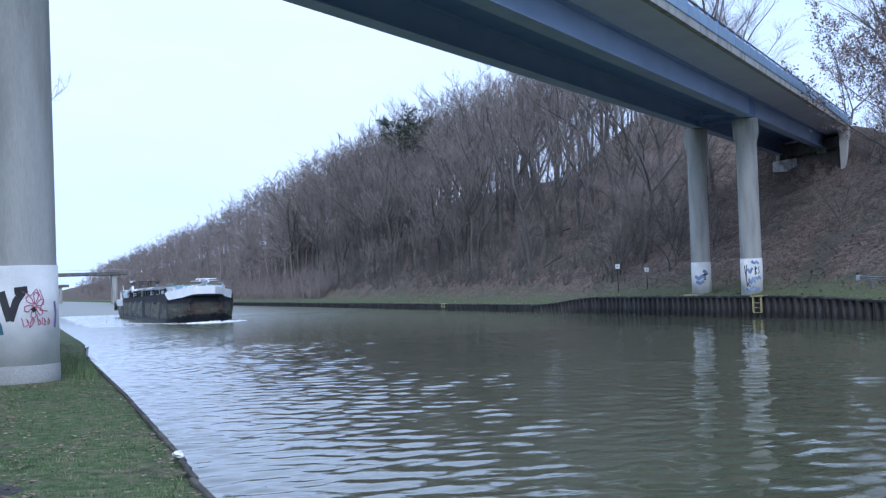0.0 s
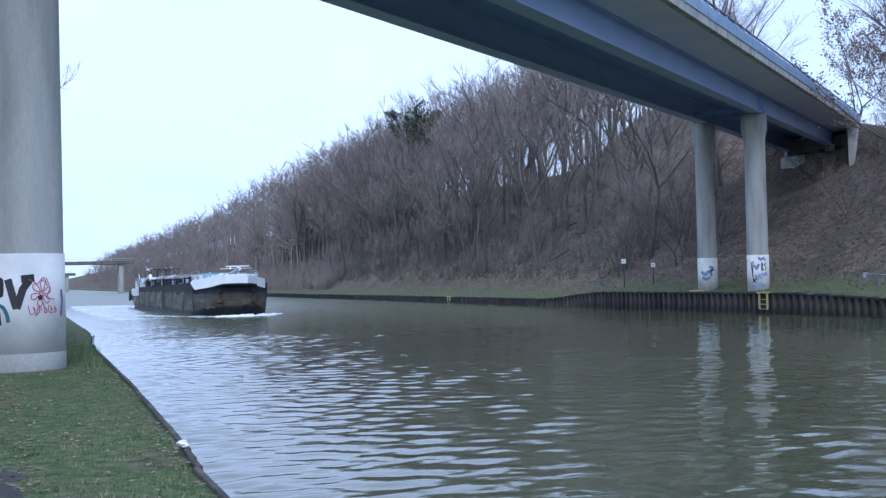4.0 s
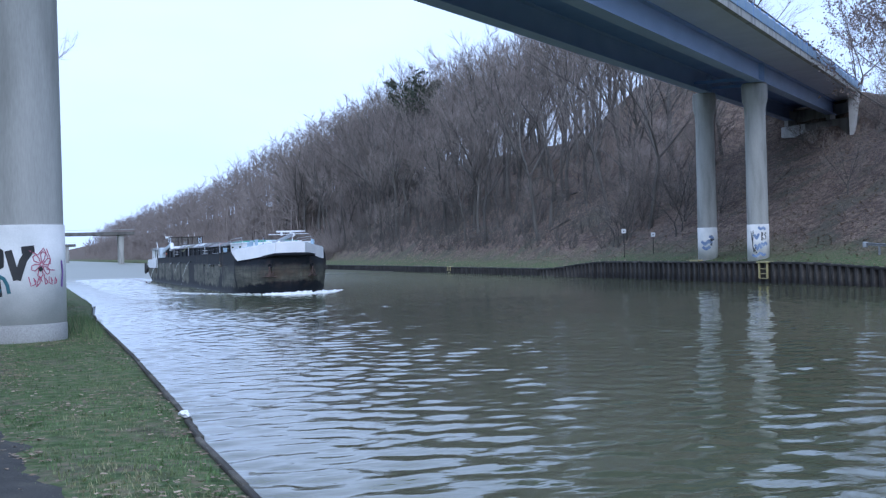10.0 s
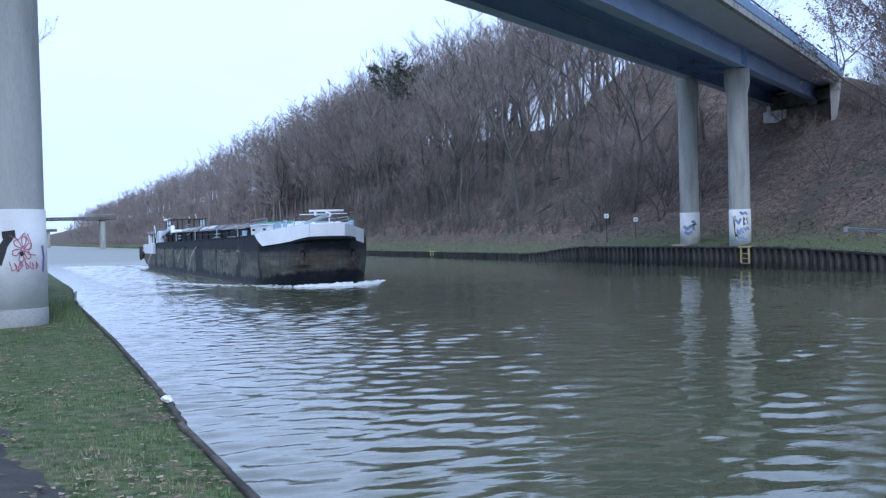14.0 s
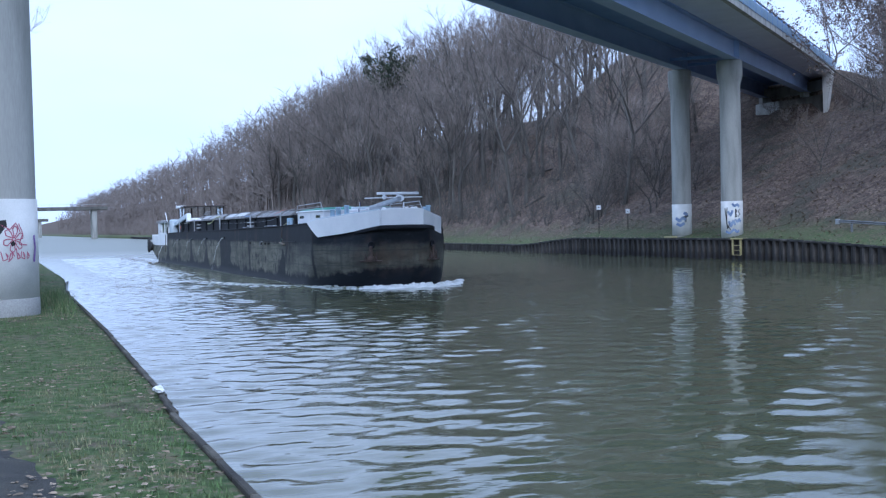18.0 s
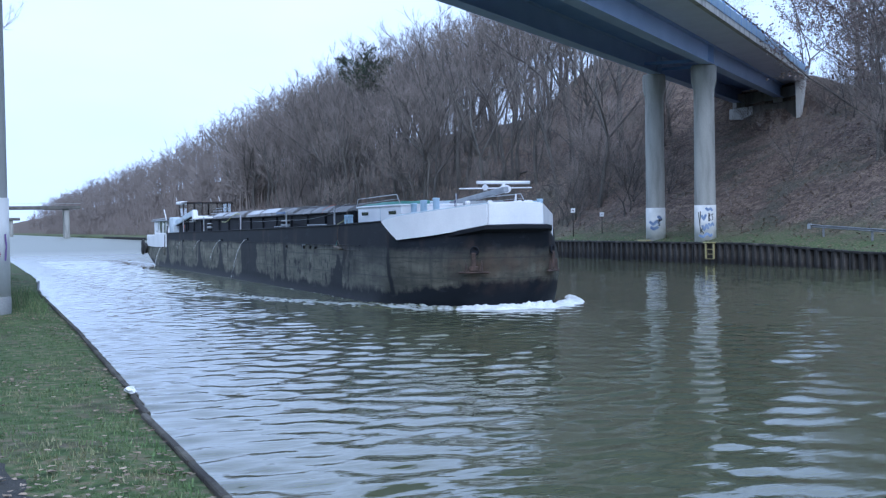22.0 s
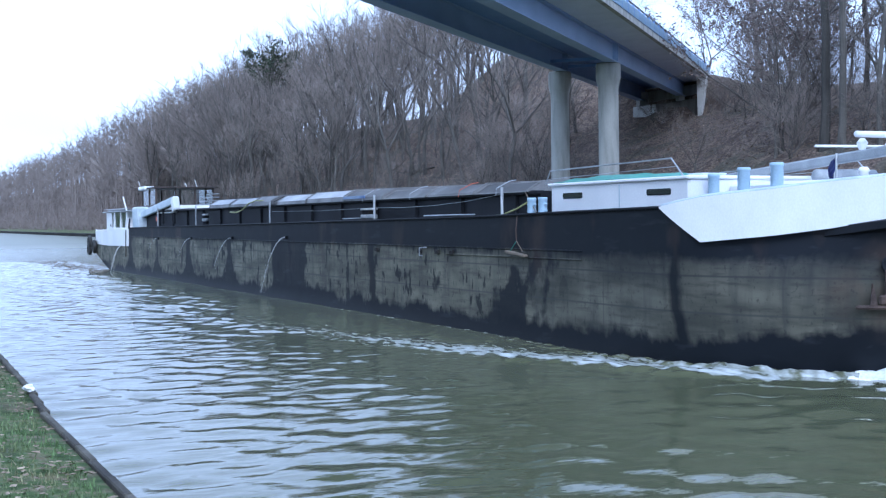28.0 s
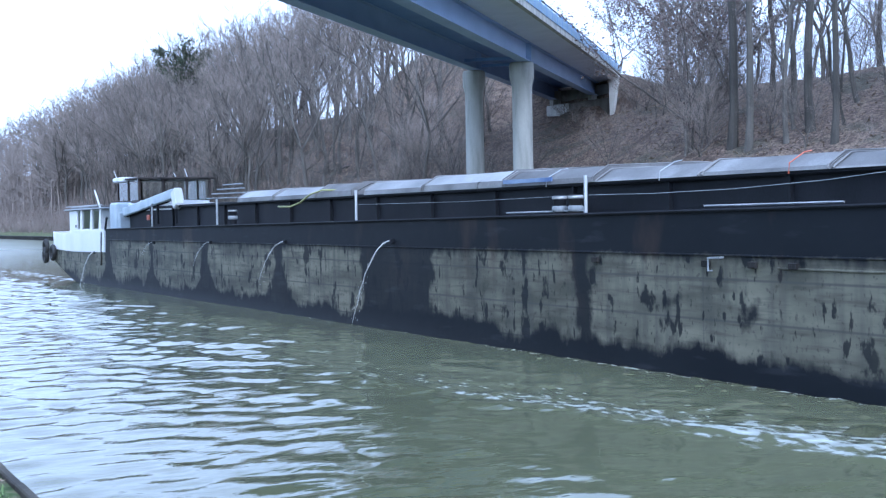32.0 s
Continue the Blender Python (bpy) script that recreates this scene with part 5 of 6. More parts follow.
    worn = calc("MULTIPLY", span(noise_node(3.0, (1, 0.3, 1.6), 8), 0.60, 0.72), 0.55)
    black = mix(worn, black, rgb((0.030, 0.034, 0.042)))
    seam = calc("MULTIPLY", span(calc("ABSOLUTE", calc("SUBTRACT", calc("FRACT", calc("MULTIPLY", Z, 1.55)), 0.5)), 0.04, 0.012), 0.75)
    pale = mix(seam, pale, rgb((0.07, 0.072, 0.068)))
    plate = calc("MULTIPLY", span(calc("ABSOLUTE", calc("SUBTRACT", calc("FRACT", calc("MULTIPLY", Y, 0.24)), 0.5)), 0.006, 0.002), 0.5)
    pale = mix(plate, pale, rgb((0.07, 0.07, 0.065)))
    col = mix(belt, black, pale)
    rust = calc("MULTIPLY", span(noise_node(1.1, (1, 1.0, 0.5), 8), 0.56, 0.70), span(Z, 0.6, 1.9))
    near_anchor = span(calc("ADD", calc("ABSOLUTE", calc("SUBTRACT", Y, 0.8)), calc("ABSOLUTE", calc("SUBTRACT", Z, 1.4))), 1.1, 0.2)
    rust = calc("MAXIMUM", calc("MULTIPLY", rust, 0.28), calc("MULTIPLY", calc("MULTIPLY", near_anchor, span(noise_node(2.4), 0.35, 0.6)), 0.6))
    col = mix(rust, col, rgb((0.092, 0.062, 0.045)))
    l.new(col, b.inputs["Base Color"])
    wet = span(Z, 0.45, 0.1)
    l.new(calc("SUBTRACT", 0.62, calc("MULTIPLY", wet, 0.12)), b.inputs["Roughness"])
    bn = n.new("ShaderNodeBump")
    bn.inputs["Distance"].default_value, bn.inputs["Strength"].default_value = 0.03, 0.7
    l.new(noise_node(1.1, (1, 0.5, 0.8), 4), bn.inputs["Height"])
    l.new(bn.outputs["Normal"], b.inputs["Normal"])
    return m


M_HULL = hull_material()
M_MAST = material("dull_mast_paint", [(0.3, (0.20, 0.22, 0.24)), (0.7, (0.34, 0.37, 0.39))], 2, 0.5, fine=0.15)
M_ALU_GREY = material("dull_grey_aluminium", [(0.3, (0.075, 0.075, 0.075)), (0.55, (0.15, 0.15, 0.15)), (0.8, (0.32, 0.33, 0.33))], 0.9, 0.55, metal=0.3, fine=0.2, vary=0.2)
M_RUSTRED = material("red_rust", [(0.3, (0.035, 0.026, 0.023)), (0.7, (0.10, 0.068, 0.055))], 3.0, 0.9, fine=0.3, bump=0.01)


def lerp_table(table, u):
    for (a, za), (b, zb) in zip(table, table[1:]):
        if u <= b:
            f = 0 if b == a else max(0, (u - a) / (b - a))
            return za + (zb - za) * f
    return table[-1][1]


TOP_EDGE = ((0, 2.65), (0.4, 2.65), (1.5, 2.43), (3.45, 2.20), (4.3, 2.80), (11.5, 2.68), (25, 2.58), (49.4, 2.40), (50.2, 2.38), (50.3, 1.46), (56, 1.40), (60, 1.50), (66, 1.52))


def build_hull(barge):
    levels = [(-0.6, 1.0, 5.6, 52.0), (-0.05, 0.74, 5.0, 55.8), (0.45, 0.62, 4.5, 58.4), (0.95, 0.52, 4.0, 60.8), (1.45, 0.46, 3.5, 61.1), (1.85, 0.42, 3.1, 61.2), (2.2, 0.38, 3.45, 61.2)]
    cols_bow = [math.pi / 2 * i / 14 for i in range(15)]
    rings = []
    for k, (z, u0, run, u1) in enumerate(levels):
        ring = []
        for a in cols_bow:
            f = a / (math.pi / 2)
            x1, w1 = (1.05 * f / 0.3, 0.0) if f < 0.3 else (1.05 + (HALF - 1.05) * (f - 0.3) / 0.7, 3.45 * (f - 0.3) / 0.7)
            t = (k / 6) ** 2
            ring.append((HALF * math.sin(a) * (1 - t) + x1 * t, u0 + run * (1 - math.cos(a)) * (1 - t) + w1 * t, z))
        s, e = u0 + run, min(u1 - 0.8, 59.6)
        for u in [4.3, 4.35, 5.6, 6.8] + [8 + (50.2 - 8) * i / 26 for i in range(27)] + [50.3, 52, 54, 56.0]:
            if u < 7.5 and k < 6:
                u = s + (8.0 - s) * {4.3: 0.12, 4.35: 0.3, 5.6: 0.52, 6.8: 0.76}[u]
            ring.append((HALF, min(u, e) if u > 10 else u, z))
        for i in range(5):
            f = i / 4
            ring.append((HALF - 0.45 * f * f, e + (u1 - e) * math.sin(f * 1.45) / math.sin(1.45), z))
        ring.append((1.4, u1 + 0.04, z))
        ring.append((0, u1 + 0.05, z))
        rings.append(ring)
    n = len(rings[0])
    # the top row follows the sheer
    top = []
    for x, u, z in rings[-1]:
        top.append((x, u, lerp_table(TOP_EDGE, u)))
    full = []
    for ring in rings[:-1] + [None]:
        src = top if ring is None else [(x, u, min(z, lerp_table(TOP_EDGE, u) - 0.03 * (6 - j))) for (x, u, z), j in zip(ring, [rings.index(ring)] * n)]
        full.append(src)
    V, F = [], []
    for s in (-1, 1):
        o = len(V)
        for ring in full:
            V += [(s * x, u, z) for x, u, z in ring]
        for k in range(len(full) - 1):
            for i in range(n - 1):
                q = (o + k * n + i, o + k * n + i + 1, o + (k + 1) * n + i + 1, o + (k + 1) * n + i)
                F.append(q if s < 0 else q[::-1])
    hull = piece("hull", mesh_of("hull", V, F, M_HULL, smooth=True), barge, label="black riveted hull worn to a pale streaked belt")
    # deck inside the top edge
    V, F = [], []
    for (x, u, z) in top:
        V += [(-x + 0.02 if x > 0.1 else 0, u, z - 0.12), (x - 0.02 if x > 0.1 else 0, u, z - 0.12)]
    for i in range(n - 1):
        F.append((2 * i, 2 * i + 1, 2 * i + 3, 2 * i + 2))
    piece("deck", mesh_of("deck", V, F, M_BLACKPAINT), barge, label="dark steel deck")
    for s in (-1, 1):
        x0, x1 = sorted((s * (HALF - 0.01), s * (HALF + 0.025)))
        for z, u1 in ((1.965, 50.0), (1.79, 13.0)):
            part("rubbing_strake", box((x0, 7.0, z), (x1, u1, z + 0.035), 0.01), M_HULL, barge, "worn steel rubbing strake")
        pts = [(s * (x + 0.03), u, z + 0.02) for x, u, z in top if 4.29 < u < 50.25]
        tube("gunwale", pts, 0.03, M_BLACKPAINT, barge, 6, "black rounded gunwale")
    return top


def strip(name, pts, lows, highs, thick, mat, parent, label="", lean=0.0):
    """An upright sheet of some thickness along pts (x, y), between two edges."""
    V, F = [], []
    n = len(pts)
    for i, (x, y) in enumerate(pts):
        a, b = pts[max(i - 1, 0)], pts[min(i + 1, n - 1)]
        d = Vector((b[0] - a[0], b[1] - a[1], 0)).normalized()
        nx, ny = d.y, -d.x
        k = lean * (1 if thick > 0 else -1) * (highs[i] - lows[i])
        V += [(x, y, lows[i]), (x - nx * k, y - ny * k, highs[i]), (x - nx * (k + thick), y - ny * (k + thick), highs[i]), (x - nx * thick, y - ny * thick, lows[i])]
    for i in range(n - 1):
        for k in range(4):
            k2 = (k + 1) % 4
            F.append((4 * i + k, 4 * i + k2, 4 * i + 4 + k2, 4 * i + 4 + k))
    F += [(3, 2, 1, 0), tuple(4 * (n - 1) + k for k in range(4))]
    return piece(name, mesh_of(name, V, F, mat), parent, label=label)


def build_barge():
    b = empty("barge", (16.05, 108.0, 0), label="long cargo barge with worn black hull and white bow", category="barge")
    build_hull(b)
    # white bow bulwark: two sides and the front
    side = [(-HALF - 0.05, 4.25), (-HALF - 0.04, 3.08), (-2.5, 2.30), (-1.93, 1.50), (-1.03, 0.34)]
    low = [2.80, 2.20, 2.31, 2.43, 2.66]
    high = [2.83, 2.98, 3.09, 3.19, 3.30]
    us = [4.3, 4.1, 3.9, 3.65, 3.45, 3.1, 2.8, 2.5, 2.2, 1.9, 1.5, 1.2, 0.9, 0.6, 0.34]
    curve = np.polyfit([4.3, 3.45, 2.3, 1.5, 0.34], [-3.10, -2.90, -2.26, -1.80, -1.03], 3)
    near = [(float(np.polyval(curve, u)), u) for u in us]
    low_at, high_at = list(zip([0.34, 1.5, 2.3, 3.45, 4.3], low[::-1])), list(zip([0.34, 1.5, 2.3, 3.45, 4.3], high[::-1]))
    strip("bulwark_side", near, [lerp_table(low_at, u) for u in us], [lerp_table(high_at, u) for u in us], -0.07, M_WHITE, b, "white painted bow bulwark")
    strip("bulwark_side", [(2.98, 4.4), (2.76, 3.49), (2.03, 2.3), (1.52, 1.5), (0.80, 0.34)], low, high, 0.07, M_WHITE, b, "white painted bow bulwark")
    strip("bulwark_front", [(-1.03, 0.34), (0, 0.30), (0.80, 0.34)], [2.66] * 3, [3.30, 3.33, 3.30], -0.07, M_WHITE, b, "white painted bow plate")
    tube("bulwark_rail", [(x + 0.01, y, lerp_table(high_at, y) + 0.01) for x, y in near], 0.035, M_GREYBLUE, b, 8)
    tube("bulwark_rail", [(x, y, h + 0.01) for (x, y), h in zip(((2.96, 4.4), (2.74, 3.49), (2.01, 2.3), (1.5, 1.5), (0.78, 0.36)), high)], 0.035, M_GREYBLUE, b, 8)
    tube("bulwark_rail", [(-1.02, 0.34, 3.31), (0, 0.30, 3.34), (0.78, 0.36, 3.31)], 0.035, M_WHITE, b, 8)
    # dark push lip under the white plate
    V, F = [], []
    for x, u, z, out in ((-1.84, 1.62, 2.41, 0.0), (-1.12, 0.22, 2.62, 0.12), (0, 0.10, 2.64, 0.14), (0.92, 0.22, 2.62, 0.12), (1.35, 0.95, 2.60, 0.08), (1.82, 1.62, 2.52, 0.0)):
        V += [(x, u, z + 0.03), (x * (1 + out), u - out, z), (x * (1 + out), u - out, z - 0.11), (x * 0.86, u + 0.4, z - 0.28)]
    for i in range(5):
        for k in range(4):
            F.append((4 * i + k, 4 * i + (k + 1) % 4, 4 * i + 4 + (k + 1) % 4, 4 * i + 4 + k))
    piece("push_lip", mesh_of("push_lip", V, F, M_BLACKPAINT), b, label="dark steel push lip")
    # anchors in their recesses
    for s in (-1, 1):
        anchor = part("anchor", box((-0.05, -0.07, -0.26), (0.05, 0.07, 0.34), 0.03), M_RUSTRED, b, "rusty stowed anchor")
        anchor.location = (s * 1.39, 0.68, 1.45)
        anchor.rotation_euler = (0, 0, radians(-s * 48.7))
        part("crown_bar", box((-0.05, -0.52, -0.32), (0.05, 0.52, -0.25), 0.03), M_RUSTRED, anchor)
        part("bill", box((-0.06, -0.16, -0.25), (0.02, 0.16, -0.08), 0.03), M_RUSTRED, anchor)
        for k in (-1, 1):
            V = [(-0.04, k * 0.18, -0.26), (0.04, k * 0.18, -0.26), (0.04, k * 0.30, -0.26), (-0.04, k * 0.30, -0.26), (-0.02, k * 0.25, 0.10), (0.02, k * 0.27, 0.10)]
            piece("fluke", mesh_of("fluke", V, [(0, 1, 2, 3), (0, 1, 5, 4), (2, 3, 4, 5), (1, 2, 5), (3, 0, 4)], M_RUSTRED), anchor)
        hole = lathe("hawse_hole", [(0.13, -0.04), (0.16, 0.03), (0.12, 0.04), (0.09, -0.02)], M_BLACKPAINT, b, sides=14)
        hole.matrix_basis = Matrix.Translation((s * 1.35, 0.68, 1.84)) @ Matrix.Rotation(radians(-s * 48.7), 4, "Z") @ Matrix.Rotation(radians(s * 90), 4, "Y")
    # forward house
    house = part("forward_house", box((-2.4, 4.42, 2.5), (2.4, 9.2, 3.36), 0.04), M_WHITE, b, "white forward cabin")
    for u in (4.95, 7.95):
        part("window", box((-2.415, u, 3.06), (-2.39, u + 0.75, 3.18), 0.02), M_GLASS, house, "narrow dark window slot")
    part("seam", box((-2.406, 6.6, 2.6), (-2.395, 6.63, 3.3)), M_GREYBLUE, house)
    part("roof_edge", box((-2.46, 4.37, 3.33), (2.46, 9.25, 3.40), 0.02), M_WHITE, house)
    fore = part("fore_locker", box((-1.5, 1.6, 2.4), (1.5, 4.4, 3.24), 0.05), M_WHITE, b, "white fore locker")
    bm = bmesh.new()
    bmesh.ops.create_grid(bm, x_segments=14, y_segments=14, size=0.5)
    for v in bm.verts:
        v.co = Vector((v.co.x * 4.7, 8.0 + v.co.y * 2.3, 3.40 + 0.16 * (1 - (2 * v.co.x) ** 6) * (1 - (2 * v.co.y) ** 6) + 0.05 * noise.noise(v.co * 7)))
    ext = bmesh.ops.extrude_face_region(bm, geom=bm.faces[:])
    for v in [g for g in ext["geom"] if isinstance(g, bmesh.types.BMVert)]:
        v.co.z = 3.38
    part("tarpaulin", bm, M_TARP, b, "bunched green tarpaulin")
    for x in (-2.35, 2.35):
        tube("roof_rail", [(x, 4.65, 3.40), (x, 5.0, 3.74), (x, 9.3, 3.68), (x, 9.5, 3.4)], 0.016, M_GALV, b, 6)
        tube("roof_rail", [(x, 4.85, 3.58), (x, 9.4, 3.50)], 0.008, M_GALV, b, 6)
    # vents and bollards in pale blue
    for x, u, z0, z1, r in ((-2.05, 4.15, 2.6, 3.42, 0.10), (-1.98, 3.42, 2.6, 3.50, 0.11), (-1.78, 2.8, 2.6, 3.56, 0.11), (-2.78, 9.38, 2.55, 3.10, 0.095), (-2.78, 8.92, 2.55, 3.10, 0.095), (2.05, 3.4, 2.6, 3.45, 0.1), (1.9, 2.6, 2.6, 3.5, 0.1), (2.78, 8.7, 2.55, 3.1, 0.12)):
        bol = lathe("bollard", [(r * 1.2, z0), (r * 1.2, z0 + 0.04), (r, z0 + 0.06), (r, z1 - 0.07), (r * 1.1, z1 - 0.055), (r * 1.1, z1 - 0.015), (r * 0.95, z1)], M_PALEBLUE, b, (x, u, 0), 16, "pale blue bollard")
        for dz in (0.26, 0.40):
            tube("cross_bar", [(x, u - 0.17, z0 + dz), (x, u + 0.17, z0 + dz)], 0.022, M_PALEBLUE, bol, 8)
    # folded radar mast
    mast = part("radar_mast", box((-0.10, 0, -0.09), (0.10, 5.2, 0.09), 0.03), M_MAST, b, "folded grey mast")
    mast.matrix_basis = Matrix.Translation((0.35, 1.95, 3.80)) @ Matrix.Rotation(radians(-4.5), 4, "X")
    part("mast_foot", box((-0.35, 6.6, 3.3), (0.35, 7.2, 3.55), 0.04), M_GREYBLUE, b)
    tube("radar_scanner", [(-0.6, 2.15, 4.03), (1.3, 2.15, 4.03)], 0.055, M_WHITE, b, 12, "white radar bar")
    tube("radar_scanner_post", [(0.35, 2.15, 3.75), (0.35, 2.15, 4.0)], 0.06, M_WHITE, b, 8)
    tube("signal_yard", [(-1.0, 2.7, 3.85), (1.65, 2.7, 3.88)], 0.022, M_WHITE, b, 8, "thin white yard")
    bm = bmesh.new()
    bmesh.ops.create_uvsphere(bm, u_segments=14, v_segments=9, radius=0.16)
    for v in bm.verts:
        v.co = Vector((v.co.x * 1.3 + 0.48, v.co.y + 2.3, v.co.z * 0.9 + 3.82))
    part("searchlight", bm, M_WHITE, b, "round white searchlight", True)
    lathe("horn", [(0.06, 0), (0.10, 0.12), (0.04, 0.2)], M_WHITE, b, (-0.2, 2.4, 3.78), 12)
    for x, u in ((-1.3, 1.3), (-0.7, 0.9), (0.3, 0.85), (0.55, 0.85), (0.75, 1.0)):
        lathe("fairlead", [(0.10, 3.2), (0.07, 3.32), (0.10, 3.36), (0.06, 3.42)], M_WHITE, b, (x, u, 0), 10)
    tube("jackstaff", [(0.15, 0.85, 3.3), (0.16, 0.82, 3.62)], [0.05, 0.02], M_WHITE, b, 8)
    tube("flagstaff", [(-1.55, 1.65, 2.7), (-1.55, 1.65, 3.66)], 0.018, M_GALV, b, 6)
    V, F = [], []
    for i in range(6):
        for k in range(4):
            V.append((-1.55 + 0.06 * math.sin(i * 1.3 + k) + 0.03 * k, 1.67 + 0.07 * k, 3.68 - 0.12 * i - 0.05 * k))
    for i in range(5):
        for k in range(3):
            F.append((i * 4 + k, i * 4 + k + 1, i * 4 + k + 5, i * 4 + k + 4))
    piece("flag", mesh_of("flag", V, F, M_FLAG), b, label="limp navy-blue flag")
    # winch
    tube("winch_drum", [(-0.7, 3.0, 3.34), (0.7, 3.0, 3.34)], 0.12, M_MAST, b, 12)
    # hold coaming
    for s in (-1, 1):
        x0, x1 = sorted((s * 2.35, s * 2.42))
        part("coaming", box((x0, 9.6, 2.2), (x1, 48.8, 3.24), 0.0), M_BLACKPAINT, b, "black hold coaming")
        x0, x1 = sorted((s * 2.3, s * 2.54))
        part("coaming_ledge", box((x0, 9.6, 3.18), (x1, 48.8, 3.27), 0.02), M_BLACKPAINT, b)
    for u in (9.6, 48.7):
        part("coaming_end", box((-2.35, u, 2.2), (2.35, u + 0.08, 3.26)), M_BLACKPAINT, b)
    u = 10.6
    ribm = bpy.data.meshes.new("coaming_rib")
    bm = box((-0.045, -0.03, 2.45), (0.045, 0.03, 3.2))
    bm.to_mesh(ribm)
    bm.free()
    ribm.materials.append(M_BLACKPAINT)
    while u < 48:
        for s in (-1, 1):
            piece("coaming_rib", ribm, b, Matrix.Translation((s * 2.46, u, 0)))
        u += 2.7
    # hatch covers, in overlapping telescopic runs
    def cover(u0, u1, lift, mat_top):
        c = empty("hatch_cover")
        c.parent = b
        c["label"] = "grey aluminium hatch cover with a raised middle"
        sec = [(-2.58, 3.24), (-2.55, 3.40 + lift), (-2.2, 3.60 + lift), (0, 3.68 + lift), (2.2, 3.60 + lift), (2.55, 3.40 + lift), (2.58, 3.24)]
        V, F, G = [], [], []
        for u in (u0, u1):
            V += [(x, u, z) for x, z in sec]
        for i in range(6):
            (F if 1 <= i <= 4 else G).append((i, i + 1, 8 + i, 7 + i))
        piece("top", mesh_of("top", V, F, mat_top), c)
        # skirts and end faces take one plain grey, apart from the top
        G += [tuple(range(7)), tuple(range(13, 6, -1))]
        piece("skirt", mesh_of("skirt", V, G, M_COVER_SIDE), c)
        for u in (u0 + 0.03, u1 - 0.03):
            tube("edge_rib", [(x * 1.005, u, z + 0.015) for x, z in sec], 0.016, M_COVER_SIDE, c, 6)
        return c

    runs = ((9.9, 12.4, 0.0), (12.45, 15.1, 0.03), (15.15, 17.9, 0.0), (17.95, 20.9, 0.07), (20.95, 24.3, 0.03), (24.35, 27.3, 0.0), (28.0, 30.2, 0.03), (30.25, 33.2, 0.0), (33.25, 36.2, 0.02))
    for k, (u0, u1, lift) in enumerate(runs):
        cover(u0, u1, lift - (0.13 if k < 4 else 0.05), M_ALU if k in (4, 5, 7, 8) else M_ALU_GREY)
    for u, mt in ((13.2, M_ORANGE), (21.9, M_RUST), (27.6, M_RUST), (16.1, M_GALV), (19.4, M_GALV), (11.3, M_GALV)):
        tube("lashing_strap", [(-2.61, u, 3.2), (-2.59, u, 3.36), (-2.22, u + 0.05, 3.53), (-2.0, u + 0.1, 3.56)], 0.010, mt, b, 5)
    part("cover_board", box((-2.62, 19.2, 3.30), (-2.60, 20.9, 3.38)), M_SPRAYBLUE, b, "faded blue board on a cover edge")
    # stanchions and lifelines
    for u in (10.4, 17.7, 27.0, 37.0, 44.0):
        tube("stanchion", [(-2.95, u, 2.5), (-2.95, u, 3.36)], 0.035, M_GALV, b, 6, "pale steel stanchion")
    tube("lifeline", [(-2.95, 10.4, 3.2), (-2.95, 12.2, 3.07), (-2.95, 14.0, 3.0), (-2.95, 15.9, 2.98), (-2.95, 17.7, 3.0)], 0.005, M_MAST, b, 4)
    tube("lifeline", [(-2.95, 17.7, 3.0), (-2.95, 22.0, 2.97), (-2.95, 27.0, 3.0)], 0.004, M_MAST, b, 4)
    tube("boat_pole", [(-2.8, 12.0, 2.76), (-2.8, 14.8, 2.75)], 0.02, M_GALV, b, 6, "pale pole lying on the side deck")
    tube("boat_pole", [(-2.8, 17.9, 2.72), (-2.8, 20.5, 2.71)], 0.02, M_MAST, b, 6)
    for u in (18.2, 18.7, 36.0):
        dk = lathe("deck_bollard", [(0.15, 2.5), (0.12, 2.56), (0.12, 2.92), (0.14, 2.94), (0.14, 3.0), (0.11, 3.02)], M_BLACKPAINT, b, (-2.8, u, 0), 14, "black twin bollard")
        lathe("rope_turns", [(0.125, 2.70), (0.15, 2.72), (0.15, 2.80), (0.125, 2.82)], M_MAST, dk, (-2.8, u, 0), 14, "pale rope turns")
        lathe("worn_rim", [(0.142, 2.945), (0.148, 2.96), (0.148, 2.985), (0.142, 3.0)], M_ALU, dk, (-2.8, u, 0), 14, "bare worn rim")
    tube("hose", [(-2.45, 29.2, 3.42), (-2.6, 29.7, 3.44), (-2.7, 30.3, 3.34), (-2.75, 30.9, 3.12), (-2.8, 31.5, 3.02), (-2.85, 32.2, 3.04)], 0.025, M_HOSE, b, 8, "yellow-green hose bent over the coaming")
    tube("hose", [(-2.45, 9.75, 3.05), (-2.55, 9.9, 3.02), (-2.7, 10.2, 2.86), (-2.78, 10.7, 2.74), (-2.8, 11.2, 2.72)], 0.018, M_HOSE, b, 8, "yellow-green hose bent over the coaming")
    tube("rope", [(-2.5, 10.2, 3.3), (-2.9, 9.0, 2.78)], 0.012, M_WOOD, b, 5)
    # plank hung over the side
    tube("rope", [(-3.08, 9.5, 2.72), (-3.13, 9.48, 2.4), (-3.13, 9.46, 2.16)], 0.013, M_RUSTRED, b, 5)
    tube("rope", [(-3.13, 9.46, 2.16), (-3.13, 9.2, 1.93)], 0.010, M_WOOD, b, 5)
    tube("rope", [(-3.13, 9.46, 2.16), (-3.13, 9.75, 1.93)], 0.010, M_TARP, b, 5)
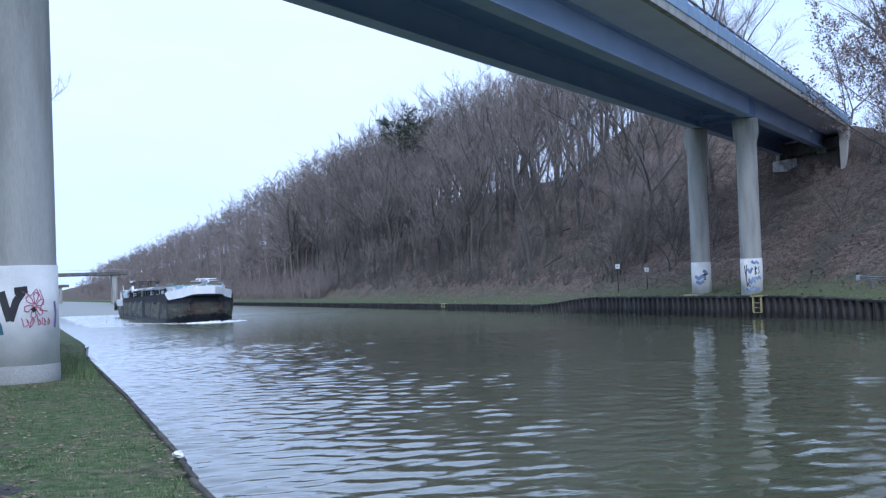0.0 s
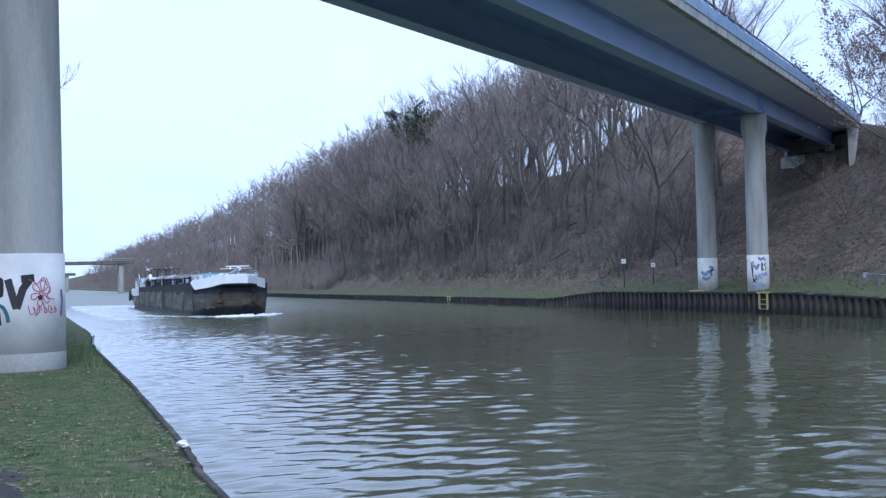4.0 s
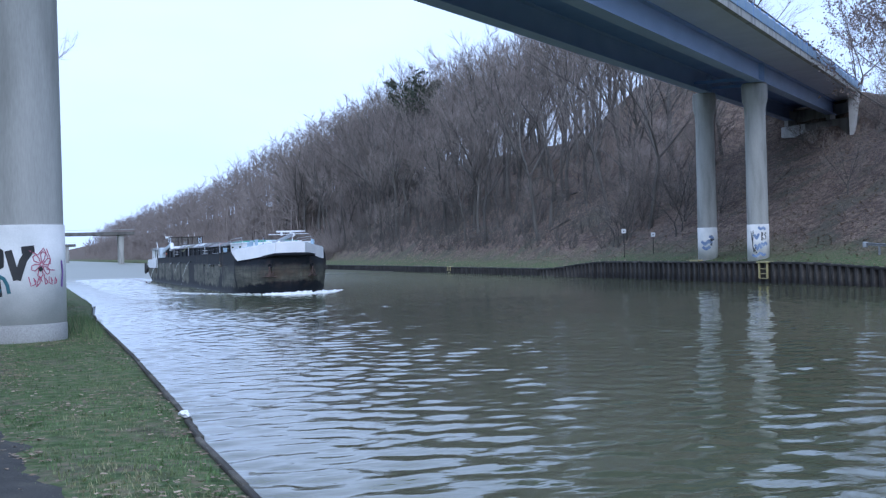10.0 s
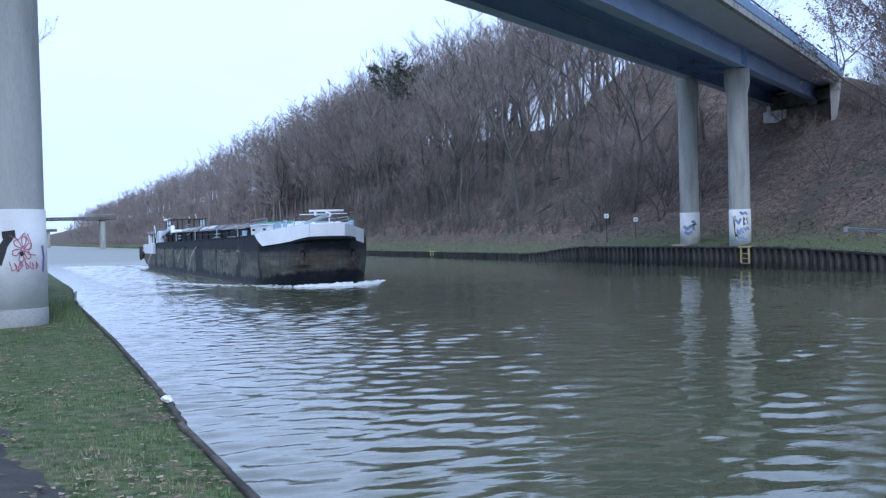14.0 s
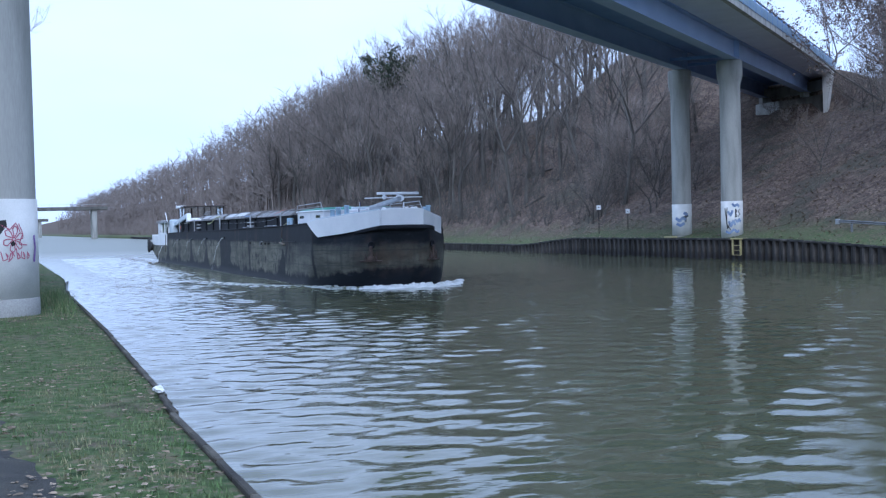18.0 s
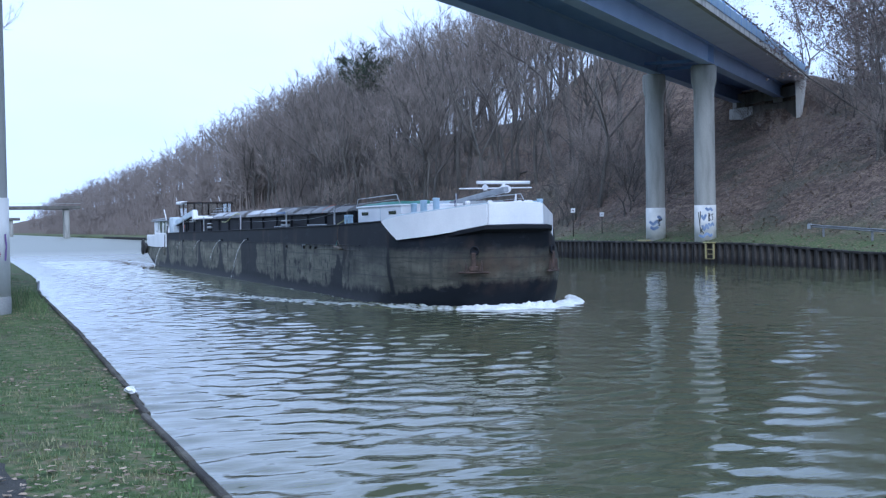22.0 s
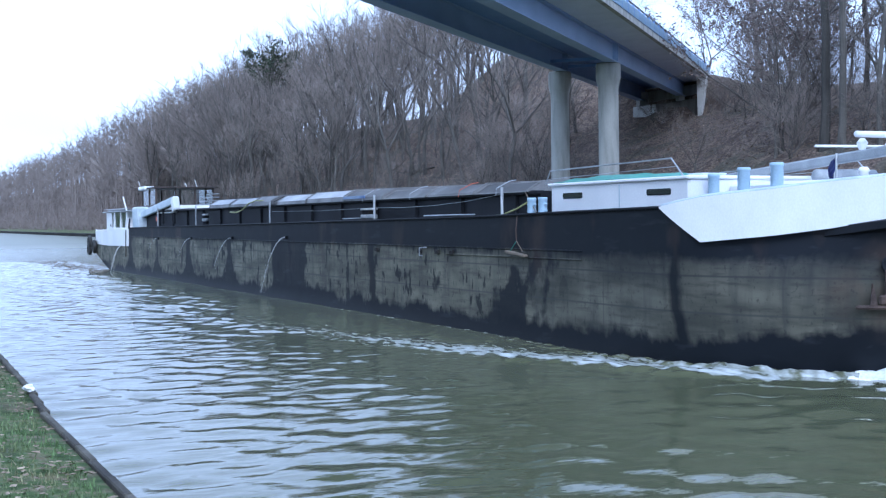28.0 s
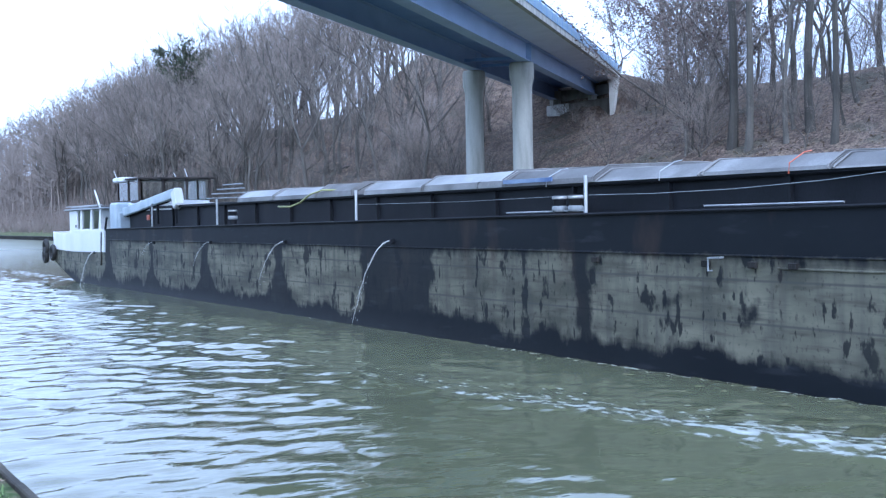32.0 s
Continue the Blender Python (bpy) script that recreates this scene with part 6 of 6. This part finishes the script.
    part("hanging_plank", box((-3.2, 9.05, 1.86), (-3.08, 9.88, 1.92), 0.015, Matrix.Translation((0, 9.5, 1.9)) @ Matrix.Rotation(radians(6), 4, "X") @ Matrix.Translation((0, -9.5, -1.9))), M_WOOD, b, "weathered plank hung on ropes")
    for u in (12.6, 17.2, 13.4, 14.4):
        part("weld_bracket", box((-3.12, u, 1.80), (-3.05, u + 0.16, 1.9), 0.01), M_RUST, b)
    # small step frame on the hull side
    tube("step_frame", [(-3.08, 14.1, 1.95), (-3.16, 14.1, 1.95), (-3.16, 14.35, 1.94), (-3.16, 14.35, 1.74), (-3.08, 14.35, 1.74)], 0.018, M_MAST, b, 5)
    # aft: crane, wheelhouse, cabin
    crane = part("crane_arm", box((-0.15, -0.1, -0.16), (0.15, 6.9, 0.20), 0.04), M_GREYBLUE, b, "pale grey-blue deck crane arm")
    crane.matrix_basis = Matrix.Translation((-2.5, 42.6, 3.66)) @ Matrix.Rotation(radians(-5.2), 4, "X")
    part("crane_tip", box((-0.16, -0.25, -0.52), (0.16, 0.22, 0.16), 0.05, Matrix.Translation((-2.5, 42.45, 3.66)) @ Matrix.Rotation(radians(-24), 4, "X")), M_WHITE, b, "white crane head")
    tube("crane_ram", [(-2.5, 43.4, 3.44), (-2.5, 48.9, 2.95)], 0.055, M_BLACKPAINT, b, 8, "dark lifting ram under the arm")
    part("crane_column", box((-2.85, 49.1, 2.2), (-2.2, 50.3, 3.5), 0.08), M_GREYBLUE, b, "pale blue crane column")
    part("crane_foot", box((-2.8, 49.0, 2.3), (-2.3, 49.6, 3.1), 0.05), M_GREYBLUE, b)
    for u in (42.4, 44.6):
        tube("crane_strut", [(-2.55, u, 2.6), (-2.55, u, 3.6)], 0.05, M_BLACKPAINT, b, 6)
    trunk = part("aft_trunk", box((-2.35, 48.9, 2.2), (2.35, 50.3, 3.40), 0.05), M_WHITE, b, "white engine-room casing")
    for u in (49.4,):
        part("window", box((-2.365, u, 2.75), (-2.34, u + 0.5, 3.05), 0.02), M_GLASS, trunk)
    part("trunk_edge", box((-2.42, 48.8, 3.38), (2.42, 50.3, 3.45), 0.02), M_WHITE, trunk)
    for k in range(4):
        tube("stacked_frame", [(-1.9 + 0.1 * k, 37.0 + 0.4 * k, 3.42 + 0.16 * k), (-1.9 + 0.1 * k, 41.0 - 0.3 * k, 3.46 + 0.15 * k)], 0.025, M_MAST, b, 6, "grey steel frame stacked on the deck")
    tube("davit", [(-3.0, 50.4, 1.5), (-3.0, 50.4, 2.5), (-3.0, 50.2, 2.9)], 0.05, M_BLACKPAINT, b, 8, "dark pipe davit")
    tube("davit", [(-3.1, 50.9, 0.9), (-3.1, 50.7, 2.3)], 0.035, M_RUST, b, 8)
    part("white_coaming", box((-2.47, 43.2, 3.12), (-2.44, 48.85, 3.38), 0.0), M_WHITE, b, "white-painted coaming band")
    wh = empty("wheelhouse")
    wh.parent = b
    wh["label"] = "dark wooden wheelhouse with windows all round"
    X0, X1, U0, U1, Z0, Z1, Z2 = -1.55, 1.55, 50.4, 53.6, 2.3, 3.62, 4.50
    part("lower_wall", box((X0, U0, Z0), (X1, U1, Z1), 0.02), M_DARKWOOD, wh)
    part("front_panel", box((X0 + 0.03, U0 - 0.02, 3.1), (X1 - 0.03, U0 - 0.004, 3.6), 0.01), M_WHITE, wh, "white panel under the windows")
    for x in (X0, -0.52, 0.52, X1):
        for u in (U0, U1):
            part("post", box((x - 0.05, u - 0.05, Z1), (x + 0.05, u + 0.05, Z2), 0.01), M_DARKWOOD, wh)
    for x in (X0, X1):
        part("post", box((x - 0.05, 51.9, Z1), (x + 0.05, 52.0, Z2), 0.01), M_DARKWOOD, wh)
    for x0, x1 in ((X0 + 0.05, -0.57), (-0.47, 0.47), (0.57, X1 - 0.05)):
        for u in (U0, U1):
            part("pane", box((x0, u - 0.012, Z1), (x1, u + 0.012, Z2 - 0.02)), M_CLEAR, wh)
    for u0, u1 in ((50.45, 51.9), (52.0, 53.55)):
        for x in (X0, X1):
            part("pane", box((x - 0.012, u0, Z1), (x + 0.012, u1, Z2 - 0.02)), M_CLEAR, wh)
    part("roof", box((X0 - 0.18, U0 - 0.35, Z2), (X1 + 0.2, U1 - 0.1, Z2 + 0.08), 0.03), M_DARKWOOD, wh, "flat dark roof")
    part("awning", box((X0 - 0.3, U0 + 1.5, Z2 - 0.06), (X0 + 0.3, U1 - 0.15, Z2 + 0.14), 0.05), M_WHITE, wh, "white roof edge")
    for x, u, h in ((X0 - 0.3, 52.6, 0.45), (0.3, 51.0, 0.3), (1.0, 51.6, 0.5)):
        tube("aerial", [(x, u, Z2), (x - 0.12, u + 0.1, Z2 + h)], 0.02, M_WHITE, wh, 5)
    cab = empty("aft_cabin")
    cab.parent = b
    cab["label"] = "white after cabin with large windows"
    part("lower_wall", box((-2.8, 51.80, 1.3), (2.8, 57.60, 2.42), 0.05), M_WHITE, cab)
    for x in (-2.75, 2.75):
        part("after_panel", box((x - 0.05, 56.1, 2.4), (x + 0.05, 57.55, 3.26), 0.02), M_WHITE, cab, "solid white panel")
        part("porthole", box((x - 0.06, 56.2, 2.48), (x + 0.06, 56.45, 2.62), 0.02), M_GLASS, cab)
        for u in (51.9, 53.4, 55.2):
            V = [(x + dx, u + du, z) for z, wide in ((2.4, 0.42), (3.27, 0.2)) for dx in (-0.05, 0.05) for du in (0, wide)]
            piece("window_post", mesh_of("window_post", V, [(0, 1, 5, 4), (2, 6, 7, 3), (0, 4, 6, 2), (1, 3, 7, 5), (4, 5, 7, 6), (0, 2, 3, 1)], M_WHITE), cab)
    for u0, u1 in ((52.3, 53.42), (53.8, 55.22), (55.6, 56.1)):
        for x in (-2.75, 2.75):
            part("pane", box((x - 0.015, u0, 2.44), (x + 0.015, u1, 3.24)), M_CLEAR, cab)
    for u in (51.92, 57.5):
        part("end_wall", box((-2.69, u - 0.02, 2.42), (2.69, u + 0.02, 3.26)), M_WHITE, cab)
    part("roof", box((-2.95, 51.10, 3.27), (2.95, 58.0, 3.34), 0.03), M_MAST, cab, "thin grey roof")
    part("roof_canvas", box((-2.7, 53.0, 3.345), (2.7, 57.7, 3.45), 0.05), M_ALU_GREY, cab, "rolled grey canvas on the roof")
    for x in (-2.88, 2.88):
        tube("grab_rail", [(x, 51.30, 3.45), (x, 57.8, 3.45)], 0.02, M_GALV, cab, 6)
    # stern bulwark
    pts = [(-HALF - 0.04, 50.3), (-HALF - 0.04, 53), (-HALF - 0.04, 57), (-3.07, 59.6), (-2.8, 61.0), (-1.5, 61.3)]
    lows, highs = [1.46, 1.43, 1.42, 1.48, 1.50, 1.5], [2.36, 2.24, 2.22, 2.26, 2.3, 2.3]
    strip("stern_bulwark", pts, lows, highs, -0.06, M_WHITE, b, "white stern bulwark")
    strip("stern_bulwark", [(-x, y) for x, y in pts], lows, highs, 0.06, M_WHITE, b, "white stern bulwark")
    strip("stern_plate", [(-1.5, 61.3), (0, 61.35), (1.5, 61.3)], [1.5] * 3, [2.3] * 3, -0.06, M_WHITE, b)
    tube("stern_mast", [(-2.7, 52.2, 3.2), (-2.8, 52.8, 4.1)], [0.05, 0.03], M_WHITE, b, 8, "leaning white mast")
    for u, z in ((60.9, 1.55), (61.0, 1.15), (59.4, 1.3)):
        bm = bmesh.new()
        V, F = [], []
        for i in range(16):
            a = 2 * math.pi * i / 16
            for k in range(8):
                w = 2 * math.pi * k / 8
                r = 0.30 + 0.11 * math.cos(w)
                V.append((-HALF - 0.14 + 0.11 * math.sin(w), u + r * math.cos(a), z + r * math.sin(a)))
        for i in range(16):
            for k in range(8):
                F.append((i * 8 + k, i * 8 + (k + 1) % 8, ((i + 1) % 16) * 8 + (k + 1) % 8, ((i + 1) % 16) * 8 + k))
        bm.free()
        piece("tyre_fender", mesh_of("tyre_fender", V, F, M_RUBBER, True), b, label="black tyre fender")
    part("life_ring", box((-2.72, 45.2, 2.75), (-2.66, 45.5, 2.95), 0.02), M_ORANGE, b, "orange-red lifebuoy locker")
    # cooling water falling in arcs from the side
    for u, z, reach, drop, rad in ((24.9, 2.12, 0.75, 1.9, 0.018), (31.2, 2.05, 0.62, 1.2, 0.013), (37.3, 1.98, 0.5, 0.9, 0.010), (43.4, 1.92, 0.4, 0.6, 0.008), (52.0, 1.42, 0.55, 1.45, 0.035)):
        def arc(f):
            return Vector((-HALF - 0.03 - reach * f * 0.9, u + 0.9 * f * reach + 0.12 * f, z + 0.18 * f - drop * 1.1 * f * f))

        jr = random.Random(int(u * 10))
        pts = [arc(i / 14) + Vector((jr.gauss(0, 0.008), jr.gauss(0, 0.008), 0)) for i in range(15)]
        V, F = tube_data(pts, [rad * (0.62 - 0.5 * i / 14 + jr.uniform(-0.1, 0.1)) for i in range(15)], 6)
        for i in range(90):
            f = jr.random() ** 0.7
            w = 0.01 + 0.045 * f * f
            c = arc(f) + Vector((jr.gauss(0, w), jr.gauss(0, w), jr.gauss(0, w)))
            d = Vector((-reach * 0.9, 0.9 * reach, 0.18 - 2.2 * drop * f)).normalized() * rad * jr.uniform(0.5, 1.5)
            e = d.cross(Vector((0, 1, 0.3))).normalized() * rad * jr.uniform(0.15, 0.3)
            g = d.cross(e).normalized() * e.length
            o = len(V)
            V += [c - d, c + e, c + g, c - e, c - g, c + d]
            F += [(o, o + 1, o + 2), (o, o + 2, o + 3), (o, o + 3, o + 4), (o, o + 4, o + 1), (o + 5, o + 2, o + 1), (o + 5, o + 3, o + 2), (o + 5, o + 4, o + 3), (o + 5, o + 1, o + 4)]
        ob = piece("water_jet", mesh_of("water_jet", V, F, M_JET), b, label="thin arc of discharged water")
        ob["kind"] = "stuff"
        part("outlet", box((-HALF - 0.08, u - 0.05, z - 0.05), (-HALF, u + 0.05, z + 0.05), 0.01), M_BLACKPAINT, b)
    return b


BARGE = build_barge()


# ---- bow wave and wake, travelling with the barge ----
def wake_material():
    """Churned water: pale and green near the hull, with lace of foam along the crest and the side."""
    m = water_material((0.082, 0.090, 0.050, 1), (0.122, 0.130, 0.074, 1), "churned_water", 0.5)
    n, l = m.node_tree.nodes, m.node_tree.links
    b = n["Principled BSDF"]
    water = b.inputs["Base Color"].links[0].from_socket
    co, xyz = n.new("ShaderNodeTexCoord"), n.new("ShaderNodeSeparateXYZ")
    l.new(co.outputs["Object"], xyz.inputs[0])

    def calc(op, a, c=0.0):
        x = n.new("ShaderNodeMath")
        x.operation = op
        for i, v in enumerate((a, c)):
            if isinstance(v, (int, float)):
                x.inputs[i].default_value = v
            else:
                l.new(v, x.inputs[i])
        return x.outputs[0]

    def span(v, a, c):
        r = n.new("ShaderNodeMapRange")
        r.inputs["From Min"].default_value, r.inputs["From Max"].default_value = a, c
        l.new(v, r.inputs["Value"])
        return r.outputs["Result"]

    def noise_node(scale, stretch, detail):
        mp, t = n.new("ShaderNodeMapping"), n.new("ShaderNodeTexNoise")
        mp.inputs["Scale"].default_value, mp.inputs["Rotation"].default_value = stretch, (0, 0, radians(14))
        l.new(co.outputs["Object"], mp.inputs["Vector"])
        l.new(mp.outputs["Vector"], t.inputs["Vector"])
        t.inputs["Scale"].default_value, t.inputs["Detail"].default_value = scale, detail
        return t.outputs["Fac"]

    Y = xyz.outputs["Y"]
    d = calc("SUBTRACT", calc("MULTIPLY", xyz.outputs["X"], -1.0), 3.05)
    arm = calc("MULTIPLY", calc("SUBTRACT", 1.0, calc("POWER", math.e, calc("MULTIPLY", calc("SUBTRACT", Y, 2.2), -1 / 9))), 5.2)
    off = calc("ADD", calc("SUBTRACT", d, arm), calc("MULTIPLY", calc("SUBTRACT", noise_node(0.7, (1, 1, 1), 3), 0.5), 0.9))
    crest = calc("MULTIPLY", span(calc("ABSOLUTE", off), 0.36, 0.02), span(Y, 15.0, 4.0))
    # a trail of torn foam inside the crest
    trail = calc("MULTIPLY", calc("MULTIPLY", span(off, 0.1, -0.2), span(off, -2.6, -0.2)), calc("MULTIPLY", span(Y, 24.0, 6.0), 0.72))
    side = calc("MULTIPLY", span(d, 0.45, 0.05), calc("MULTIPLY", span(Y, 62.0, 12.0), 0.33))
    band = calc("MAXIMUM", calc("MAXIMUM", crest, trail), side)
    lace = noise_node(4.6, (1.3, 0.75, 1), 7)
    foam = span(calc("ADD", lace, calc("MULTIPLY", band, 0.54)), 0.68, 1.0)
    foam = calc("MULTIPLY", foam, span(band, 0.02, 0.2))
    milky = calc("MULTIPLY", calc("MULTIPLY", span(off, 0.3, -0.8), span(Y, 60.0, 8.0)), 0.55)
    tint = n.new("ShaderNodeMix")
    tint.data_type = "RGBA"
    tint.inputs[7].default_value = (0.152, 0.162, 0.100, 1)
    l.new(milky, tint.inputs[0])
    l.new(water, tint.inputs[6])
    mix = n.new("ShaderNodeMix")
    mix.data_type = "RGBA"
    mix.inputs[7].default_value = (0.56, 0.60, 0.60, 1)
    l.new(foam, mix.inputs[0])
    l.new(tint.outputs[2], mix.inputs[6])
    l.new(mix.outputs[2], b.inputs["Base Color"])
    l.new(calc("ADD", calc("MULTIPLY", foam, 0.7), calc("ADD", calc("MULTIPLY", milky, 0.12), 0.035)), b.inputs["Roughness"])
    return m


M_WAKE = wake_material()


def foam_strip(name, line, label, mat=None):
    """A ragged ridge of foam along (x, y, width, height) points."""
    V, F = [], []
    rows = []
    for i in range(len(line) - 1):
        n = max(2, int(math.dist(line[i][:2], line[i + 1][:2]) / 0.05))
        for k in range(n):
            f = k / n
            rows.append([a + (c - a) * f for a, c in zip(line[i], line[i + 1])])
    m = 15
    for i, (x, y, w, h) in enumerate(rows):
        a, c = rows[max(i - 6, 0)], rows[min(i + 6, len(rows) - 1)]
        d = Vector((c[0] - a[0], c[1] - a[1], 0)).normalized()
        nx, ny = -d.y, d.x
        w *= 0.85 + 0.5 * noise.noise((x * 1.3, y * 1.3, 11))
        for k in range(m):
            f = k / (m - 1) * 2 - 1
            q = Vector((x + nx * w * f, y + ny * w * f, 0))
            lump = noise.noise((q.x * 3.0, q.y * 3.0, 1)) * 0.35 + noise.noise((q.x * 7, q.y * 7, 4)) * 0.22 + noise.noise((q.x * 17, q.y * 17, 7)) * 0.10
            lump *= 0.4 if mat else 1.0
            z = h * (1 - f * f) * (0.45 + 1.1 * lump) - 0.02 + 0.05 * lump
            base = float(swell_height(q.x, q.y)) if q.x < -2.4 else 0.0
            V.append((q.x + 0.04 * lump, q.y, (z if abs(f) < 0.99 else -0.12) + base))
    for i in range(len(rows) - 1):
        for k in range(m - 1):
            F.append((i * m + k, i * m + k + 1, (i + 1) * m + k + 1, (i + 1) * m + k))
    return tagged(new(name, mesh_of(name, V, F, mat or M_FOAM, True)), label=label, category="foam", kind="stuff")


chop_rng = random.Random(17)
CHOP = []
for i in range(34):
    length = 0.22 * 3.2 ** chop_rng.random()
    ang = chop_rng.uniform(0, 6.283)
    CHOP.append((6.283 / length * math.cos(ang), 6.283 / length * math.sin(ang), 0.0036 * length, chop_rng.uniform(0, 6.283)))
# trailing waves whose crests lean out and aft from the hull
TRAIL = []
for i in range(16):
    length = 0.75 * 3.2 ** chop_rng.random()
    ang = radians(180 + chop_rng.gauss(22, 9))
    TRAIL.append((6.283 / length * math.cos(ang), 6.283 / length * math.sin(ang), 0.0046 * length, chop_rng.uniform(0, 6.283)))


def swell_height(x, u):
    """Height of the water alongside, in the barge's space; takes numbers or arrays."""
    x, u = np.asarray(x, float), np.asarray(u, float)

    def sines(table):
        return sum(a * np.sin(kx * x + ky * u + p) for kx, ky, a, p in table)

    def ramp(a, b, v):
        t = np.clip((v - a) / (b - a), 0, 1)
        return t * t * (3 - 2 * t)

    d = -x - 3.05
    off = d - 5.2 * (1 - np.exp(-np.maximum(0, u - 2.2) / 9)) + 0.25 * np.sin(0.9 * x + 0.7 * u) + 0.2 * np.sin(1.9 * u - 1.1 * x)
    z = 0.09 * np.exp(-np.where(off > 0, off / 0.30, off / 0.9) ** 2) * np.exp(-u / 13)
    z = z - 0.05 * np.exp(-((off + 1.7) / 1.1) ** 2) * np.exp(-u / 20)
    calm = 0.55 + 0.45 * ramp(14, 26, u)
    z = z + sines(WAVES) * calm * ramp(0.2, 2.5, d)
    z = z + sines(TRAIL) * ramp(13, 24, u) * ramp(0.5, 2.5, d) * np.exp(-u / 130)
    torn = np.exp(-np.maximum(d, 0) / 1.0) * 0.9 * ramp(5, 12, u) + 2.6 * np.exp(-u / 12) * ramp(0.5, -0.1, off) * (0.35 + 0.65 * ramp(-2.2, -0.4, off))
    z = z + sines(CHOP) * (0.12 + torn)
    edge = ramp(0, 1, np.clip(np.minimum(np.minimum((8.6 - d) / 3.2, (u - 1.0) / 2), (84 - u) / 14), 0, 1))
    return (z + 0.028) * edge - 0.035 * (1 - edge)


def build_wake():
    root = empty("wake", (16.05, 108.0, 0), label="white bow wave and churned wake of the barge", category="wake")
    bow = foam_strip("bow_wave", [(4.6, 5.6, 0.2, 0.08), (3.7, 3.9, 0.35, 0.20), (3.0, 2.2, 0.45, 0.28), (1.9, 0.95, 0.45, 0.30), (0.6, 0.42, 0.44, 0.34), (-0.6, 0.48, 0.40, 0.32), (-1.35, 1.0, 0.32, 0.24), (-1.9, 1.55, 0.22, 0.14)], "white tumbling bow wave")
    side = foam_strip("side_wave", [(-1.5, 1.2, 0.30, 0.24), (-2.1, 1.95, 0.30, 0.25), (-2.65, 3.0, 0.30, 0.22), (-3.0, 4.3, 0.28, 0.18), (-3.2, 6.0, 0.24, 0.12), (-3.35, 8.5, 0.18, 0.07), (-3.5, 11.5, 0.12, 0.03)], "water heaped up along the shoulder of the bow", M_WAKE)
    side.parent = root
    del side["category"]
    bow.parent = root
    del bow["category"]
    nx, ny = 130, 620
    us = 1.0 + (np.arange(ny) / ny) ** 1.3 * 84
    xs = -2.3 - (np.arange(nx) / nx) ** 1.1 * 9.3
    X, U = np.meshgrid(xs, us)
    V, F = np.c_[X.ravel(), U.ravel(), swell_height(X, U).ravel()].tolist(), []
    for j in range(ny - 1):
        for i in range(nx - 1):
            F.append((j * nx + i, (j + 1) * nx + i, (j + 1) * nx + i + 1, j * nx + i + 1))
    piece("swell", mesh_of("swell", V, F, M_WAKE, True), root, label="green water swelling along the hull")
    return root


WAKE = build_wake()


def motions():
    speed = 3.39
    for thing in (BARGE, WAKE):
        walk(thing, [(t, pose(16.05, 108.0 - speed * t, 0, 0, 0, 0.15)) for t in (0, 8, 16, 24, 32)])
    walk(WATER, [(t, pose(0.0, -0.14 * t, 0)) for t in (0, 16, 32)])


motions()
